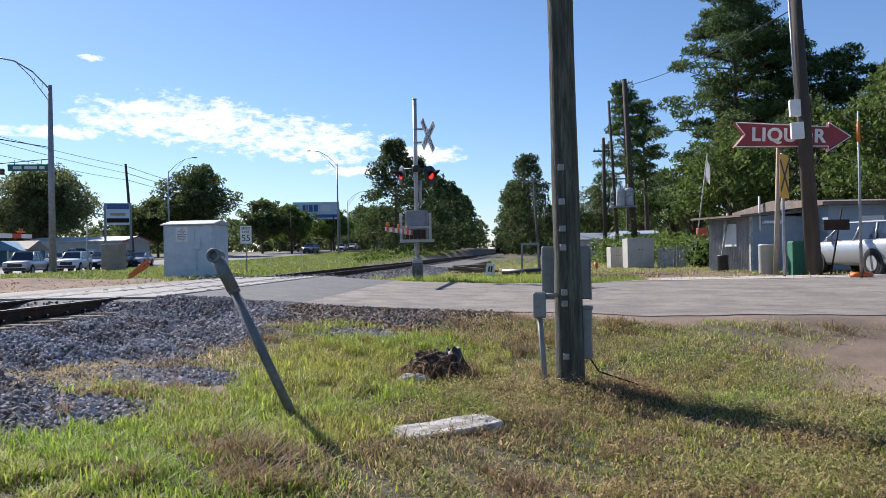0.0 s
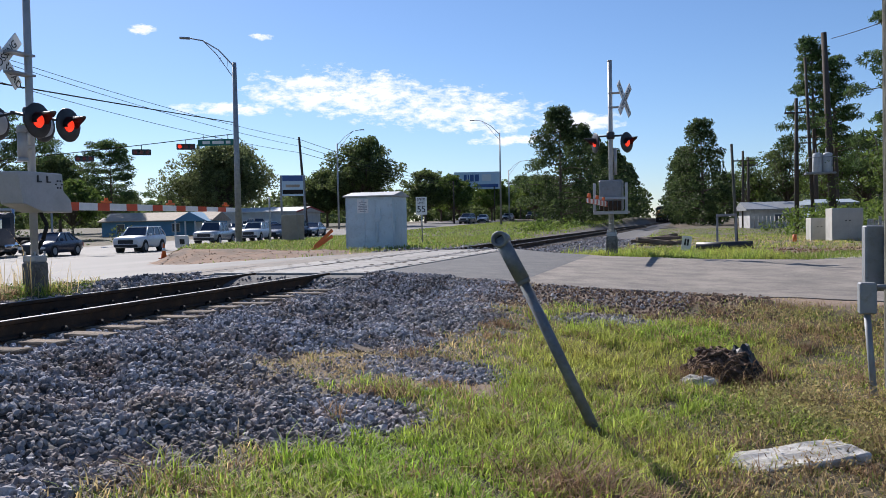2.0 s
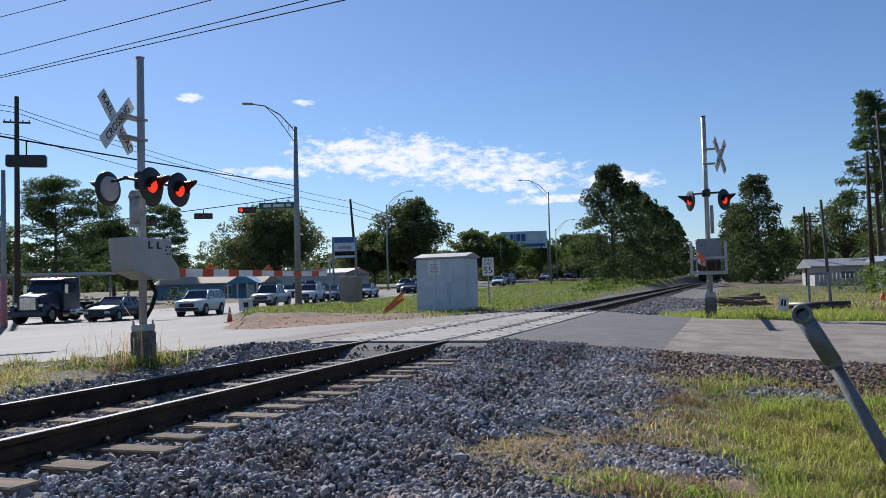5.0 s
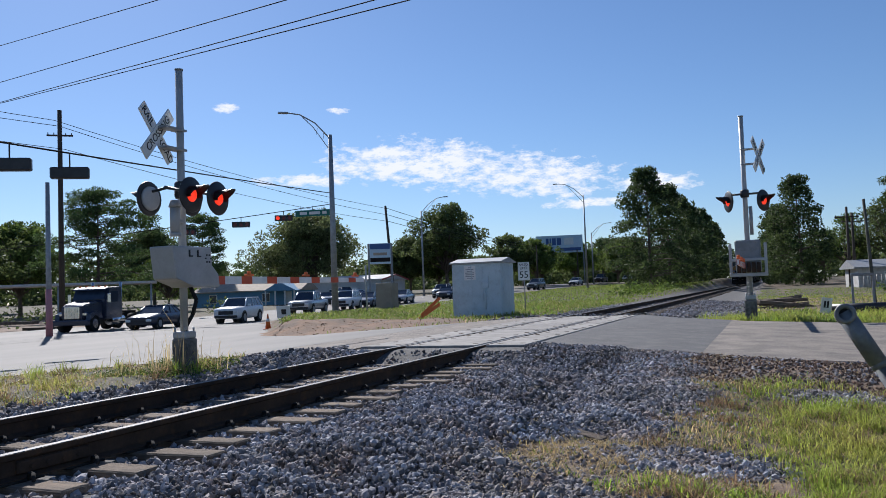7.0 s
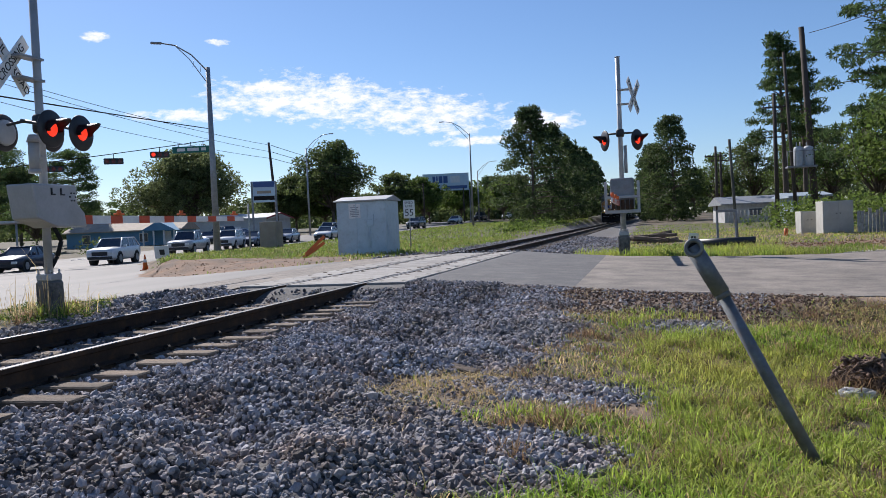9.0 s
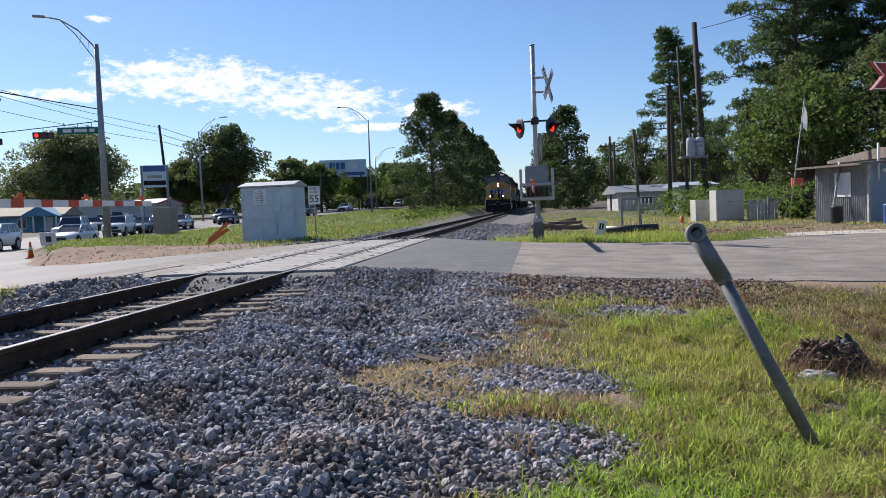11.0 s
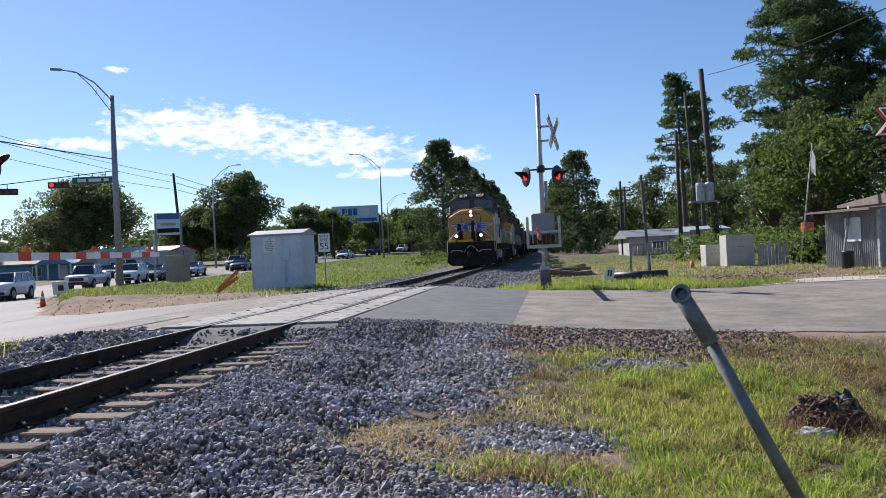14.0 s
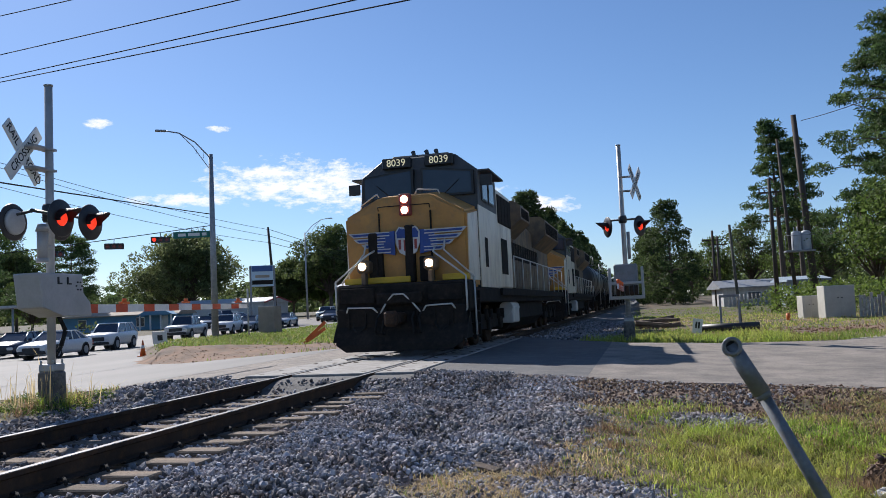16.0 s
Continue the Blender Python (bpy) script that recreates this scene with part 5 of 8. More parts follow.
# fallen orange barricade and cone
br = thing("barricade", "fallen orange and white barricade by the equipment house", "barricade", pose(-8.3, 19.3, gz(-8.3, 19.3), 0, 0, 20))
for k, (a, z) in enumerate(((34, 0.30), (42, 0.50))):
    bm = B()
    box(bm, (-0.55, -0.02, -0.07), (0.55, 0.02, 0.07), 0.005, pose(0.05 * k, 0.04 * k, z, 0, -a, 0))
    part("rail_board", bm, M["orange"], br)


def traffic_cone(x, y, z):
    co = thing("traffic_cone", "orange traffic cone with a pale collar on the road", "cone", pose(x, y, z))
    bm = B()
    box(bm, (-0.2, -0.2, 0), (0.2, 0.2, 0.04), 0.01)
    part("foot", bm, M["orange"], co)
    bm = B()
    lathe(bm, [(0.15, 0.04), (0.03, 0.78), (0.02, 0.8)], 18)
    body = part("cone_body", bm, M["orange"], co)
    bm = B()
    lathe(bm, [(0.097, 0.4), (0.072, 0.55)], 18)
    part("collar", bm, M["white"], body)


traffic_cone(-19.0, 23.0, float(road_z(-19.0)))
bw = thing("leaning_board", "small white board leaning in the grass by the road", "sign", pose(-20.6, 27.0, gz(-20.6, 27), 12, 0, 15))
bm = B()
box(bm, (-0.4, -0.02, 0.0), (0.4, 0.02, 0.7), 0.01)
pb = part("board", bm, M["white"], bw)
bm = B()
box(bm, (-0.12, -0.026, 0.2), (0.16, -0.0205, 0.5))
part("print", bm, M["ink"], pb)
bm = B()
box(bm, (-21.9, 41.4, gz(-21.6, 42) - 0.1), (-20.6, 42.6, 1.75), 0.04)
tagged(part("utility_cabinet", bm, M["tanbox"]), "tan weathered steel utility cabinet in the grass", "utility cabinet")
bm = B()
cyl(bm, (-19.9, 36.0, gz(-19.9, 36) - 0.2), (-19.9, 36.0, 2.9), 0.06, seg=10)
tagged(part("marker_post", bm, M["slab"]), "thin pale marker post in the grass", "post")


def speed_sign():
    sp = thing("speed_limit_sign", "white speed limit sign on a steel post", "road sign", pose(-6.6, 28.2, gz(-6.6, 28.2)))
    bm = B()
    cyl(bm, (0, 0, -0.3), (0, 0, 2.5), 0.035, seg=8)
    part("post", bm, M["galv"], sp)
    bm = B()
    box(bm, (-0.31, -0.05, 1.55), (0.31, -0.038, 2.5), 0.004)
    pl = part("plate", bm, M["white"], sp)
    text("lettering", "SPEED", 0.17, M["ink"], pl, pose(0, -0.053, 2.36, 90))
    text("lettering", "LIMIT", 0.17, M["ink"], pl, pose(0, -0.053, 2.18, 90))
    text("lettering", "55", 0.5, M["ink"], pl, pose(0, -0.053, 1.83, 90))


speed_sign()

# ---- trees ----
M.update(
    bark=mat("grey-brown bark", (0.13, 0.10, 0.075), (0.085, 0.065, 0.05), 0.95, scale=2, fine=12, bump=0.6, stretch=(2, 2, 0.4)),
    wallblue=mat("blue painted boards", (0.13, 0.30, 0.46), (0.11, 0.26, 0.40), 0.7, scale=1, fine=10, bump=0.05),
    tanroof=mat("tan shingle roof", (0.42, 0.35, 0.27), (0.35, 0.29, 0.22), 0.85, scale=1.5, fine=12, bump=0.2),
    whitewall=mat("off-white metal wall", (0.55, 0.55, 0.53), (0.45, 0.45, 0.44), 0.7, scale=0.8, fine=10, bump=0.05, spots=(0.3, 0.28, 0.25), spot_amount=0.2),
    tin=mat("corrugated tin", (0.56, 0.56, 0.55), (0.44, 0.44, 0.43), 0.55, 0.1, scale=1.2, fine=15, bump=0.05, spots=(0.26, 0.19, 0.14), spot_amount=0.3),
    bluewall=mat("blue-grey painted wall", (0.30, 0.37, 0.44), (0.26, 0.32, 0.38), 0.7, scale=0.9, fine=12, bump=0.05, spots=(0.22, 0.26, 0.3), spot_amount=0.25),
    signred=mat("faded red sign face", (0.30, 0.028, 0.035), (0.25, 0.025, 0.03), 0.5, scale=3, bump=0.03),
    signblue=mat("blue sign panel", (0.05, 0.11, 0.30), (0.045, 0.10, 0.26), 0.5, bump=0.02),
    signpale=mat("pale billboard face", (0.55, 0.68, 0.75), (0.5, 0.62, 0.7), 0.6, bump=0.02),
    signgreen=mat("street sign green", (0.0, 0.14, 0.11), (0.0, 0.12, 0.1), 0.45, bump=0.02),
    yellow=mat("yellow sign sheet", (0.75, 0.38, 0.02), (0.68, 0.34, 0.02), 0.5, bump=0.02),
    green=mat("green painted box", (0.03, 0.16, 0.09), (0.025, 0.13, 0.07), 0.6, bump=0.05),
    cream=mat("cream painted metal", (0.52, 0.50, 0.44), (0.44, 0.42, 0.37), 0.6, scale=1.5, bump=0.04, spots=(0.32, 0.3, 0.26), spot_amount=0.2),
    c_white=mat("white car paint", (0.72, 0.73, 0.74), (0.68, 0.69, 0.7), 0.3, bump=0, coat=0.3),
    c_silver=mat("silver car paint", (0.42, 0.44, 0.46), (0.4, 0.42, 0.44), 0.3, 0.4, bump=0, coat=0.6),
    c_dark=mat("dark blue car paint", (0.02, 0.03, 0.06), (0.016, 0.024, 0.05), 0.3, 0.0, bump=0, coat=0.2),
    c_grey=mat("grey car paint", (0.16, 0.18, 0.21), (0.15, 0.17, 0.2), 0.3, 0.3, bump=0, coat=0.6),
    tail=mat("red tail lamp", (0.45, 0.02, 0.02), (0.4, 0.02, 0.02), 0.25, bump=0),
    shedroof=mat("rusted brown roofing", (0.20, 0.15, 0.115), (0.12, 0.095, 0.08), 0.8, scale=1.2, fine=14, bump=0.3, spots=(0.26, 0.24, 0.22), spot_amount=0.3),
    pink=mat("faded pink paint", (0.55, 0.22, 0.24), (0.45, 0.2, 0.21), 0.7, scale=2, bump=0.03),
    chrome=mat("bright chrome", (0.7, 0.7, 0.7), (0.6, 0.6, 0.6), 0.15, 1.0, bump=0),
)
PINE = leafmat("pine needles", (0.062, 0.108, 0.036), (0.092, 0.135, 0.046))
BROAD = leafmat("broad leaves", (0.085, 0.135, 0.03), (0.125, 0.17, 0.042))
DARKLEAF = leafmat("dark oak leaves", (0.085, 0.12, 0.042), (0.13, 0.16, 0.055))
EVERG = leafmat("evergreen leaves", (0.05, 0.08, 0.028), (0.085, 0.115, 0.04))
LIGHTLEAF = leafmat("spring green leaves", (0.11, 0.17, 0.03), (0.15, 0.20, 0.045))


OLIVE = leafmat("olive oak leaves", (0.14, 0.175, 0.07), (0.18, 0.20, 0.085))


def leaf_cloud(name, clumps, per_m2, leaf, aspect, seed, flat=0.7):
    """Leaves on and in a set of clumps (x, y, z, radius): small four-cornered blades at all angles."""
    r = np.random.RandomState(seed)
    cs = np.array(clumps)
    cnt = np.maximum(8, (per_m2 * cs[:, 3] ** 2).astype(int))
    idx = np.repeat(np.arange(len(cs)), cnt)
    n = len(idx)
    d = r.normal(size=(n, 3))
    d /= np.linalg.norm(d, axis=1, keepdims=True)
    rad = cs[idx, 3] * (0.55 + 0.5 * r.uniform(0, 1, n) ** 0.6)
    c = cs[idx, :3] + d * rad[:, None] * [1, 1, flat]
    t1 = r.normal(size=(n, 3)) + d * 0.6
    t1 /= np.linalg.norm(t1, axis=1, keepdims=True)
    t2 = np.cross(t1, r.normal(size=(n, 3)))
    t2 /= np.linalg.norm(t2, axis=1, keepdims=True)
    s = leaf * r.uniform(0.55, 1.35, (n, 1))
    v = np.stack([c - t1 * s, c + t2 * s * aspect, c + t1 * s, c - t2 * s * aspect], 1).reshape(-1, 3)
    return mesh_np(name, v, np.arange(n * 4).reshape(n, 4))


def limb(bm, a, b, r0, r1, seed, seg=7, sag=0.08):
    a, b = Vector(a), Vector(b)
    rr = random.Random(seed)
    pts = [a]
    for t in (0.33, 0.66, 1.0):
        p = a.lerp(b, t)
        if t < 1:
            p += Vector((rr.uniform(-1, 1), rr.uniform(-1, 1), rr.uniform(-0.3, 1))) * (b - a).length * sag
        pts.append(p)
    for i in range(3):
        cyl(bm, pts[i], pts[i + 1], r0 + (r1 - r0) * i / 3, r0 + (r1 - r0) * (i + 1) / 3, seg)
    return pts


def tree(x, y, h, r, kind, seed, leaf=0.26, dens=26, mat_=None, label=""):
    rr = random.Random(seed)
    z = gz(x, y) - 0.1
    labels = {"pine": ("pine_tree", "tall pine with bare trunk and tufted dark crown"), "bushy": ("evergreen_tree", "dense dark evergreen tree leafed to the ground"), "broad": ("broadleaf_tree", "spreading broadleaf tree with rounded crown"), "open": ("oak_tree", "old spreading tree with open dark crown")}
    name, lab = labels[kind]
    ob = thing(name, label or lab, "tree", pose(x, y, z))
    bm = B()
    clumps = []
    lx, ly = rr.uniform(-0.03, 0.03) * h, rr.uniform(-0.03, 0.03) * h

    def ax(t):
        return Vector((lx * t * t, ly * t * t, h * t))
    tr = max(0.12, h * 0.016)
    if kind == "pine":
        for k in range(8):
            cyl(bm, ax(k / 8 * 0.97), ax((k + 1) / 8 * 0.97), tr * (1.1 - k / 8), tr * (1.1 - (k + 1) / 8), 9, cap=False)
        n = int(h * 2.3) if r < 4 else max(int(h * 3.6), 66)
        t0 = 0.42 if r < 4 else 0.2
        for k in range(n):
            t = t0 + (0.97 - t0) * (k + rr.random()) / n
            a = k * 2.4 + rr.uniform(-0.6, 0.6)
            ln = r * (1.05 - 0.78 * max(0, (t - 0.3) / 0.7) ** 1.4) * rr.uniform(0.45, 1.12)
            p = ax(t)
            e = p + Vector((math.cos(a) * ln, math.sin(a) * ln, ln * rr.uniform(-0.12, 0.32)))
            pts = limb(bm, p, e, tr * 0.28, 0.02, seed * 50 + k, 5)
            side = Vector((-math.sin(a), math.cos(a), 0))
            for q, f, spread in ((pts[1], 0.6, 0.25), (pts[2], 0.85, 0.6), (pts[3], 1.0, 0.8), (pts[3], 0.9, 0.9)):
                if q is pts[1] and ln < 2.5:
                    continue
                for _ in range(2):
                    cr = rr.uniform(0.42, 0.85) * (0.66 + 0.1 * r) * f
                    c = q + side * rr.uniform(-1, 1) * spread * (0.5 + 0.1 * r)
                    clumps.append((c.x, c.y, c.z + rr.uniform(-0.05, 0.4), cr))
        top = ax(0.98)
        for _ in range(4):
            clumps.append((top.x + rr.uniform(-0.8, 0.8), top.y + rr.uniform(-0.8, 0.8), top.z + rr.uniform(-0.9, 0.1), rr.uniform(0.6, 0.9)))
        flat, asp, m_ = 0.5, 0.2, mat_ or PINE
    elif kind == "bushy":
        for k in range(6):
            cyl(bm, ax(k / 6 * 0.9), ax((k + 1) / 6 * 0.9), tr * (1.15 - k / 6), tr * (1.15 - (k + 1) / 6), 8, cap=False)
        n = int(15 * h)
        for k in range(n):
            t = 0.03 + 0.97 * rr.random()
            prof = (min(1.0, t / 0.18) ** 0.5) * (1.0 - max(0, t - 0.22) / 0.8) ** 0.75 + 0.06
            a, q = rr.uniform(0, 2 * math.pi), rr.uniform(0.4, 1.06)
            p = ax(t)
            clumps.append((p.x + math.cos(a) * r * prof * q, p.y + math.sin(a) * r * prof * q, p.z, rr.uniform(0.35, 1.0) * (0.5 + 0.1 * r)))
            if k % 4 == 0:
                limb(bm, p, (clumps[-1][0], clumps[-1][1], p.z + 0.2), tr * 0.3, 0.02, seed * 90 + k, 5)
        flat, asp, m_ = 0.8, 0.45, mat_ or PINE
    else:
        fork = 0.28 if kind == "broad" else 0.34
        for k in range(3):
            cyl(bm, ax(fork * k / 3), ax(fork * (k + 1) / 3), tr * (1.5 - 0.15 * k), tr * (1.35 - 0.15 * k), 10, cap=False)
        n = int((38 if kind == "broad" else 30) * (r / 5) ** 0.8 + 8)
        for k in range(n):
            a, el = k * 2.4 + rr.uniform(-0.4, 0.4), rr.uniform(-0.05, 1.0)
            q = rr.uniform(0.5, 1.02) * (1 + 0.16 * math.sin(3.1 * a + seed) + 0.1 * math.sin(5.3 * el + seed))
            c = Vector((math.cos(a) * r * q * math.cos(el * 1.45), math.sin(a) * r * q * math.cos(el * 1.45), h * (0.52 + 0.40 * math.sin(el * 1.45))))
            if kind == "broad":
                c.z = h * (0.42 + 0.50 * math.sin(max(0, el) * 1.5))
            pts = limb(bm, ax(fork * rr.uniform(0.7, 1.0)), c, tr * 0.5, 0.03, seed * 70 + k, 6, 0.1)
            m = 4 if kind == "broad" else 3
            for j in range(m):
                cr = rr.uniform(0.08, 0.21) * r
                clumps.append((c.x + rr.uniform(-1, 1) * r * 0.24, c.y + rr.uniform(-1, 1) * r * 0.24, c.z + rr.uniform(-0.6, 0.6) * r * 0.2, cr))
            if kind == "broad":
                clumps.append((pts[2].x, pts[2].y, pts[2].z, 0.22 * r))
        flat, asp, m_ = (0.75 if kind == "broad" else 0.42), 0.5, mat_ or BROAD
    part("trunk", bm, M["bark"], ob)
    part("crown", leaf_cloud("crown", clumps, dens, leaf, asp, seed, flat), m_, ob)
    return ob


# evergreens along both sides of the track
for i, (x, y, h, r) in enumerate(((-9.2, 97, 15.6, 6.0), (-8.2, 110, 14.6, 5.2), (-7.6, 124, 14.2, 5.0), (-7.3, 139, 14.0, 4.8), (-7.2, 156, 14, 4.8), (-7.2, 176, 14, 4.8), (-7.5, 200, 14, 5), (-8, 228, 14, 5))):
    tree(x, y, h, r, "bushy", 11 + i, 0.19 if y < 130 else 0.4, 120 if y < 130 else 28, EVERG)
for i, (x, y, h, r) in enumerate(((9.2, 100, 14.0, 4.6), (7.4, 112, 11.5, 4.0), (6.4, 128, 12.5, 4.0), (6.6, 146, 13, 4.2), (6.8, 168, 13, 4.4), (7, 195, 14, 5), (7.5, 225, 14, 5))):
    tree(x, y, h, r, "bushy", 31 + i, 0.19 if y < 130 else 0.4, 120 if y < 130 else 28, EVERG)
# behind the yard
for i, (x, y, h, r, k, m_) in enumerate(((16.5, 122, 10.5, 3.6, "broad", BROAD), (21.5, 118, 12.5, 4.5, "broad", DARKLEAF), (26, 108, 11, 4.6, "broad", BROAD), (14.0, 140, 9, 4, "broad", DARKLEAF), (31, 112, 12, 5, "broad", DARKLEAF),
                                       (20.6, 84, 20.8, 3.4, "pine", None), (23.2, 87, 19.0, 3.0, "pine", None), (27.5, 62, 25.0, 7.4, "pine", None), (34.5, 60, 18.0, 6.4, "pine", None), (31.0, 66, 22.0, 6.5, "pine", None), (39, 56, 16, 6.0, "pine", None),
                                       (21.6, 51, 8.2, 2.8, "broad", BROAD), (23.8, 47, 9.8, 4.3, "broad", BROAD), (29.5, 50, 12.0, 5.4, "bushy", DARKLEAF), (35, 48, 14, 6.0, "bushy", DARKLEAF), (25.5, 54, 12, 4.6, "bushy", DARKLEAF), (31, 36, 12.0, 5.0, "broad", BROAD), (38, 40, 13.0, 6.0, "broad", BROAD))):
    tree(x, y, h, r, k, 61 + i, 0.17 if k != "pine" else 0.27, 75 if k != "pine" else 90, m_)
# across the highway
for i, (x, y, h, r, k, m_) in enumerate(((-46.6, 118.5, 15.4, 6.8, "broad", DARKLEAF), (-66, 106, 14.2, 8.6, "broad", OLIVE), (-64, 57, 14.6, 7.0, "pine", None), (-74, 88, 14.0, 5.4, "pine", None), (-78, 50, 13, 6, "broad", DARKLEAF), (-84, 64, 12, 6, "broad", BROAD), (-62, 66, 7.0, 4.0, "broad", BROAD),
                                       (-52, 128, 9, 5, "broad", BROAD), (-58, 122, 9, 5, "broad", DARKLEAF), (-38, 150, 8.5, 4.5, "broad", LIGHTLEAF), (-33, 158, 9.5, 5, "broad", LIGHTLEAF), (-45, 160, 9.5, 5, "broad", BROAD), (-27, 190, 11, 6, "broad", DARKLEAF), (-18, 205, 10, 5, "broad", DARKLEAF), (-36, 205, 12, 5.0, "pine", None), (-33, 210, 12, 4.5, "pine", None), (-94, 100, 13, 7, "broad", DARKLEAF), (-110, 80, 13, 7, "broad", DARKLEAF), (-41, 136, 10.5, 4.6, "broad", DARKLEAF), (-36.5, 140, 9.5, 4.2, "broad", BROAD), (-56, 124, 10.5, 5.0, "broad", DARKLEAF), (-78, 118, 10.5, 6.0, "broad", DARKLEAF), (-25, 165, 8.5, 4.2, "broad", LIGHTLEAF))):
    tree(x, y, h, r, k, 131 + i, 0.23 if y < 125 else 0.26, (90 if k == "pine" else 60) if y < 125 else 60, m_)
# low woods that close the view
rw = np.random.RandomState(3)
cl = []
for k in range(760):
    a = rw.uniform(-1.25, 0.75)
    d = rw.uniform(230, 330)
    x, y = d * math.sin(a), d * math.cos(a)
    if abs(x) < 7:
        continue
    cl.append((x, y, gz(x, y) + (rw.uniform(1, 9) if k < 420 else rw.uniform(0, 4)), rw.uniform(2.5, 5.5)))
tagged(part("far_woods", leaf_cloud("far_woods", cl, 11, 0.8, 0.5, 5, 0.8), DARKLEAF), "distant belt of dark woodland", "woodland", kind="stuff")
# scrub in the yard and along the rails
cl = []
for x0, y0, w, n in ((15.0, 36, 2.2, 26), (17.2, 33, 1.6, 18), (18.0, 39, 2.5, 24), (16.8, 26.8, 0.7, 9), (14.4, 40.5, 1.2, 20), (15.6, 46, 2.6, 46), (17.6, 51, 2.4, 40), (16.6, 29.5, 0.9, 14)):
    for _ in range(n):
        x, y = x0 + rw.normal() * w * 0.6, y0 + rw.normal() * w * 0.6
        cl.append((x, y, gz(x, y) + rw.uniform(0.2, 1.7), rw.uniform(0.3, 0.65)))
tagged(part("vine_scrub", leaf_cloud("vine_scrub", cl, 170, 0.10, 0.55, 9, 0.8), LIGHTLEAF), "tangled vines and scrub over a fence", "shrub", kind="stuff")
cl = []
for _ in range(60):
    y = rw.uniform(55, 100)
    x = -4.6 - rw.uniform(0, 3.0)
    cl.append((x, y, gz(x, y) + rw.uniform(0.1, 0.7), rw.uniform(0.3, 0.8)))
tagged(part("brush", leaf_cloud("brush", cl, 60, 0.16, 0.5, 10, 0.8), LIGHTLEAF), "low green brush along the embankment", "shrub", kind="stuff")


cl = []
for _ in range(150):
    x, y = rw.uniform(-75, -47), rw.uniform(22, 62)
    cl.append((x, y, gz(x, y) + rw.uniform(0.2, 1.3), rw.uniform(0.4, 1.0)))
tagged(part("lot_scrub", leaf_cloud("lot_scrub", cl, 40, 0.16, 0.5, 12, 0.7), DARKLEAF), "dark scrub in the lot across the highway", "shrub", kind="stuff")


# ---- poles, lights and wires ----
def street_light(x, y, top, arm, m_, label, heading=180, r=0.13):
    sl = thing("street_lamp", label, "street lamp", pose(x, y, gz(x, y) - 0.1, 0, 0, heading))
    h = top - gz(x, y) + 0.1
    bm = B()
    cyl(bm, (0, 0, 0), (0, 0, h), r, r * 0.6, 16)
    box(bm, (-r * 1.6, -r * 1.6, 0), (r * 1.6, r * 1.6, 0.15), 0.02)
    part("column", bm, m_, sl)
    bm = B()
    pts = [(0.03, 0, h - 0.25), (arm * 0.35, 0, h + arm * 0.28), (arm * 0.7, 0, h + arm * 0.48), (arm, 0, h + arm * 0.52)]
    tube(bm, pts, 0.045, 8)
    tube(bm, [(0.03, 0, h - 1.1), (arm * 0.4, 0, h + arm * 0.18), (arm * 0.68, 0, h + arm * 0.46)], 0.03, 6)
    for t in (0.3, 0.6):
        cyl(bm, (arm * t * 0.55, 0, h - 0.6 + t), (arm * t * 0.5, 0, h - 0.15 + t), 0.015, seg=5)
    part("arm", bm, m_, sl)
    bm = B()
    box(bm, (arm - 0.05, -0.14, h + arm * 0.52 - 0.07), (arm + 0.65, 0.14, h + arm * 0.52 + 0.06), 0.04)
    part("lamp_head", bm, M["galv"], sl)
    return sl


street_light(-22.7, 36.7, 12.2, 2.9, M["galv"], "tall galvanised street light with trussed arm and signal cables", 215, 0.24)
street_light(-20.3, 109.6, 14.7, 4.0, M["galv"], "tall galvanised street light beside the highway", 180, 0.16)
street_light(-42.6, 98.8, 13.1, 3.6, M["galv"], "tall galvanised street light across the highway", 5, 0.16)
street_light(-27.5, 150, 11.6, 3.4, M["galv"], "distant galvanised street light", 5, 0.16)
street_light(-19, 205, 12.0, 3.6, M["galv"], "distant galvanised street light", 5, 0.18)


def wood_pole(x, y, top, r, label, lean=(0, 0), arms=(), m_="darkwood"):
    ob = thing("utility_pole", label, "utility pole", pose(x, y, gz(x, y) - 0.2, lean[0], lean[1], 0))
    h = top - gz(x, y) + 0.2
    bm = B()
    cyl(bm, (0, 0, 0), (0, 0, h), r, r * 0.7, 14)
    part("pole", bm, M[m_], ob)
    for z, w, a in arms:
        bm = B()
        box(bm, (-w, -0.06, z), (w, 0.06, z + 0.12), 0.01, Matrix.Rotation(radians(a), 4, 'Z'))
        for k in (-0.9, -0.45, 0.45, 0.9):
            p = Matrix.Rotation(radians(a), 4, 'Z') @ Vector((w * k, 0, z + 0.12))
            cyl(bm, p, p + Vector((0, 0, 0.16)), 0.04, 0.03, 6)
        part("crossarm", bm, M["darkwood"], ob)
    return ob


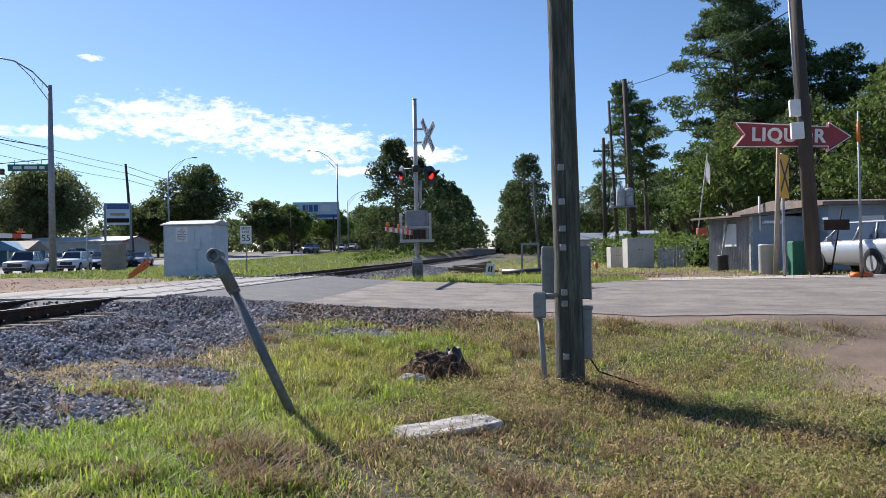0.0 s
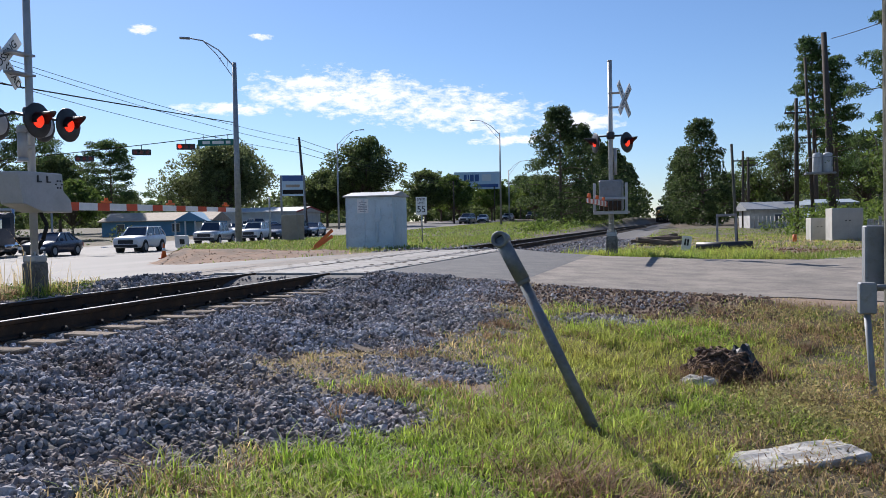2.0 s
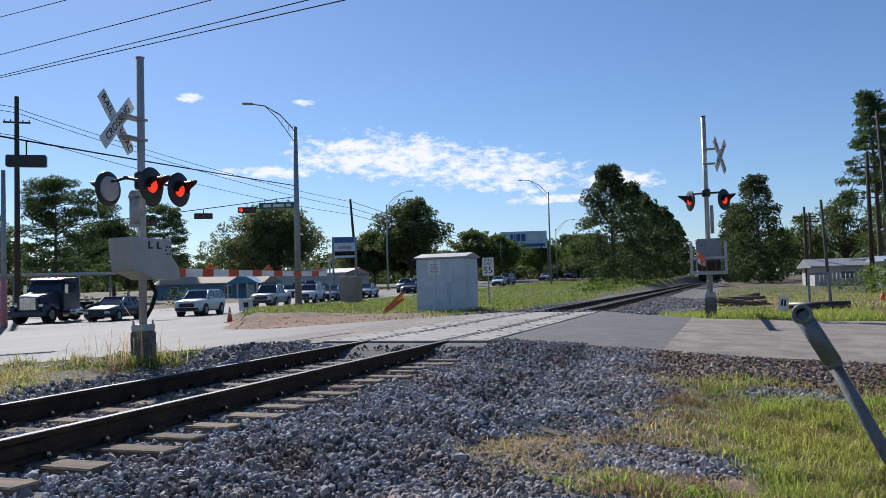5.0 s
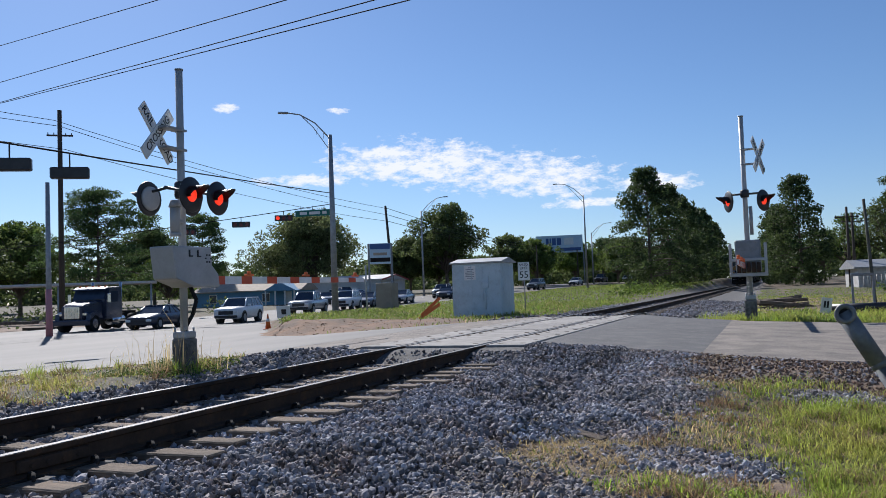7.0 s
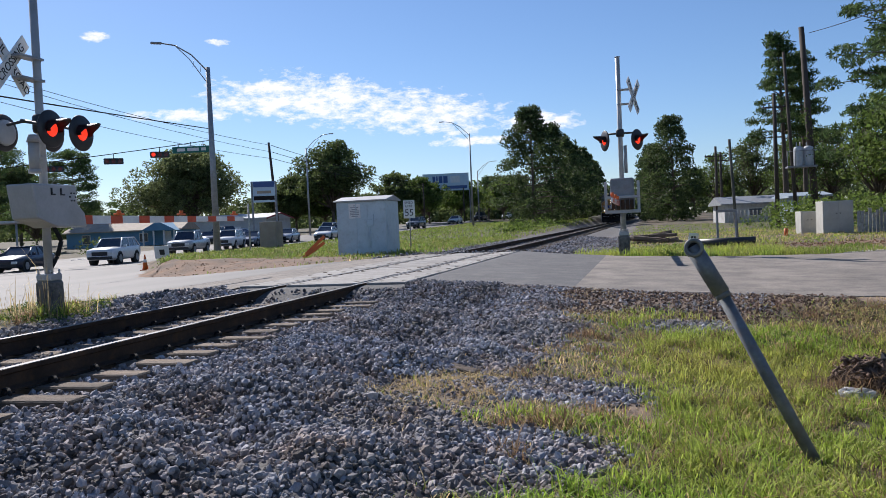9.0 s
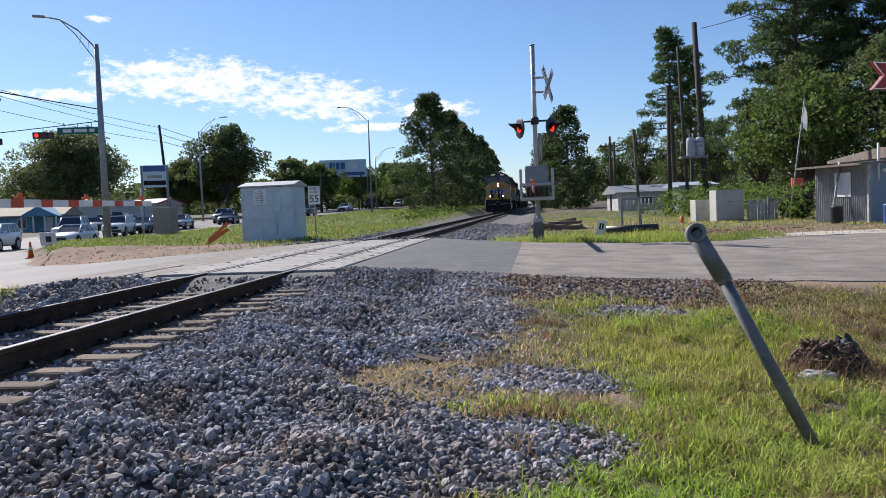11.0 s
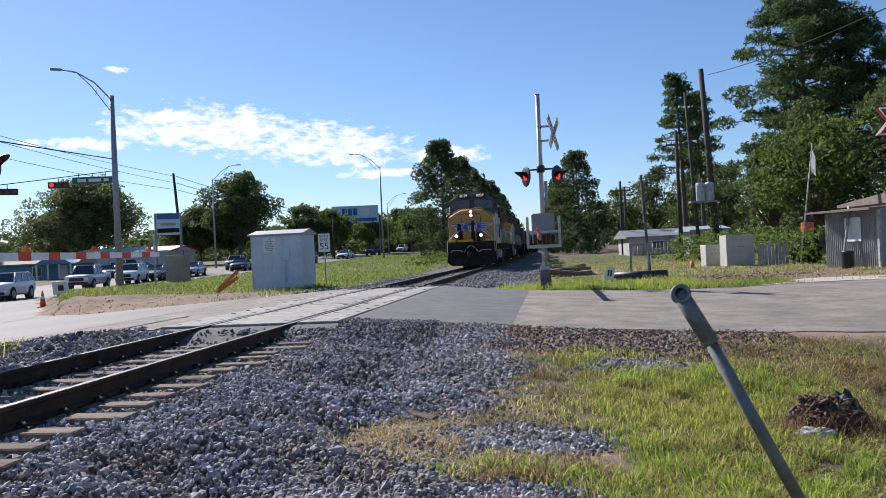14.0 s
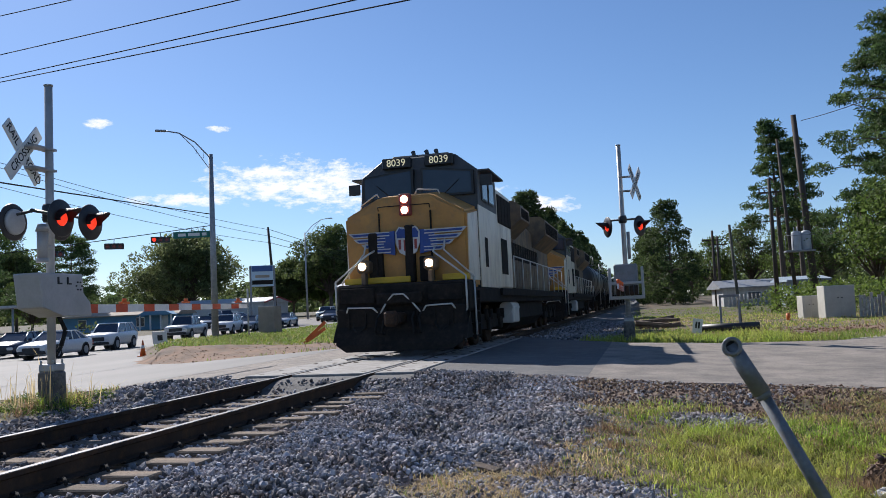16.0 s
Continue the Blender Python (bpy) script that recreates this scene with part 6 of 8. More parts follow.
wood_pole(-43.4, 32.6, 15.6, 0.22, "dark wooden power pole across the highway", arms=((14.6, 0.9, 40),))
wood_pole(-38.2, 79.2, 12.0, 0.2, "dark leaning wooden power pole", lean=(0, -4))
wood_pole(-33, 128, 8.5, 0.16, "distant wooden power pole")
wood_pole(-31, 152, 8.5, 0.16, "distant wooden power pole")
wood_pole(12.5, 74, 7.6, 0.16, "dark wooden power pole with crossarm near the tracks", arms=((6.9, 1.1, 10),))
wood_pole(13.2, 77, 7.2, 0.16, "dark wooden power pole near the tracks", arms=((6.6, 1.0, 10),))
p1 = wood_pole(15.6, 41.0, 12.0, 0.23, "leaning dark pole of the transformer bank, hung with vines", lean=(0, -2.5))
wood_pole(14.5, 41.1, 10.6, 0.12, "dark pole of the transformer bank", lean=(0, -2.5))
wood_pole(14.1, 46.0, 8.8, 0.16, "dark wooden pole with a short crossarm", arms=((8.3, 0.75, 0),))
cl = [(0.1 * math.sin(k), 0.1 * math.cos(k * 2), 0.8 + 0.36 * k, 0.3 + 0.14 * math.sin(k * 1.9)) for k in range(20)]
part("vine", leaf_cloud("vine", cl, 330, 0.08, 0.55, 21, 1.0), BROAD, p1, "green climbing vine")
tb = thing("transformer_bank", "pale grey pole transformers on a timber platform", "transformer", pose(14.9, 41.0, 3.55))
bm = B()
box(bm, (-0.95, -0.55, -0.12), (0.75, 0.35, 0.0), 0.02)
part("platform", bm, M["meter"], tb)
for x in (-0.25, 0.32):
    bm = B()
    lathe(bm, [(0.27, 0.0), (0.29, 0.05), (0.29, 1.05), (0.25, 1.14), (0.1, 1.2)], 18, pose(x, -0.1, 0))
    for k in (-0.1, 0.1):
        cyl(bm, (x + k, -0.1, 1.15), (x + k, -0.1, 1.45), 0.04, 0.025, 8)
    part("transformer", bm, M["lampback"], tb)
bm = B()
tube(bm, [(-0.95, -0.5, 0), (-0.95, -0.5, 0.9), (0.75, -0.5, 0.9)], 0.02, 5)
tube(bm, [(-0.5, -0.5, 0), (-0.5, -0.5, 0.9)], 0.02, 5)
part("rail", bm, M["meter"], tb)


def wire(pts, r, label="black overhead cable", sag=0.0, material="rubber", name="overhead_wire"):
    cu = bpy.data.curves.new(name, 'CURVE')
    cu.dimensions, cu.bevel_depth, cu.bevel_resolution = '3D', r, 1
    sp = cu.splines.new('POLY')
    a, b = Vector(pts[0]), Vector(pts[1])
    n = 16
    sp.points.add(n)
    for i in range(n + 1):
        t = i / n
        p = a.lerp(b, t) - Vector((0, 0, sag * 4 * t * (1 - t)))
        sp.points[i].co = (*p, 1)
    cu.materials.append(M[material])
    return tagged(new(name, cu), label, "cable", "overhead cables")


for a, b in (((-41.8, 17.6, 11.0), (5.6, -3.2, 5.16)), ((-41.7, 17.5, 11.9), (5.6, -3.2, 5.72)), ((-41.6, 17.5, 14.0), (5.6, -3.2, 6.16)), ((-41.8, 17.6, 10.9), (5.6, -3.2, 5.36))):
    d = Vector(b) - Vector(a)
    wire((Vector(a) - d * 0.4, Vector(b) + d * 0.25), 0.011, "thin dark power line overhead")
wire(((-22.8, 36.5, 8.1), (-14.9, 0.2, 5.65)), 0.03, "heavy black signal span cable", 0.05)
wire(((-22.8, 36.5, 7.3), (-62, 27, 4.4)), 0.028, "heavy black signal span cable", 0.25)
for k, z in enumerate((14.9, 14.4, 12.6)):
    wire(((-43.4 + 0.5 * (k - 1), 32.6, z), (-38.7, 79.2, 11.6 - 0.8 * k)), 0.022, "thin dark power line", 0.6)
    wire(((-38.7, 79.2, 11.6 - 0.8 * k), (-33, 128, 8.3 - 0.3 * k)), 0.03, "thin dark power line", 0.5)
    wire(((-43.4 + 0.5 * (k - 1), 32.6, z), (-48, -20, 15 - k)), 0.022, "thin dark power line", 0.5)
wire(((17.3, 13.8, 8.6), (15.5, 41, 11.6)), 0.02, "thin dark power line", 0.3)
wire(((17.3, 13.8, 8.3), (20.5, 24, 3.6)), 0.02, "service cable to the building", 0.15)
wire(((17.4, 13.8, 8.4), (21.5, 24, 3.8)), 0.02, "service cable to the building", 0.15)


def traffic_light(x, y, z, top, heading, horizontal=True, lit=True):
    tl = thing("traffic_light", "black three-lamp signal head hung from the span cable", "traffic light", pose(x, y, z, 0, 0, heading), "span signals")
    bm = B()
    box(bm, (-0.62, -0.14, -0.2), (0.62, 0.12, 0.2), 0.04)
    body = part("housing", bm, M["black"], tl)
    for k, on in ((-0.4, lit), (0, False), (0.4, False)):
        bm = B()
        cyl(bm, (k, -0.16, 0), (k, -0.14, 0), 0.13, seg=14)
        part("lens", bm, M["redlamp"] if on else M["reddim"], body, "lit red lens" if on else "unlit lens")
        bm = B()
        for i in range(8):
            a0, a1 = math.pi * i / 8, math.pi * (i + 1) / 8
            q = [bm.verts.new((k + 0.15 * math.cos(a), d, 0.15 * math.sin(a))) for a, d in ((a0, -0.14), (a1, -0.14), (a1, -0.34), (a0, -0.34))]
            bm.faces.new(q)
        bmesh.ops.solidify(bm, geom=bm.faces[:], thickness=0.006)
        part("visor", bm, M["black"], body)
    bm = B()
    cyl(bm, (0, 0, 0.2), (0, 0, top - z), 0.025, seg=6)
    part("hanger", bm, M["black"], tl)


traffic_light(-26.04, 35.71, 6.5, 7.0, 32)
traffic_light(-29.09, 34.98, 6.2, 6.72, 32, lit=False)
traffic_light(-33.02, 34.02, 5.85, 6.37, 32, lit=False)
traffic_light(-16.56, 7.84, 5.45, 6.15, 215, lit=False)
traffic_light(-15.93, 4.93, 5.3, 5.97, 215, lit=False)
ss = thing("street_name_sign", "green street name sign hung beside the signal", "street sign", pose(-23.98, 36.21, 6.75, 0, -2, 32))
bm = B()
box(bm, (-1.2, -0.03, -0.22), (1.2, 0.03, 0.22), 0.01)
pl = part("panel", bm, M["signgreen"], ss)
bm = B()
for x, w in ((-0.9, 0.5), (-0.25, 0.75), (0.65, 0.3)):
    box(bm, (x, -0.04, -0.1), (x + w, -0.032, 0.1))
part("lettering", bm, M["white"], pl, "plain white bars for the street name")
bm = B()
for x in (-0.8, 0, 0.8):
    cyl(bm, (x, 0, 0.2), (x, 0, 0.5), 0.02, seg=6)
part("hanger", bm, M["black"], ss)
bm = B()
cyl(bm, (-32.0, 21.0, gz(-32, 21) - 0.2), (-32.0, 21.0, 7.9), 0.17, 0.11, 14)
sp_ = tagged(part("signal_pole", bm, M["galv"]), "pale galvanised signal pole with a faded pink foot", "signal pole")
bm = B()
cyl(bm, (-32.0, 21.0, gz(-32, 21) - 0.1), (-32.0, 21.0, 1.9), 0.185, 0.165, 14)
part("painted_foot", bm, M["pink"], sp_, "faded pink paint")


# ---- signs and buildings across the highway ----
def two_post_sign(x, y, z0, z1, w, label, m_face, bars, heading=0, name="roadside_sign"):
    sg = thing(name, label, "sign", pose(x, y, 0, 0, 0, heading))
    g = gz(x, y) - 0.2
    for k in (-1, 1):
        bm = B()
        box(bm, (k * w * 0.5 - 0.12, 0.0, g), (k * w * 0.5 + 0.12, 0.24, z1 if w < 6 else z0 + 0.1), 0.01)
        part("post", bm, M["meter"], sg)
    bm = B()
    box(bm, (-w / 2 + 0.1, -0.12, z0), (w / 2 - 0.1, 0.1, z1), 0.02)
    face = part("panel", bm, m_face, sg)
    for x0, x1, a, b, m2 in bars:
        bm = B()
        box(bm, (x0 * w, -0.14, z0 + (z1 - z0) * a), (x1 * w, -0.122, z0 + (z1 - z0) * b))
        part("marking", bm, m2, face, "plain coloured block")


two_post_sign(-37.6, 74.3, 4.5, 6.95, 2.7, "two-post shop sign with blue header", M["signpale"], ((-0.44, 0.44, 0.72, 0.98, M["signblue"]), (-0.44, 0.44, 0.1, 0.3, M["under"]), (-0.3, 0.3, 0.42, 0.55, M["tanroof"])), 28)
two_post_sign(-34.8, 152.6, 8.0, 11.6, 9.8, "wide pale blue billboard on posts", M["signpale"], ((-0.28, -0.22, 0.45, 0.85, M["signblue"]), (-0.2, -0.17, 0.45, 0.85, M["signblue"]), (-0.15, -0.07, 0.45, 0.85, M["signblue"]), (-0.05, 0.04, 0.45, 0.85, M["signblue"]), (0.1, 0.3, 0.45, 0.85, M["white"]), (-0.05, 0.45, 0.1, 0.28, M["signblue"])), 14, "billboard")


def gable_house(name, m, w, d, h, rise, wall, roof, label, doors=(), windows=(), trim=None):
    """A house with its front along local x at y = 0, ridge along x."""
    ho = thing(name, label, "building", m)
    bm = B()
    box(bm, (0, 0, -0.6), (w, d, h), 0.02)
    part("wall", bm, wall, ho)
    bm = B()
    prism(bm, [(-0.4, h - 0.02), (d / 2, h + rise), (d + 0.4, h - 0.02), (d + 0.4, h - 0.16), (-0.4, h - 0.16)], "x", -0.4, w + 0.4)
    part("roof", bm, roof, ho)
    for x, ww, z0, z1 in windows:
        bm = B()
        box(bm, (x, -0.05, z0), (x + ww, 0.02, z1), 0.01)
        wi = part("window", bm, M["white"], ho)
        bm = B()
        box(bm, (x + 0.08, -0.07, z0 + 0.08), (x + ww - 0.08, -0.052, z1 - 0.08))
        part("pane", bm, M["glass"], wi)
    for x, ww, z1 in doors:
        bm = B()
        box(bm, (x, -0.06, -0.4), (x + ww, 0.02, z1), 0.01)
        part("door", bm, M["white"], ho)
    return ho


hs = gable_house("blue_house", pose(-66.9, 77.0, 0.15, 0, 0, 14), 14.6, 7, 1.9, 1.1, M["wallblue"], M["tanroof"], "low blue house with tan roof and white-posted porch", ((12.6, 0.9, 1.6),), ((2, 1.1, 0.3, 1.5), (9.4, 1.1, 0.3, 1.5)))
bm = B()
prism(bm, [(10.4, 1.7), (12.6, 2.9), (14.9, 1.7)], "y", -2.4, 2.6)
part("porch_roof", bm, M["wallblue"], hs)
for x in (10.7, 12.0, 13.3, 14.6):
    bm = B()
    box(bm, (x - 0.09, -2.3, -0.5), (x + 0.09, -2.12, 1.7), 0.01)
    part("porch_post", bm, M["white"], hs)
wh = gable_house("warehouse", pose(-61.5, 93.5, 0.3, 0, 0, 4), 14.0, 10, 2.9, 0.7, M["whitewall"], M["whitewall"], "long off-white metal shop with red roof trim", ((9.2, 1.0, 1.7),), ((5.6, 1.6, 0.4, 1.6),))
bm = B()
prism(bm, [(-0.5, 2.85), (5, 3.62), (10.5, 2.85), (10.5, 2.65), (5, 3.42), (-0.5, 2.65)], "x", 14.4, 14.5)
part("roof_trim", bm, M["signred"], wh, "red roof trim")
lump("shop_disc", (-54.4, 93.8, 1.2), (0.6, 0.05, 0.6), M["ink"], "round dark emblem on the shop wall", "emblem", 2, 1.0, 0.05)
sh_ = thing("canopy", "long flat open canopy across the highway", "canopy", pose(-60, 48, 0, 0, 0, 40))
bm = B()
box(bm, (-9, -2, 2.9), (9, 2, 3.15), 0.03)
part("roof", bm, M["tin"], sh_)
for x in (-8.5, 0, 8.5):
    bm = B()
    cyl(bm, (x, -1.8, -1.2), (x, -1.8, 2.9), 0.1, seg=8)
    part("post", bm, M["galv"], sh_)


# ---- the yard east of the tracks ----
def corrugated(bm, p0, p1, z0, z1, depth=0.03, step=0.11):
    """A ribbed metal sheet between two plan points."""
    a, b = Vector((*p0, 0)), Vector((*p1, 0))
    d = (b - a)
    n = max(2, int(d.length / step) * 2)
    nrm = Vector((d.y, -d.x, 0)).normalized()
    lo, hi = [], []
    for i in range(n + 1):
        p = a + d * (i / n) + nrm * (depth if i % 2 else 0.0)
        lo.append(bm.verts.new((p.x, p.y, z0)))
        hi.append(bm.verts.new((p.x, p.y, z1)))
    for i in range(n):
        bm.faces.new((lo[i], lo[i + 1], hi[i + 1], hi[i]))


yard = thing("tin_shed", "low shed of corrugated tin and blue-grey boards", "shed", pose(17.3, 19.7, gz(17.3, 19.7), 0, 0, 20))
bm = B()
box(bm, (0.03, 0.03, -0.2), (6.5, 3.0, 2.2), 0.01)
part("wall", bm, M["bluewall"], yard, "blue-grey painted wall")
bm = B()
corrugated(bm, (0.0, 3.0), (0.0, 0.0), -0.1, 2.2)
bmesh.ops.solidify(bm, geom=bm.faces[:], thickness=0.004)
part("tin_wall", bm, M["tin"], yard, "rusting corrugated tin wall")
bm = B()
prism(bm, [(-0.7, 2.18), (-0.7, 2.26), (6.6, 2.62), (6.6, 2.54)], "y", -0.35, 3.3)
part("roof", bm, M["shedroof"], yard, "brown rusted tin roof")
bm = B()
box(bm, (-0.06, 0.9, 1.0), (-0.035, 1.8, 1.95), 0.005)
part("window_sheet", bm, M["white"], yard, "white sheet over a window")
bm = B()
box(bm, (-0.05, -0.04, -0.1), (0.06, 0.06, 2.2))
part("corner_post", bm, M["slab"], yard)
bm = B()
box(bm, (0.5, -0.18, 1.9), (1.4, -0.04, 2.02), 0.01)
cyl(bm, (0.35, -0.1, 1.6), (0.35, -0.1, 3.0), 0.04, seg=8)
part("flood_lamp", bm, M["white"], yard)
bb = gable_house("liquor_shop", pose(20.2, 19.4, gz(21, 20), 0, 0, 6), 13, 9, 2.7, 0.3, M["bluewall"], M["shedroof"], "grey-blue metal shop with open bay and awning", ((1.2, 1.0, 2.1),), ())
# wall stays closed: a black panel paints the bay's dark interior
bm = B()
box(bm, (2.8, -0.05, -0.2), (6.5, 0.3, 2.2), 0.01)
part("open_bay", bm, M["ink"], bb, "black panel painting the shade inside the bay")
bm = B()
prism(bm, [(-1.6, 2.35), (0.0, 2.7), (0.0, 2.6), (-1.6, 2.27)], "x", 2.6, 7.5)
part("awning", bm, M["whitewall"], bb)
bm = B()
for x in (2.7, 7.3):
    cyl(bm, (x, -1.5, -0.2), (x, -1.5, 2.3), 0.05, seg=8)
part("awning_post", bm, M["white"], bb)


def tall_cabinet(x, y, w, d, h, rz, label, m_="cream"):
    c = thing("metal_cabinet", label, "cabinet", pose(x, y, gz(x, y), 0, 0, rz))
    bm = B()
    box(bm, (0, 0, -0.1), (w, d, h), 0.015)
    part("body", bm, M[m_], c)
    for k in range(2):
        bm = B()
        box(bm, (0.02 + k * w / 2, -0.015, 0.04), (w / 2 - 0.01 + k * w / 2, 0, h - 0.03), 0.004)
        do = part("door", bm, M[m_], c)
        bm = B()
        box(bm, (w / 2 + (0.06 if k else -0.12), -0.035, h * 0.6), (w / 2 + (0.12 if k else -0.06), -0.015, h * 0.63))
        part("handle", bm, M["ink"], do)


tall_cabinet(13.45, 28.1, 1.4, 0.8, 1.5, 12, "cream double-door metal cabinet standing in the yard")
tall_cabinet(12.75, 29.6, 0.8, 0.7, 1.1, 12, "smaller cream metal cabinet in the yard")
rng_ = random.Random(9)
fence = thing("board_fence", "short weathered fence of uneven boards", "fence")
for k in range(9):
    bm = B()
    x = 15.0 + 0.16 * k
    box(bm, (x, 28.5, gz(15, 28) - 0.1), (x + 0.14, 28.53, gz(15, 28) + 1.05 + rng_.uniform(-0.15, 0.12)), 0.004)
    part("board", bm, M["slab"], fence)
lump("yard_junk", (17.0, 27.5, gz(17, 27.5) + 0.5), (0.7, 0.6, 0.9), M["under"], "dark heap of scrap machinery in the yard", "scrap", 14, 0.8, 0.7)
bm = B()
box(bm, (16.7, 27.0, 1.2), (17.2, 27.3, 1.65), 0.03)
tagged(part("red_crate", bm, M["red"]), "faded red crate on top of the scrap", "crate")
bm = B()
cyl(bm, (16.35, 20.9, gz(16.4, 21)), (16.75, 21.1, 2.1), 0.05, seg=8)
tagged(part("leaning_board_prop", bm, M["slab"]), "pale timber prop leaning against the shed", "timber")
for x, y, r, h, m_, lab in ((16.75, 15.7, 0.27, 1.05, "cream", "cream plastic drum by the road"), (17.35, 17.9, 0.25, 0.75, "signblue", "blue plastic bin against the shed"), (16.3, 20.2, 0.22, 0.7, "black", "dark bin beside the shed")):
    bm = B()
    lathe(bm, [(r * 0.92, 0.0), (r, 0.05), (r, h - 0.06), (r * 1.05, h - 0.04), (r * 1.05, h), (r * 0.9, h + 0.02)], 18, pose(x, y, gz(x, y) - 0.02))
    tagged(part("drum", bm, M[m_]), lab, "drum")
bm = B()
box(bm, (17.3, 14.6, gz(17.5, 14.8) - 0.05), (17.95, 15.2, 0.85), 0.03)
tagged(part("utility_box", bm, M["green"]), "dark green utility box by the pole", "utility box")
gable_house("tin_barn", pose(12.9, 71, gz(14, 72), 0, 0, 8), 6.4, 5, 1.9, 0.7, M["tin"], M["galv"], "small tin barn with pale roof beyond the yard", (), ((2.2, 1.4, 0.6, 1.4),))
gable_house("tin_barn", pose(17.3, 60, gz(17.3, 60) + 0.55, 0, 0, 8), 2.8, 4, 1.7, 0.3, M["bluewall"], M["bluewall"], "grey outbuilding behind the scrub", (), ())
for k in range(12):
    bm = B()
    x = 13.2 + 0.36 * k
    cyl(bm, (x, 69.5, gz(14, 70) - 0.2), (x, 69.5, gz(14, 70) + 1.2), 0.05, seg=6)
    tagged(part("fence_post", bm, M["slab"]), "pale fence post by the tin barn", "fence post", "barn fence posts")
# banner on a leaning pole
fl = thing("banner_pole", "leaning pole with a faded white pennant", "banner", pose(16.4, 26.6, gz(16.4, 26.6), 0, 8, 0))
bm = B()
cyl(bm, (0, 0, 0), (0, 0, 5.6), 0.03, seg=8)
part("pole", bm, M["slab"], fl)
bm = B()
pts = [(0.02, 0, 5.3), (0.02, 0, 4.6), (0.1, 0.06, 4.3), (0.3, 0.02, 4.1), (0.26, -0.05, 4.6), (0.2, 0.05, 5.0)]
vs = [bm.verts.new(p) for p in pts]
bm.faces.new(vs)
bmesh.ops.solidify(bm, geom=bm.faces[:], thickness=0.01)
part("pennant", bm, M["white"], fl)
bm = B()
cyl(bm, (11.9, 28.6, gz(12, 28.6)), (11.9, 28.6, gz(12, 28.6) + 0.35), 0.09, seg=10)
tagged(part("marker", bm, M["orange"]), "short orange marker post in the dirt", "marker")
# big dark pole with the arrow sign
lp = wood_pole(17.75, 13.85, 9.6, 0.26, "thick dark wooden pole by the roadside, strapped with boxes", lean=(0, -2.6))
for z, w in ((4.75, 0.2), (5.5, 0.17)):
    bm = B()
    box(bm, (-0.5, -0.3, z), (-0.5 + 2 * w, -0.1, z + 0.55), 0.02)
    part("service_box", bm, M["white"], lp, "pale service box")
bm = B()
tube(bm, [(-0.28, -0.2, 9.4), (-0.28, -0.2, 5.6)], 0.04, 8)
part("conduit", bm, M["galv"], lp)
ls = thing("liquor_sign", "dark red arrow-shaped sign with pale block letters", "sign", pose(17.27, 14.5, 4.42, 0, 2.5, 5))
bm = B()
arrow = [(-1.93, -0.43), (1.25, -0.33), (1.25, -0.51), (2.02, 0.03), (1.25, 0.51), (1.25, 0.35), (-1.93, 0.43), (-1.6, 0.0)]
prism(bm, arrow, "y", -0.1, 0.1)
face = part("panel", bm, M["signred"], ls)
bm = B()
tube(bm, [(x * 0.985, -0.115, z * 0.95) for x, z in arrow + arrow[:1]], 0.018, 5)
part("border", bm, M["white"], face, "pale neon border")
lq = text("lettering", "LIQUOR", 0.62, M["white"], face, pose(-0.12, -0.115, 0.0, 90, 0, 0), 0.012)
lq.data.offset, lq.data.space_character = 0.02, 1.12
bm = B()
cyl(bm, (-0.3, 0.2, -4.9), (-0.3, 0.2, 0.3), 0.09, seg=10)
part("post", bm, M["tanroof"], ls, "faded rusty sign post")
cs = thing("crossing_warning_sign", "yellow diamond-edged railway warning sign seen edge on", "road sign", pose(16.5, 12.75, gz(16.5, 12.75), 0, 0, 55))
bm = B()
cyl(bm, (0, 0.05, -0.2), (0, 0.05, 4.0), 0.05, seg=8)
part("post", bm, M["galv"], cs)
bm = B()
box(bm, (-0.42, -0.015, 2.55), (0.42, 0.015, 3.95), 0.01)
yp = part("plate", bm, M["yellow"], cs)
bm = B()
for a in (-52, 52):
    box(bm, (-0.62, -0.024, -0.05), (0.62, -0.016, 0.05), 0, pose(0, 0, 3.25, 0, a, 0))
part("cross", bm, M["ink"], yp, "black crossed bars")
pw = thing("flag_pole", "pale pole with an orange top in an orange foot", "pole", pose(18.05, 10.85, gz(18, 12.3)))
bm = B()
cyl(bm, (0, 0, 0), (0, 0, 4.9), 0.05, 0.03, 8)
part("shaft", bm, M["galv"], pw)
bm = B()
cyl(bm, (0, 0, 4.0), (0, 0, 4.6), 0.055, 0.045, 8)
part("sleeve", bm, M["orange"], pw)
bm = B()
for x in (-0.16, 0.16):
    lathe(bm, [(0.16, 0), (0.17, 0.06), (0.1, 0.14)], 12, pose(x, 0, 0.02))
part("foot", bm, M["orange"], pw)
bm = B()
box(bm, (-0.45, -0.03, 1.2), (0.45, 0.03, 1.55), 0.01, pose(18.6, 14.2, 0, 0, 0, 10))
cyl(bm, (18.4, 14.25, gz(18, 14)), (18.8, 14.25, 1.9), 0.03, seg=6)
tagged(part("arrow_board", bm, M["rust"]), "small rusty board on a stake", "sign")


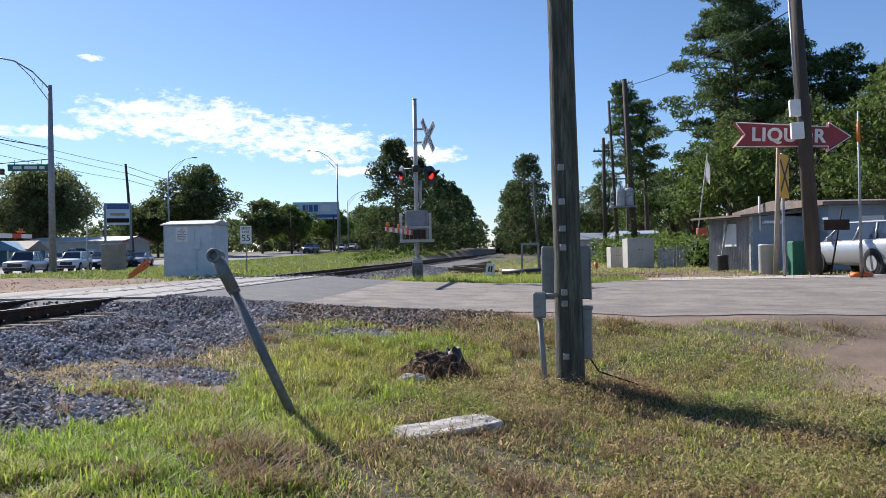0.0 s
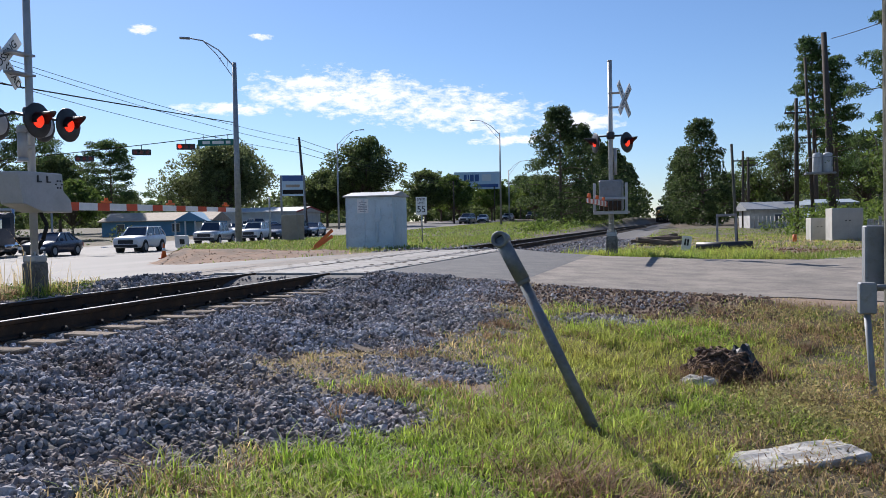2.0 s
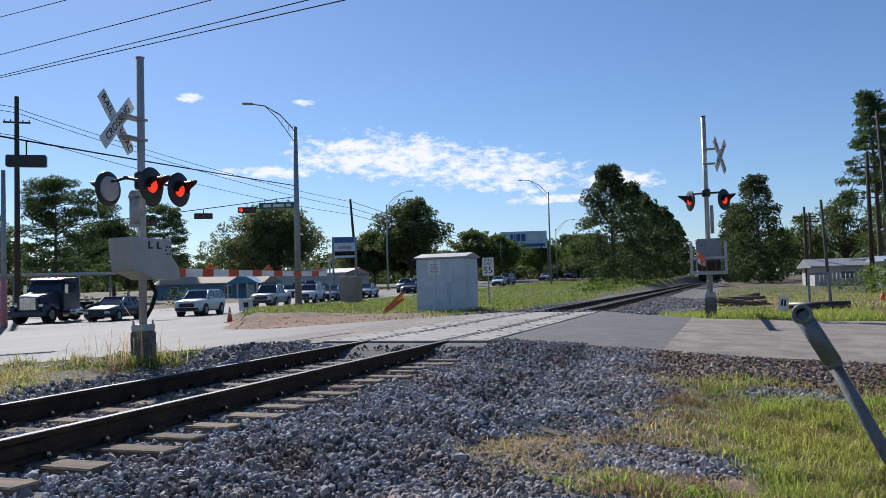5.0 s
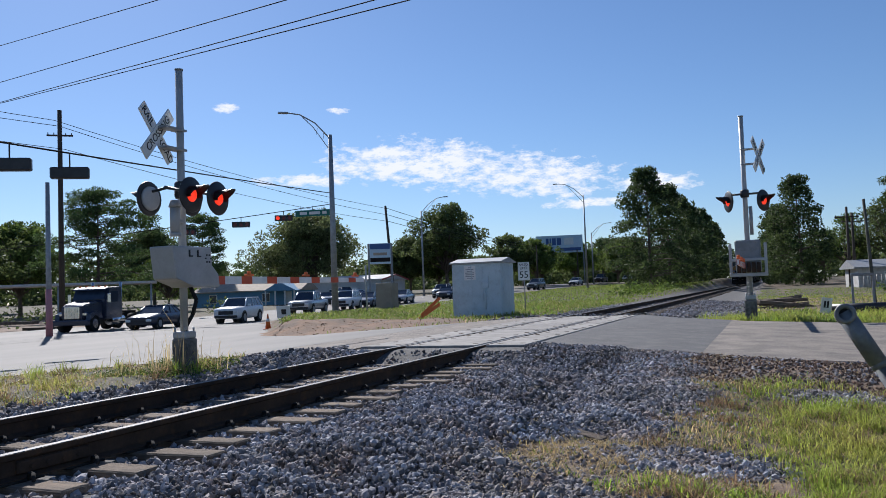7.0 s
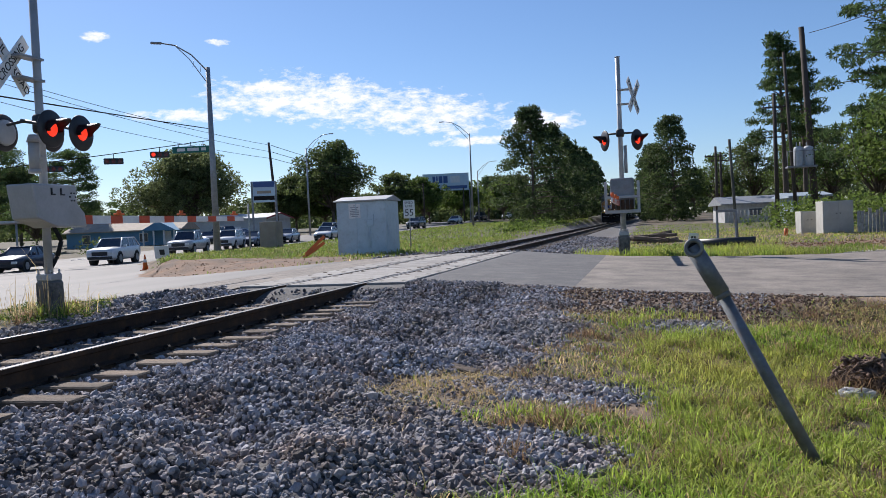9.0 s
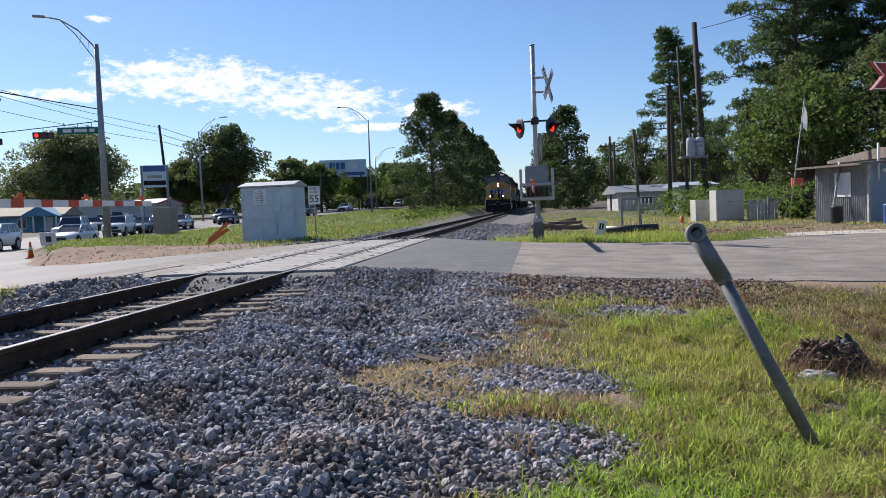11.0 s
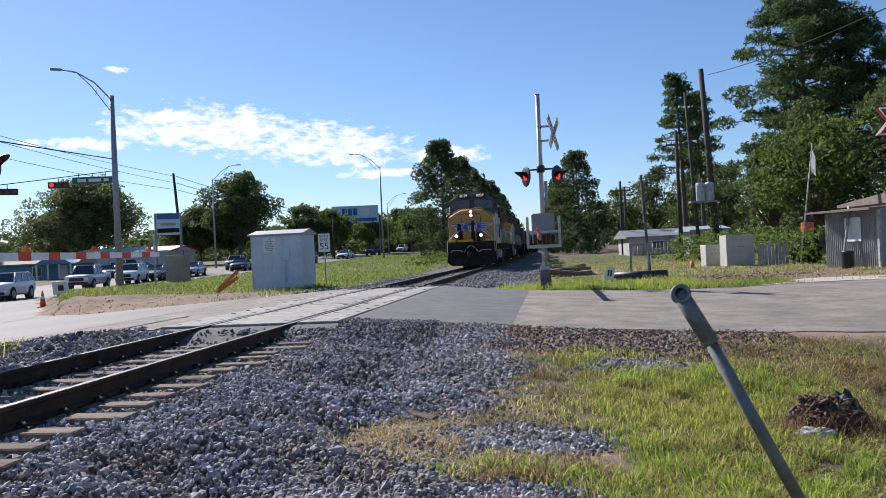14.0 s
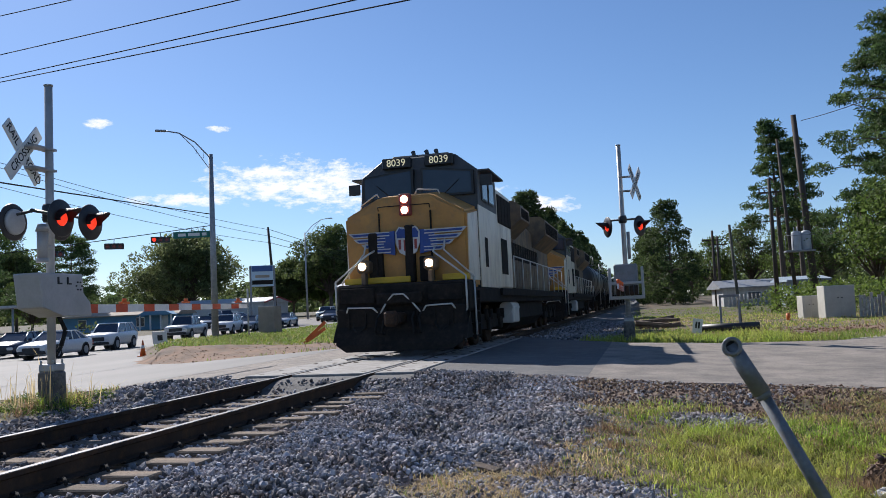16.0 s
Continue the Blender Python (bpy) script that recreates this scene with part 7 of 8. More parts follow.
# ---- vehicles ----
def vehicle(name, label, paint, length, width, stations, glass_prof, wheel_r, axles, m, group="highway traffic"):
    """A car with its nose towards -y: stations (y, underside, top, share of the width) of the body, then the greenhouse outline in (y, z)."""
    v = thing(name, label, "car", m, group)
    bm = B()
    rings = []
    for y, zb, zt, k in stations:
        w = width / 2 * k
        zm = zb + 0.55 * (zt - zb)
        half = [(w * 0.86, zb), (w * 0.97, zb + 0.12), (w, zm), (w * 0.98, zt - 0.10), (w * 0.90, zt - 0.02), (w * 0.45, zt + 0.015)]
        rings.append([bm.verts.new((x, y, z)) for x, z in half] + [bm.verts.new((-x, y, z)) for x, z in half[::-1]])
    n = len(rings[0])
    for p, q in zip(rings, rings[1:]):
        for i in range(n):
            bm.faces.new((p[i], q[i], q[(i + 1) % n], p[(i + 1) % n])).smooth = True
    bm.faces.new(rings[0])
    bm.faces.new(rings[-1][::-1])
    bmesh.ops.recalc_face_normals(bm, faces=bm.faces[:])
    part("body", bm, paint, v)
    (ya, za), (y0, zt), (y1, _), (yd, zd) = glass_prof
    xb, xt = width / 2 - 0.1, (width / 2 - 0.1) * 0.8
    bm = B()
    lo = [bm.verts.new((x, y, z)) for x, y, z in ((-xb, ya, za - 0.06), (xb, ya, za - 0.06), (xb, yd, zd - 0.06), (-xb, yd, zd - 0.06))]
    hi = [bm.verts.new((x, y, zt)) for x, y in ((-xt, y0), (xt, y0), (xt, y1), (-xt, y1))]
    bm.faces.new(hi)
    for i in range(4):
        bm.faces.new((lo[i], lo[(i + 1) % 4], hi[(i + 1) % 4], hi[i]))
    gh = part("greenhouse", bm, M["glass"], v, "dark tinted windows")
    bm = B()
    box(bm, (-xt - 0.03, y0 - 0.06, zt - 0.03), (xt + 0.03, y1 + 0.06, zt + 0.05), 0.035)
    part("roof", bm, paint, gh)
    for sd in (-1, 1):
        for base, top in (((ya, za - 0.05), (y0, zt)), ((yd, zd - 0.05), (y1, zt)), ((ya * 0.55 + yd * 0.45, za - 0.05), (y0 * 0.55 + y1 * 0.45, zt)), ((ya * 0.25 + yd * 0.75, za - 0.05), (y0 * 0.2 + y1 * 0.8, zt))):
            bm = B()
            cyl(bm, (sd * xb, *base), (sd * xt, *top), 0.05, 0.04, 6)
            part("pillar", bm, paint, gh)
        bm = B()
        box(bm, (min(sd * (xb + 0.02), sd * (xb + 0.24)), ya + 0.42, za - 0.02), (max(sd * (xb + 0.02), sd * (xb + 0.24)), ya + 0.54, za + 0.16), 0.03)
        part("mirror", bm, paint, v)
    for y in axles:
        for sd in (-1, 1):
            bm = B()
            cyl(bm, (sd * (width / 2 - 0.3), y, wheel_r + 0.02), (sd * (width / 2 + 0.006), y, wheel_r + 0.02), wheel_r * 1.2, seg=20)
            part("wheel_arch", bm, M["ink"], v)
            bm = B()
            cyl(bm, (sd * (width / 2 - 0.2), y, wheel_r), (sd * (width / 2 + 0.02), y, wheel_r), wheel_r, seg=18)
            w = part("wheel", bm, M["rubber"], v)
            bm = B()
            cyl(bm, (sd * (width / 2 + 0.015), y, wheel_r), (sd * (width / 2 + 0.035), y, wheel_r), wheel_r * 0.66, seg=14)
            part("rim", bm, M["galv"], w)
    f, r = stations[0], stations[-1]
    zf = f[1] + 0.5 * (f[2] - f[1])
    bm = B()
    box(bm, (-width * 0.27, f[0] - 0.03, zf - 0.06), (width * 0.27, f[0] + 0.05, f[2] - 0.05), 0.02)
    part("grille", bm, M["black"], v)
    bm = B()
    box(bm, (-width * 0.42, f[0] - 0.045, f[1] - 0.04), (width * 0.42, f[0] + 0.3, f[1] + 0.14), 0.03)
    part("bumper", bm, M["black"], v)
    for sd in (-1, 1):
        bm = B()
        box(bm, (sd * width * 0.36 - 0.16, f[0] - 0.03, f[2] - 0.2), (sd * width * 0.36 + 0.16, f[0] + 0.2, f[2] - 0.04), 0.03)
        part("headlamp", bm, M["white"], v, "pale headlamp")
        bm = B()
        box(bm, (sd * width * 0.40 - 0.1, r[0] - 0.1, r[2] - 0.32), (sd * width * 0.40 + 0.1, r[0] + 0.02, r[2] - 0.06), 0.02)
        part("tail_lamp", bm, M["tail"], v, "red tail lamp")
    return v


SEDAN = ([(-2.42, 0.32, 0.68, 0.84), (-2.25, 0.24, 0.78, 0.95), (-1.6, 0.22, 0.88, 1.0), (-1.0, 0.22, 0.96, 1.0), (1.2, 0.22, 1.0, 1.0), (1.9, 0.24, 1.02, 0.98), (2.3, 0.30, 0.98, 0.92), (2.42, 0.38, 0.9, 0.84)], [(-1.05, 0.96), (-0.2, 1.44), (0.95, 1.44), (1.8, 1.02)], 0.34, (-1.42, 1.42))
SUVP = ([(-2.5, 0.42, 0.92, 0.86), (-2.36, 0.32, 1.04, 0.96), (-1.6, 0.3, 1.12, 1.0), (-1.1, 0.3, 1.16, 1.0), (1.4, 0.3, 1.2, 1.0), (2.1, 0.32, 1.22, 0.98), (2.42, 0.4, 1.18, 0.94), (2.5, 0.5, 1.08, 0.88)], [(-1.15, 1.14), (-0.4, 1.74), (1.9, 1.74), (2.38, 1.2)], 0.39, (-1.48, 1.48))
PICK = ([(-2.9, 0.5, 1.0, 0.9), (-2.78, 0.4, 1.1, 0.98), (-2.0, 0.38, 1.17, 1.0), (-1.4, 0.38, 1.2, 1.0), (0.9, 0.38, 1.2, 1.0), (1.0, 0.38, 1.24, 1.0), (2.75, 0.42, 1.24, 0.98), (2.9, 0.5, 1.2, 0.94)], [(-1.4, 1.2), (-0.75, 1.88), (0.75, 1.88), (0.95, 1.22)], 0.41, (-1.85, 1.85))


def put(kind, name, label, paint, x, y, rz=0, z=None, width=1.85, group="highway traffic"):
    zz = float(highway_z(y)) + 0.015 if z is None else z
    return vehicle(name, label, paint, 0, width, *kind, pose(x, y, zz, 0, 0, rz), group)


put(SEDAN, "sedan", "dark blue sedan waiting on the highway", M["c_dark"], -31.41, 28.93, 14)
put(SUVP, "suv", "white sport utility car waiting on the highway", M["c_white"], -30.3, 36.2, 14, width=1.95)
put(PICK, "pickup_truck", "silver pickup waiting on the highway", M["c_silver"], -31.49, 47.71, 14, width=1.95)
put(SUVP, "suv", "white sport utility car in the queue", M["c_white"], -31.69, 54.93, 14)
put(SEDAN, "sedan", "grey sedan in the queue", M["c_grey"], -32.0, 60.0, 10)
put(SEDAN, "sedan", "silver sedan in the queue", M["c_silver"], -31.8, 67.5, 10)
put(SUVP, "suv", "dark sport utility car in the queue", M["c_dark"], -31.97, 63.77, 14)
put(SEDAN, "sedan", "dark blue sedan far up the queue", M["c_dark"], -31.5, 80.0, 10)
put(SUVP, "suv", "silver sport utility car far up the queue", M["c_silver"], -34.5, 86.0, 10)
put(SEDAN, "sedan", "dark parked car beside the shop", M["c_grey"], -45.0, 74.0, 40)
put(PICK, "pickup_truck", "dark pickup parked beside the shop", M["c_dark"], -47.0, 82.0, 60)
put(SEDAN, "sedan", "white parked car across the highway", M["c_white"], -49.0, 90.0, 70)
van = put(SUVP, "minivan", "grey-blue minivan parked at the shop, tail towards the road", M["c_silver"], 20.0, 15.2, 195, gz(19.6, 15), 1.95, "parked at the shop")
far_cars = [put(k, n, lab, p, x, y, -6) for k, n, lab, p, x, y in (
    (SUVP, "suv", "dark sport utility car driving on the highway", M["c_grey"], -29.5, 112.0), (SEDAN, "sedan", "white sedan driving on the highway", M["c_white"], -29.5, 140.0), (PICK, "pickup_truck", "dark pickup driving on the highway", M["c_dark"], -29.5, 165.0), (SUVP, "suv", "white van driving on the highway", M["c_white"], -29.5, 200.0))]
sedan_in = put(SEDAN, "sedan", "white sedan rolling up to the red light", M["c_white"], -27.0, 26.5, 14)


def tractor_unit():
    tr = thing("semi_truck", "dark blue day-cab truck tractor with chrome grille", "truck", pose(-35.2, 28.0, -0.70, 0, 0, 12))
    bm = B()
    hood = prism(bm, [(-3.0, 0.75), (-3.02, 1.5), (-2.8, 1.68), (-1.2, 1.95), (-1.2, 0.75)], "x", -0.95, 0.95)
    for v in hood:
        if v.co.y < -2.5:
            v.co.x *= 0.8
    bmesh.ops.bevel(bm, geom=bm.edges[:], offset=0.08, segments=2, affect='EDGES')
    part("hood", bm, M["c_dark"], tr)
    bm = B()
    prism(bm, [(-1.3, 0.7), (-1.3, 1.9), (-0.85, 2.72), (0.6, 2.8), (0.6, 0.7)], "x", -1.2, 1.2)
    bmesh.ops.bevel(bm, geom=bm.edges[:], offset=0.07, segments=2, affect='EDGES')
    cab = part("cab", bm, M["c_dark"], tr)
    bm = B()
    prism(bm, [(-1.3, 1.98), (-1.32, 1.98), (-0.93, 2.64), (-0.9, 2.62)], "x", -1.06, 1.06)
    part("windscreen", bm, M["glass"], cab, "dark windscreen")
    bm = B()
    prism(bm, [(-1.2, 2.66), (-1.24, 2.56), (-0.82, 2.72), (-0.8, 2.8)], "x", -1.12, 1.12)
    part("sun_visor", bm, M["c_dark"], cab)
    for sd in (-1, 1):
        bm = B()
        prism(bm, [(-1.05, 1.8), (-0.72, 2.48), (0.1, 2.48), (0.1, 1.8)], "x", sd * 1.195, sd * 1.212)
        part("window", bm, M["glass"], cab)
        bm = B()
        box(bm, (min(sd * 1.28, sd * 1.5), -1.25, 1.75), (max(sd * 1.28, sd * 1.5), -1.15, 2.35), 0.03)
        part("mirror", bm, M["chrome"], cab)
        bm = B()
        cyl(bm, (sd * 0.95, -0.6, 0.62), (sd * 0.95, 0.9, 0.62), 0.3, seg=16)
        part("fuel_tank", bm, M["chrome"], tr, "polished round fuel tank")
    bm = B()
    box(bm, (-0.52, -3.06, 0.8), (0.52, -2.98, 1.58), 0.03)
    for k in range(9):
        box(bm, (-0.46 + 0.105 * k, -3.085, 0.86), (-0.42 + 0.105 * k, -3.05, 1.52))
    for s in (-1, 1):
        box(bm, (s * 0.78 - 0.16, -2.98, 0.98), (s * 0.78 + 0.16, -2.6, 1.2), 0.04)
    pieces("grille", bm, M["chrome"], tr)
    bm = B()
    box(bm, (-1.2, -3.25, 0.4), (1.2, -2.9, 0.75), 0.06)
    part("bumper", bm, M["c_dark"], tr)
    bm = B()
    for x in (-0.9, -0.45, 0, 0.45, 0.9):
        box(bm, (x - 0.07, -0.85, 2.74), (x + 0.07, -0.7, 2.86), 0.02)
    pieces("marker_lamp", bm, M["orange"], cab)
    bm = B()
    box(bm, (-0.45, 0.5, 0.75), (0.45, 4.0, 1.05), 0.03)
    box(bm, (-0.5, 2.2, 1.05), (0.5, 3.4, 1.2), 0.03)
    part("chassis", bm, M["under"], tr)
    bm = B()
    cyl(bm, (-1.0, 0.75, 0.9), (-1.0, 0.75, 3.1), 0.08, seg=10)
    cyl(bm, (1.0, 0.75, 0.9), (1.0, 0.75, 3.1), 0.08, seg=10)
    pieces("exhaust_stack", bm, M["chrome"], tr)
    for y in (-2.35, 2.2, 3.4):
        for s in (-1, 1):
            bm = B()
            cyl(bm, (s * 0.75, y, 0.5), (s * 1.15, y, 0.5), 0.5, seg=20)
            w = part("wheel", bm, M["rubber"], tr)
            bm = B()
            cyl(bm, (s * 1.14, y, 0.5), (s * 1.17, y, 0.5), 0.28, seg=14)
            part("rim", bm, M["chrome"], w)
    bm = B()
    for s in (-1, 1):
        prism(bm, [(-2.95, 0.75), (-2.9, 1.1), (-2.5, 1.25), (-1.8, 1.2), (-1.6, 0.8), (-1.85, 0.8), (-2.35, 1.06), (-2.8, 0.8)], "x", s * 0.9, s * 1.2)
    pieces("fender", bm, M["c_dark"], tr)


tractor_unit()
rj = random.Random(6)
for k in range(9):
    bm = B()
    x, y = -47.5 + rj.uniform(-6, 6), 31 + rj.uniform(-4, 14)
    z = gz(x, y)
    box(bm, (-1.6, -0.25, 0.0), (1.6, 0.25, 0.22), 0.01, pose(x, y, z + 0.24 * (k % 3), 0, 0, rj.uniform(-40, 40)))
    tagged(part("timber_stack", bm, M["bark"]), "dark stacked timber in the lot across the highway", "timber", "lot timber")

# ---- ties, stones and grass: the countless small pieces ----
rs = np.random.RandomState(7)
tie_bed = thing("track_ties", "weathered wooden ties in the ballast", "railway ties", kind="structure")
tie_mesh = []
for k in range(4):
    bm = B()
    box(bm, (-1.31, -0.115, -0.17), (1.34 + 0.03 * k, 0.115, 0.0), 0.012)
    for v in bm.verts:
        v.co.z += 0.006 * noise.noise(v.co * 3 + Vector((k * 9, 0, 0)))
    me = bpy.data.meshes.new("tie")
    bm.to_mesh(me)
    bm.free()
    me.materials.append(M["tie"])
    tie_mesh.append(me)
bm = B()
box(bm, (-0.09, -0.17, 0), (0.09, 0.17, 0.014), 0.004)
for x, y in ((-0.06, -0.12), (0.06, 0.12)):
    cyl(bm, (x, y, 0.01), (x, y, 0.045), 0.014, seg=6)
plate_mesh = bpy.data.meshes.new("tie_plate")
bm.to_mesh(plate_mesh)
bm.free()
plate_mesh.materials.append(M["under"])
bm = B()
tube(bm, [(-0.02, -0.05, 0.01), (0.0, -0.02, 0.05), (0.02, 0.04, 0.06), (0.05, 0.08, 0.02)], 0.014, 5)
clip_mesh = bpy.data.meshes.new("clip")
bm.to_mesh(clip_mesh)
bm.free()
clip_mesh.materials.append(M["rubber"])
ties_y = [y for y in np.arange(-30, 110, 0.52) if not -0.3 < y < 12.5]
for i, y in enumerate(ties_y):
    t = new("tie", tie_mesh[i % 4])
    t.parent = tie_bed
    t.matrix_basis = pose(rs.uniform(-0.06, 0.06) + (0.12 if i % 3 == 0 else 0), y + rs.uniform(-0.03, 0.03), -0.182, 0, 0, rs.uniform(-1.5, 1.5))
    if y < 0 and y > -14:
        for x in (-0.7525, 0.7525):
            p = new("tie_plate", plate_mesh)
            p.parent = t
            p.matrix_basis = pose(x - t.matrix_basis.translation.x, 0, 0.0)
            for s in (-1, 1):
                c = new("clip", clip_mesh)
                c.parent = t
                c.matrix_basis = pose(x + s * 0.13 - t.matrix_basis.translation.x, 0.03 * s, 0.0, 0, 0, 90 + 180 * (s > 0))


bm = B()
bmesh.ops.create_icosphere(bm, subdivisions=1, radius=1.0)
ICO_V = np.array([v.co[:] for v in bm.verts])
ICO_F = np.array([[v.index for v in f.verts] for f in bm.faces])
bm.free()


def stones(name, xs, ys, size, label, zs=None, sink=0.25, material=None):
    n = len(xs)
    a = rs.normal(size=(n, 4))
    a /= np.linalg.norm(a, axis=1, keepdims=True)
    w, x, y, z = a.T
    R = np.stack([1 - 2 * (y * y + z * z), 2 * (x * y - w * z), 2 * (x * z + w * y), 2 * (x * y + w * z), 1 - 2 * (x * x + z * z), 2 * (y * z - w * x), 2 * (x * z - w * y), 2 * (y * z + w * x), 1 - 2 * (x * x + y * y)], 1).reshape(n, 3, 3)
    s = size * rs.uniform(0.6, 1.25, (n, 1)) * rs.uniform(0.45, 1.15, (n, 3))
    v = ICO_V[None] * rs.uniform(0.62, 1.35, (n, len(ICO_V), 1)) * s[:, None, :]
    v = np.einsum('nij,nkj->nki', R, v)
    h = ground_z(xs, ys) if zs is None else zs
    v += np.stack([xs, ys, h + s.mean(1) * (1 - 2 * sink) + 0.0], 1)[:, None, :]
    f = ICO_F[None] + (np.arange(n) * len(ICO_V))[:, None, None]
    ob = part(name, mesh_np(name, v.reshape(-1, 3), f.reshape(-1, 3)), material or M["stone"])
    return tagged(ob, label, "gravel", kind="stuff")


def scatter(n, x0, x1, y0, y1, f, lim=0.5):
    x, y = rs.uniform(x0, x1, n), rs.uniform(y0, y1, n)
    keep = f(x, y) > rs.uniform(lim * 0.6, lim * 1.4, n)
    return x[keep], y[keep]


def clear_of_track(x, y):
    """Keep stones off the rails and the tops of the ties' ends."""
    return ~((np.abs(np.abs(x) - 0.7525) < 0.1)) & ~((y > -0.1) & (y < 12.4) & (np.abs(x) < 1.65))


def field(n, x0, x1, y0, y1, size, label, lim=0.4, lift=None):
    x, y = scatter(n, x0, x1, y0, y1, gravel_at, lim)
    k = clear_of_track(x, y) & ~on_road(x, y, -0.12)
    x, y = x[k], y[k]
    bed = np.abs(x) < 1.6
    h = ground_z(x, y)
    tie = np.abs((y + 30 + 0.26) % 0.52 - 0.26) < 0.13
    keep = ~(bed & (np.abs(x) > 0.66) & (x < 1.5) & (x > -1.34) & tie & (rs.uniform(size=len(x)) < np.where(x > 1.12, 0.72, np.where(x > 0.8, 0.4, 0.9))))
    keep &= ~((np.abs(x) < 0.66) & tie & (rs.uniform(size=len(x)) < 0.6)) & ~((np.abs(x) < 1.6) & (y > -0.45) & (y < 0.2)) & ~((np.abs(x) < 0.66) & (y > -1.3) & (y < 0.2) & (rs.uniform(size=len(x)) < 0.75))
    x, y, h = x[keep], y[keep], h[keep]
    h = h + np.where(np.abs(x) < 1.65, rs.uniform(-0.02, 0.01, len(x)) + 0.012 * (np.abs(x) < 0.62), rs.uniform(0.0, 0.05, len(x)) * (np.abs(x) < 3.2))
    stones("ballast", x, y, size, label, h)


field(88000, 1.2, 6.6, -12.5, 1.2, 0.0235, "grey and brown crushed ballast stones on the track shoulder")
field(6000, 1.5, 5.8, -11.5, -1.0, 0.031, "larger loose ballast stones on the shoulder")
field(13000, -1.5, 1.5, -12.5, 0.0, 0.034, "ballast stones between the rails")
field(14000, -4.2, -0.8, -14, 1.0, 0.036, "ballast stones on the far shoulder")
field(15000, -4.2, 4.8, 12.4, 40, 0.05, "ballast stones beyond the crossing")
xs, ys = scatter(2600, 2.0, 7.0, -2.6, 0.4, lambda x, y: sm(-1.9, -0.4, y - near_edge(x)) * (y < near_edge(x) + 0.15), 0.4)
stones("gravel", xs, ys, 0.022, "loose gravel along the road edge")
xs, ys = scatter(9000, 2.0, 8.0, -3.2, 0.4, lambda x, y: sm(-2.4, -0.6, y - near_edge(x)) * (y < near_edge(x) + 0.1), 0.4)
stones("dirt_clods", xs, ys, 0.02, "crumbled reddish-brown dirt along the road edge", material=M["clod"])
xs, ys = scatter(1500, 3.0, 5.7, -8.0, -5.4, lambda x, y: np.exp(-(((x - 4.2) / 1.0) ** 2 + ((y + 6.7) / 0.9) ** 2)), 0.4)
stones("gravel", xs, ys, 0.018, "small stones on the bare dirt patch")
xs, ys = scatter(5200, 2.6, 6.4, -9.2, -2.4, lambda x, y: 0.75 * np.exp(-((x - 4.3) / 1.0) ** 2) * (gravel_at(x, y) < 0.6), 0.5)
stones("gravel", xs, ys, 0.021, "stray ballast stones in the thin grass", sink=0.35)
xs, ys = scatter(1100, -22, -3.5, 11.5, 18.5, lambda x, y: soil_at(x, y) * (y > far_edge(x)), 0.5)
stones("dirt_clods", xs, ys, 0.026, "reddish-brown clods on the spoil heap by the road", material=M["soilclod"])
xs, ys = scatter(1800, 4.5, 15, 12.0, 19.5, lambda x, y: soil_at(x, y) * (y > far_edge(x)), 0.5)
stones("dirt_clods", xs, ys, 0.035, "reddish-brown clods on the bare ground beyond the road", material=M["soilclod"])


def blades(name, xs, ys, hmin, hmax, width, lean, material, label, patch=0.6):
    n = len(xs)
    z = ground_z(xs, ys)
    tall = np.clip(1 + patch * (0.5 * wob(xs, ys, 1.3) + 1.0 * wob(ys, xs, 4.7) + 0.8 * wob(xs + 9, ys, 9.1)), 0.12, 2.4)
    h = rs.uniform(hmin, hmax, n) * tall
    a = rs.uniform(0, 2 * np.pi, n)
    d = np.stack([np.cos(a), np.sin(a), np.zeros(n)], 1)
    side = np.stack([-np.sin(a), np.cos(a), np.zeros(n)], 1) * (width * rs.uniform(0.6, 1.3, (n, 1)))
    base = np.stack([xs, ys, z - 0.01], 1)
    k = (lean * rs.uniform(0.2, 1.6, n) * h)[:, None]
    mid = base + d * k * 0.35 + np.stack([0 * h, 0 * h, h * 0.62], 1)
    tip = base + d * k + np.stack([0 * h, 0 * h, h * rs.uniform(0.75, 1.0, n)], 1)
    v = np.stack([base - side, base + side, mid + side * 0.7, mid - side * 0.7, tip], 1).reshape(-1, 3)
    i = np.arange(n)[:, None] * 5
    f = np.concatenate([i + [[0, 1, 2]], i + [[0, 2, 3]], i + [[3, 2, 4]]], 1).reshape(-1, 3)
    return tagged(part(name, mesh_np(name, v, f), material), label, "grass", kind="stuff")


G1 = leafmat("fresh grass", (0.30, 0.43, 0.055), (0.46, 0.44, 0.11))
G5 = leafmat("cut green grass", (0.165, 0.27, 0.042), (0.26, 0.29, 0.065))
G2 = leafmat("dry grass", (0.64, 0.49, 0.25), (0.46, 0.35, 0.17))
G4 = leafmat("dead brown stalks", (0.34, 0.22, 0.125), (0.2, 0.13, 0.08))
G3 = leafmat("weed leaves", (0.30, 0.32, 0.10), (0.38, 0.25, 0.14))


def lush(x, y):
    """Bright grass grows in a belt beside the stones."""
    return grass_at(x, y) * (np.exp(-((x - 6.15 - 0.1 * (y + 7)) / 0.95) ** 2) * sm(-2.6, -4.2, y) + 0.4 * (wob(x, y, 0.9) > 0.2) * (x < 8) * (x > 5) + 0.9 * np.exp(-(((x - 4.8) / 0.5) ** 2 + ((y + 7.5) / 0.14) ** 2)) + 0.55 * np.exp(-((x - 5.2) / 0.6) ** 2) * (y < -8.6))


def dry(x, y):
    return grass_at(x, y) * (0.35 + 0.65 * (wob(x + 3, y, 1.1) > -0.1))


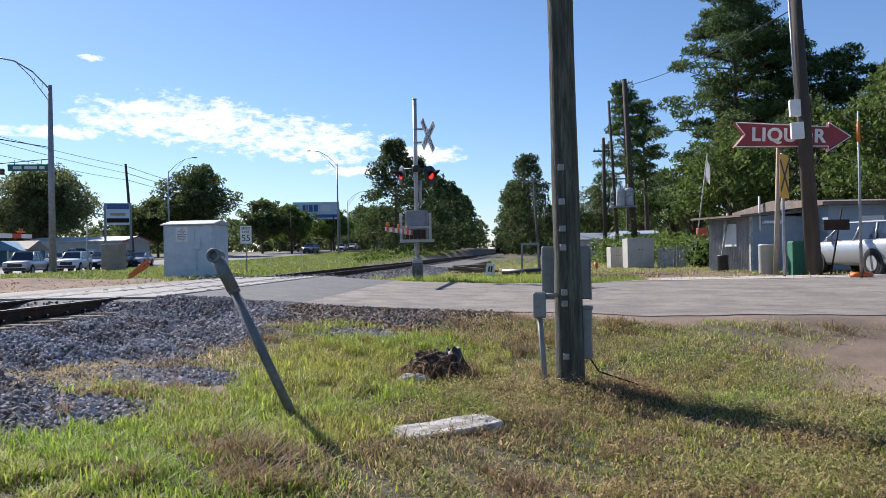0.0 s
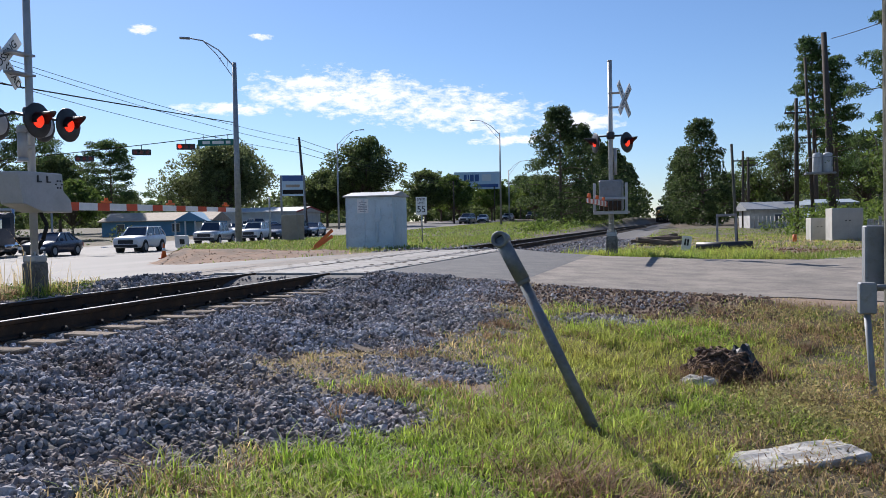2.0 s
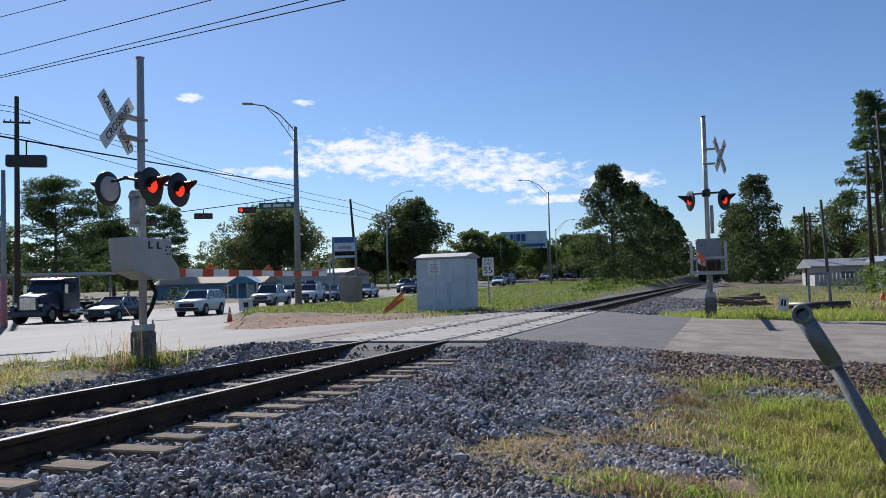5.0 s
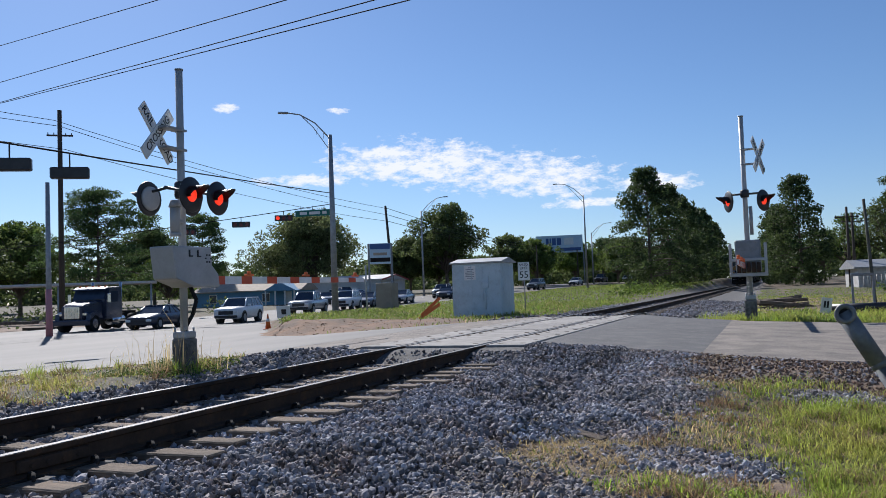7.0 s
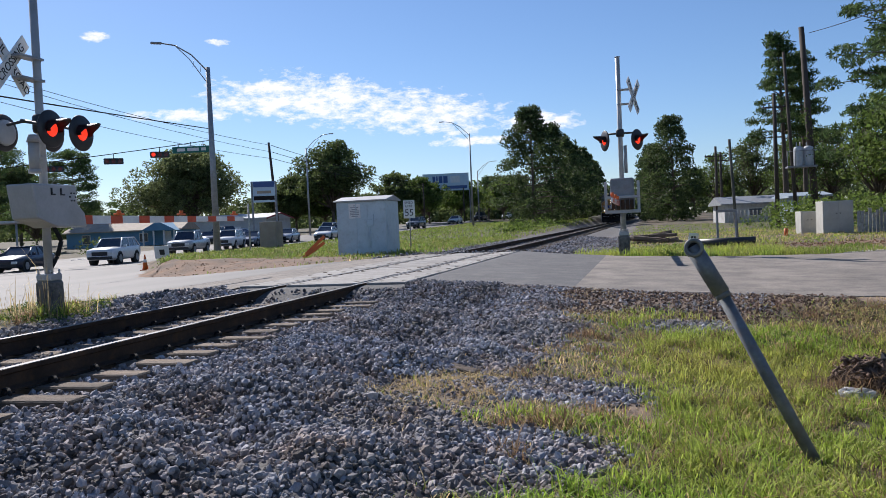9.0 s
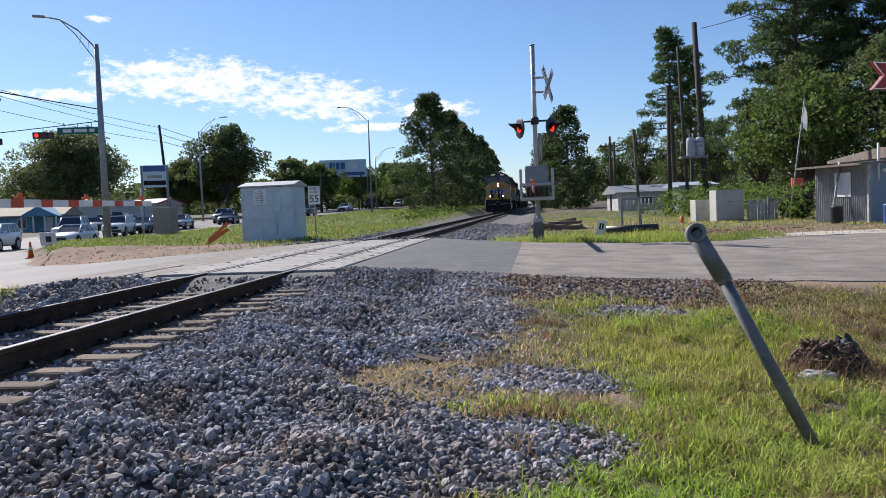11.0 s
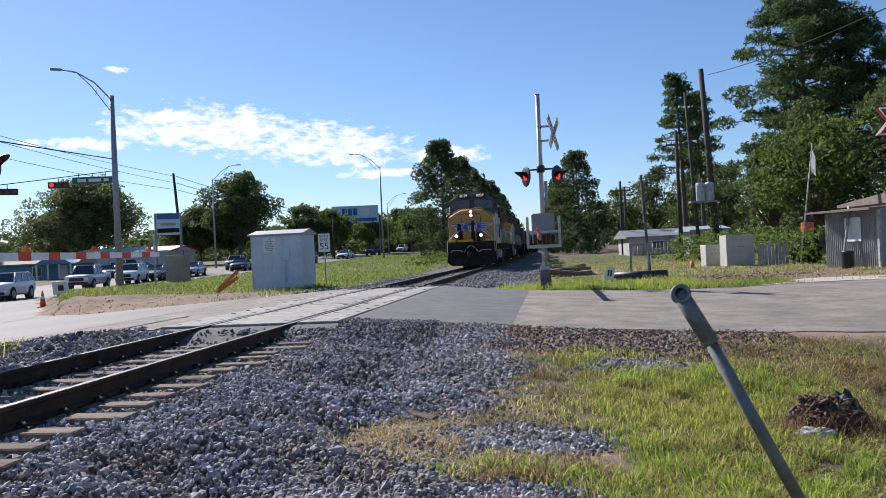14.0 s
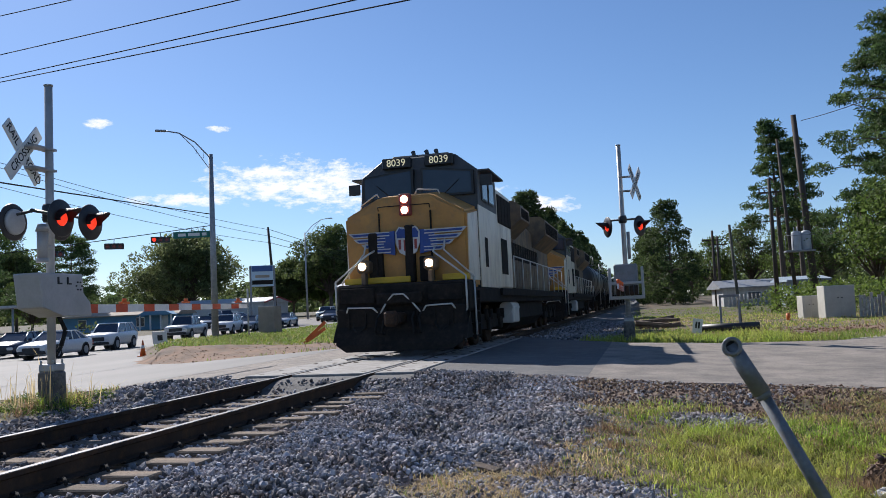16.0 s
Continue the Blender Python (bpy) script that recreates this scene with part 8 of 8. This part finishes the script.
def frequent(n, x0, x1, y0, y1, f):
    x, y = rs.uniform(x0, x1, n), rs.uniform(y0, y1, n)
    k = f(x, y) > rs.uniform(0.05, 1, n)
    return x[k], y[k]


blades("grass", *frequent(150000, 3.0, 9.5, -12.8, -2.2, lush), 0.04, 0.105, 0.005, 0.9, G1, "lush bright green grass beside the ballast")
blades("grass", *frequent(120000, 3.0, 15.5, -13.5, -1.6, dry), 0.02, 0.08, 0.005, 1.1, G2, "short dry yellowing grass")
blades("grass", *frequent(90000, 3.4, 15.5, -13.5, -1.6, grass_at), 0.02, 0.065, 0.005, 0.9, G5, "short green grass")
blades("dead_grass", *frequent(15000, 2.8, 5.9, -8.1, -5.0, lambda x, y: np.exp(-(((x - 4.1) / 0.95) ** 2 + ((y + 6.6) / 0.95) ** 2))), 0.02, 0.07, 0.003, 2.2, G2, "flattened dead straw on bare dirt")


blades("dead_grass", *frequent(9000, 2.2, 8.5, -3.4, 0.2, lambda x, y: 0.8 * sm(-2.2, -0.8, y - near_edge(x)) * (y < near_edge(x) - 0.05)), 0.015, 0.05, 0.003, 2.4, G2, "dry straw littered along the road edge")


def weeds(name, xs, ys, r, n_leaf, leaf, material, label):
    """Low leafy plants: small leaves round short stems."""
    n = len(xs) * n_leaf
    cx, cy = np.repeat(xs, n_leaf), np.repeat(ys, n_leaf)
    rr = np.repeat(r * rs.uniform(0.5, 1.3, len(xs)), n_leaf)
    a, u = rs.uniform(0, 2 * np.pi, n), np.sqrt(rs.uniform(0, 1, n))
    x, y = cx + rr * u * np.cos(a), cy + rr * u * np.sin(a)
    z = ground_z(x, y) + rr * (1.15 - u) * rs.uniform(0.15, 1.0, n)
    t1 = rs.normal(size=(n, 3))
    t1 /= np.linalg.norm(t1, axis=1, keepdims=True)
    t2 = np.cross(t1, rs.normal(size=(n, 3)))
    t2 /= np.linalg.norm(t2, axis=1, keepdims=True)
    s = leaf * rs.uniform(0.6, 1.4, (n, 1))
    c = np.stack([x, y, z], 1)
    v = np.stack([c - t1 * s, c + t2 * s * 0.5, c + t1 * s, c - t2 * s * 0.5], 1).reshape(-1, 3)
    f = np.arange(n * 4).reshape(n, 4)
    return tagged(part(name, mesh_np(name, v, f), material), label, "weeds", kind="stuff")


def weedy(x, y):
    return grass_at(x, y) * sm(6.3, 7.6, x) * (0.12 + 0.88 * (wob(x, y + 5, 0.8) + 0.5 * wob(y, x, 2.2) > -0.05))


def tufts(n, x0, x1, y0, y1, f):
    """Points gathered in clumps."""
    cx, cy = frequent(n, x0, x1, y0, y1, f)
    k = 60
    x = np.repeat(cx, k) + rs.normal(size=len(cx) * k) * np.repeat(rs.uniform(0.04, 0.14, len(cx)), k)
    y = np.repeat(cy, k) + rs.normal(size=len(cy) * k) * np.repeat(rs.uniform(0.04, 0.12, len(cy)), k)
    return x, y


blades("dead_tufts", *tufts(500, 4.2, 14.5, -13, -2.4, grass_at), 0.04, 0.13, 0.004, 1.5, G4, "tufts of dead brown stalks in the grass")
blades("dead_tufts", *tufts(16, 6.8, 7.6, -6.0, -5.4, lambda x, y: np.ones_like(x)), 0.06, 0.24, 0.004, 1.2, G4, "dead roots and stalks on the clump")
blades("dead_tufts", *tufts(14, 6.2, 7.0, -9.9, -9.2, lambda x, y: np.ones_like(x)), 0.06, 0.16, 0.004, 1.8, G4, "matted dead grass")
blades("grass_tufts", *tufts(300, 4.4, 9, -12.5, -3.5, lush), 0.06, 0.16, 0.0042, 0.9, G1, "taller tufts of green grass")
weeds("weeds", *frequent(7000, 6.0, 14.5, -12.8, -2.2, weedy), 0.12, 26, 0.0115, G3, "low brownish-green broadleaf weeds")
weeds("weeds", *frequent(900, 7.3, 11.0, -9.6, -4.6, weedy), 0.21, 56, 0.0125, G3, "rank weeds round the foot of the pole")
blades("grass", *frequent(70000, 7.5, 15.5, -13.0, -1.4, lambda x, y: grass_at(x, y) * sm(7.5, 9, x)), 0.02, 0.07, 0.0055, 0.9, G1, "short sunlit yellow-green grass near the road")
field(17000, -3.9, 4.6, -17.5, -12.5, 0.034, "ballast stones beside the track behind the crossing approach")
field(9000, -4.2, 5.0, -30, -17.5, 0.045, "ballast stones farther along the track")
blades("grass", *frequent(60000, 4.0, 18, -22, -12.6, grass_at), 0.03, 0.09, 0.008, 0.9, G1, "short green and yellow grass")
blades("dead_mat", *frequent(90000, 4.6, 14.8, -12.8, -2.2, lambda x, y: grass_at(x, y) * (1 - 0.7 * sm(8.5, 10.5, x)) * (0.12 + 0.88 * (wob(x + 1, y + 2, 1.6) + 0.6 * wob(y, x, 4.1) > 0.2))), 0.015, 0.06, 0.0042, 2.0, G4, "matted dead grass between the green")
blades("grass", *frequent(14000, 3.4, 9.5, 9.2, 15.5, lambda x, y: (y > far_edge(x) + 0.15) * (0.3 + 0.7 * (wob(x, y, 0.9) > -0.1))), 0.07, 0.24, 0.008, 0.9, G1, "thick bright green grass round the mast beyond the road")
# rough verge round the far masts, the island and the yard
def verge(x, y):
    return 0.85 * (y < near_edge(x) - 0.1) * (x < -3.6 + 0.3 * wob(x, y, 1.6)) * (0.25 + 0.75 * (wob(x, y, 1.4) > -0.2))


blades("grass", *frequent(16000, -9, -2.6, -8, -0.2, verge), 0.03, 0.11, 0.006, 1.2, G1, "verge grass beside the crossing signal")
blades("grass", *frequent(16000, -9, -2.6, -8, -0.2, verge), 0.03, 0.13, 0.006, 1.4, G2, "dry yellow verge grass beside the crossing signal")
blades("dead_tufts", *tufts(60, -8.5, -3.2, -7, -0.6, verge), 0.05, 0.2, 0.005, 1.6, G4, "dead brown tufts on the verge")
blades("grass_tufts", *tufts(40, -8.5, -3.2, -7, -0.6, verge), 0.08, 0.26, 0.005, 1.0, G1, "green tufts on the verge")
blades("tall_weeds", *frequent(420, -5.6, -3.2, -2.6, -0.7, lambda x, y: np.exp(-(((x + 4.3) / 0.8) ** 2 + ((y + 1.7) / 0.6) ** 2))), 0.25, 0.75, 0.006, 0.35, G2, "tall seeding weeds round the signal foundation")
weeds("weeds", *frequent(160, -5.4, -3.4, -2.5, -0.9, lambda x, y: np.ones_like(x) * 0.9), 0.16, 30, 0.02, BROAD, "green weeds round the signal foundation")
blades("grass", *frequent(30000, 2.9, 12, 8.6, 19, lambda x, y: 0.9 * grass_at(x, y)), 0.05, 0.16, 0.009, 0.8, G5, "green verge grass beyond the road")
blades("grass", *frequent(60000, -27, -2.8, 11.5, 48, lambda x, y: grass_at(x, y)), 0.05, 0.17, 0.014, 0.8, G5, "mown grass island between road and highway")
blades("grass", *frequent(30000, -26.5, -3, 20, 140, lambda x, y: grass_at(x, y)), 0.06, 0.2, 0.04, 0.6, G5, "long grass strip along the tracks")
blades("grass", *frequent(30000, 4, 30, 14, 75, lambda x, y: grass_at(x, y)), 0.03, 0.11, 0.02, 0.6, G5, "yard grass beyond the road")
blades("grass", *frequent(26000, 4, 22, 11, 40, dry), 0.03, 0.12, 0.012, 0.9, G2, "dry yellow grass in the yard")
blades("grass", *frequent(22000, 4, 24, 17, 48, lambda x, y: 0.8 * grass_at(x, y) * (wob(x, y, 0.35) > -0.3)), 0.04, 0.12, 0.016, 0.8, G1, "bright green grass in the yard")
blades("grass", *frequent(16000, -26, -3, 12, 45, dry), 0.04, 0.16, 0.012, 0.9, G2, "dry yellow grass on the island")


def motions():
    train_y = [(0, 268.4), (5, 186.4), (10.2, 101.1), (12.5, 63.3), (13.5, 47.3), (14.5, 31.2), (15, 22.5), (15.5, 13.8), (16, 5.06)]
    for ob, dy in TRAIN:
        walk(ob, [(t, pose(0, y + dy, 0)) for t, y in train_y])

    # the sedan rolls up and stops; the far traffic drives on
    walk(sedan_in, [(t, pose(x, y, float(highway_z(y)) + 0.015, 0, 0, 8)) for t, x, y in ((0, -29.0, 150.0), (4, -28.9, 118.0), (8, -28.6, 84.0), (10.2, -27.9, 52.0), (11.4, -27.3, 36.0), (12.3, -27.0, 28.6), (13.2, -26.9, 26.6), (16, -26.9, 26.6))])
    for k, ob in enumerate(far_cars):
        y = (112.0, 140.0, 165.0, 200.0)[k]
        v = (2.0, 3.0, 3.5, 4.0)[k]
        walk(ob, [(t, pose(-29.5, y + v * (8 - t), float(highway_z(y + v * (8 - t))) + 0.015, 0, 0, -2)) for t in (0, 4, 8, 12, 16)])


motions()
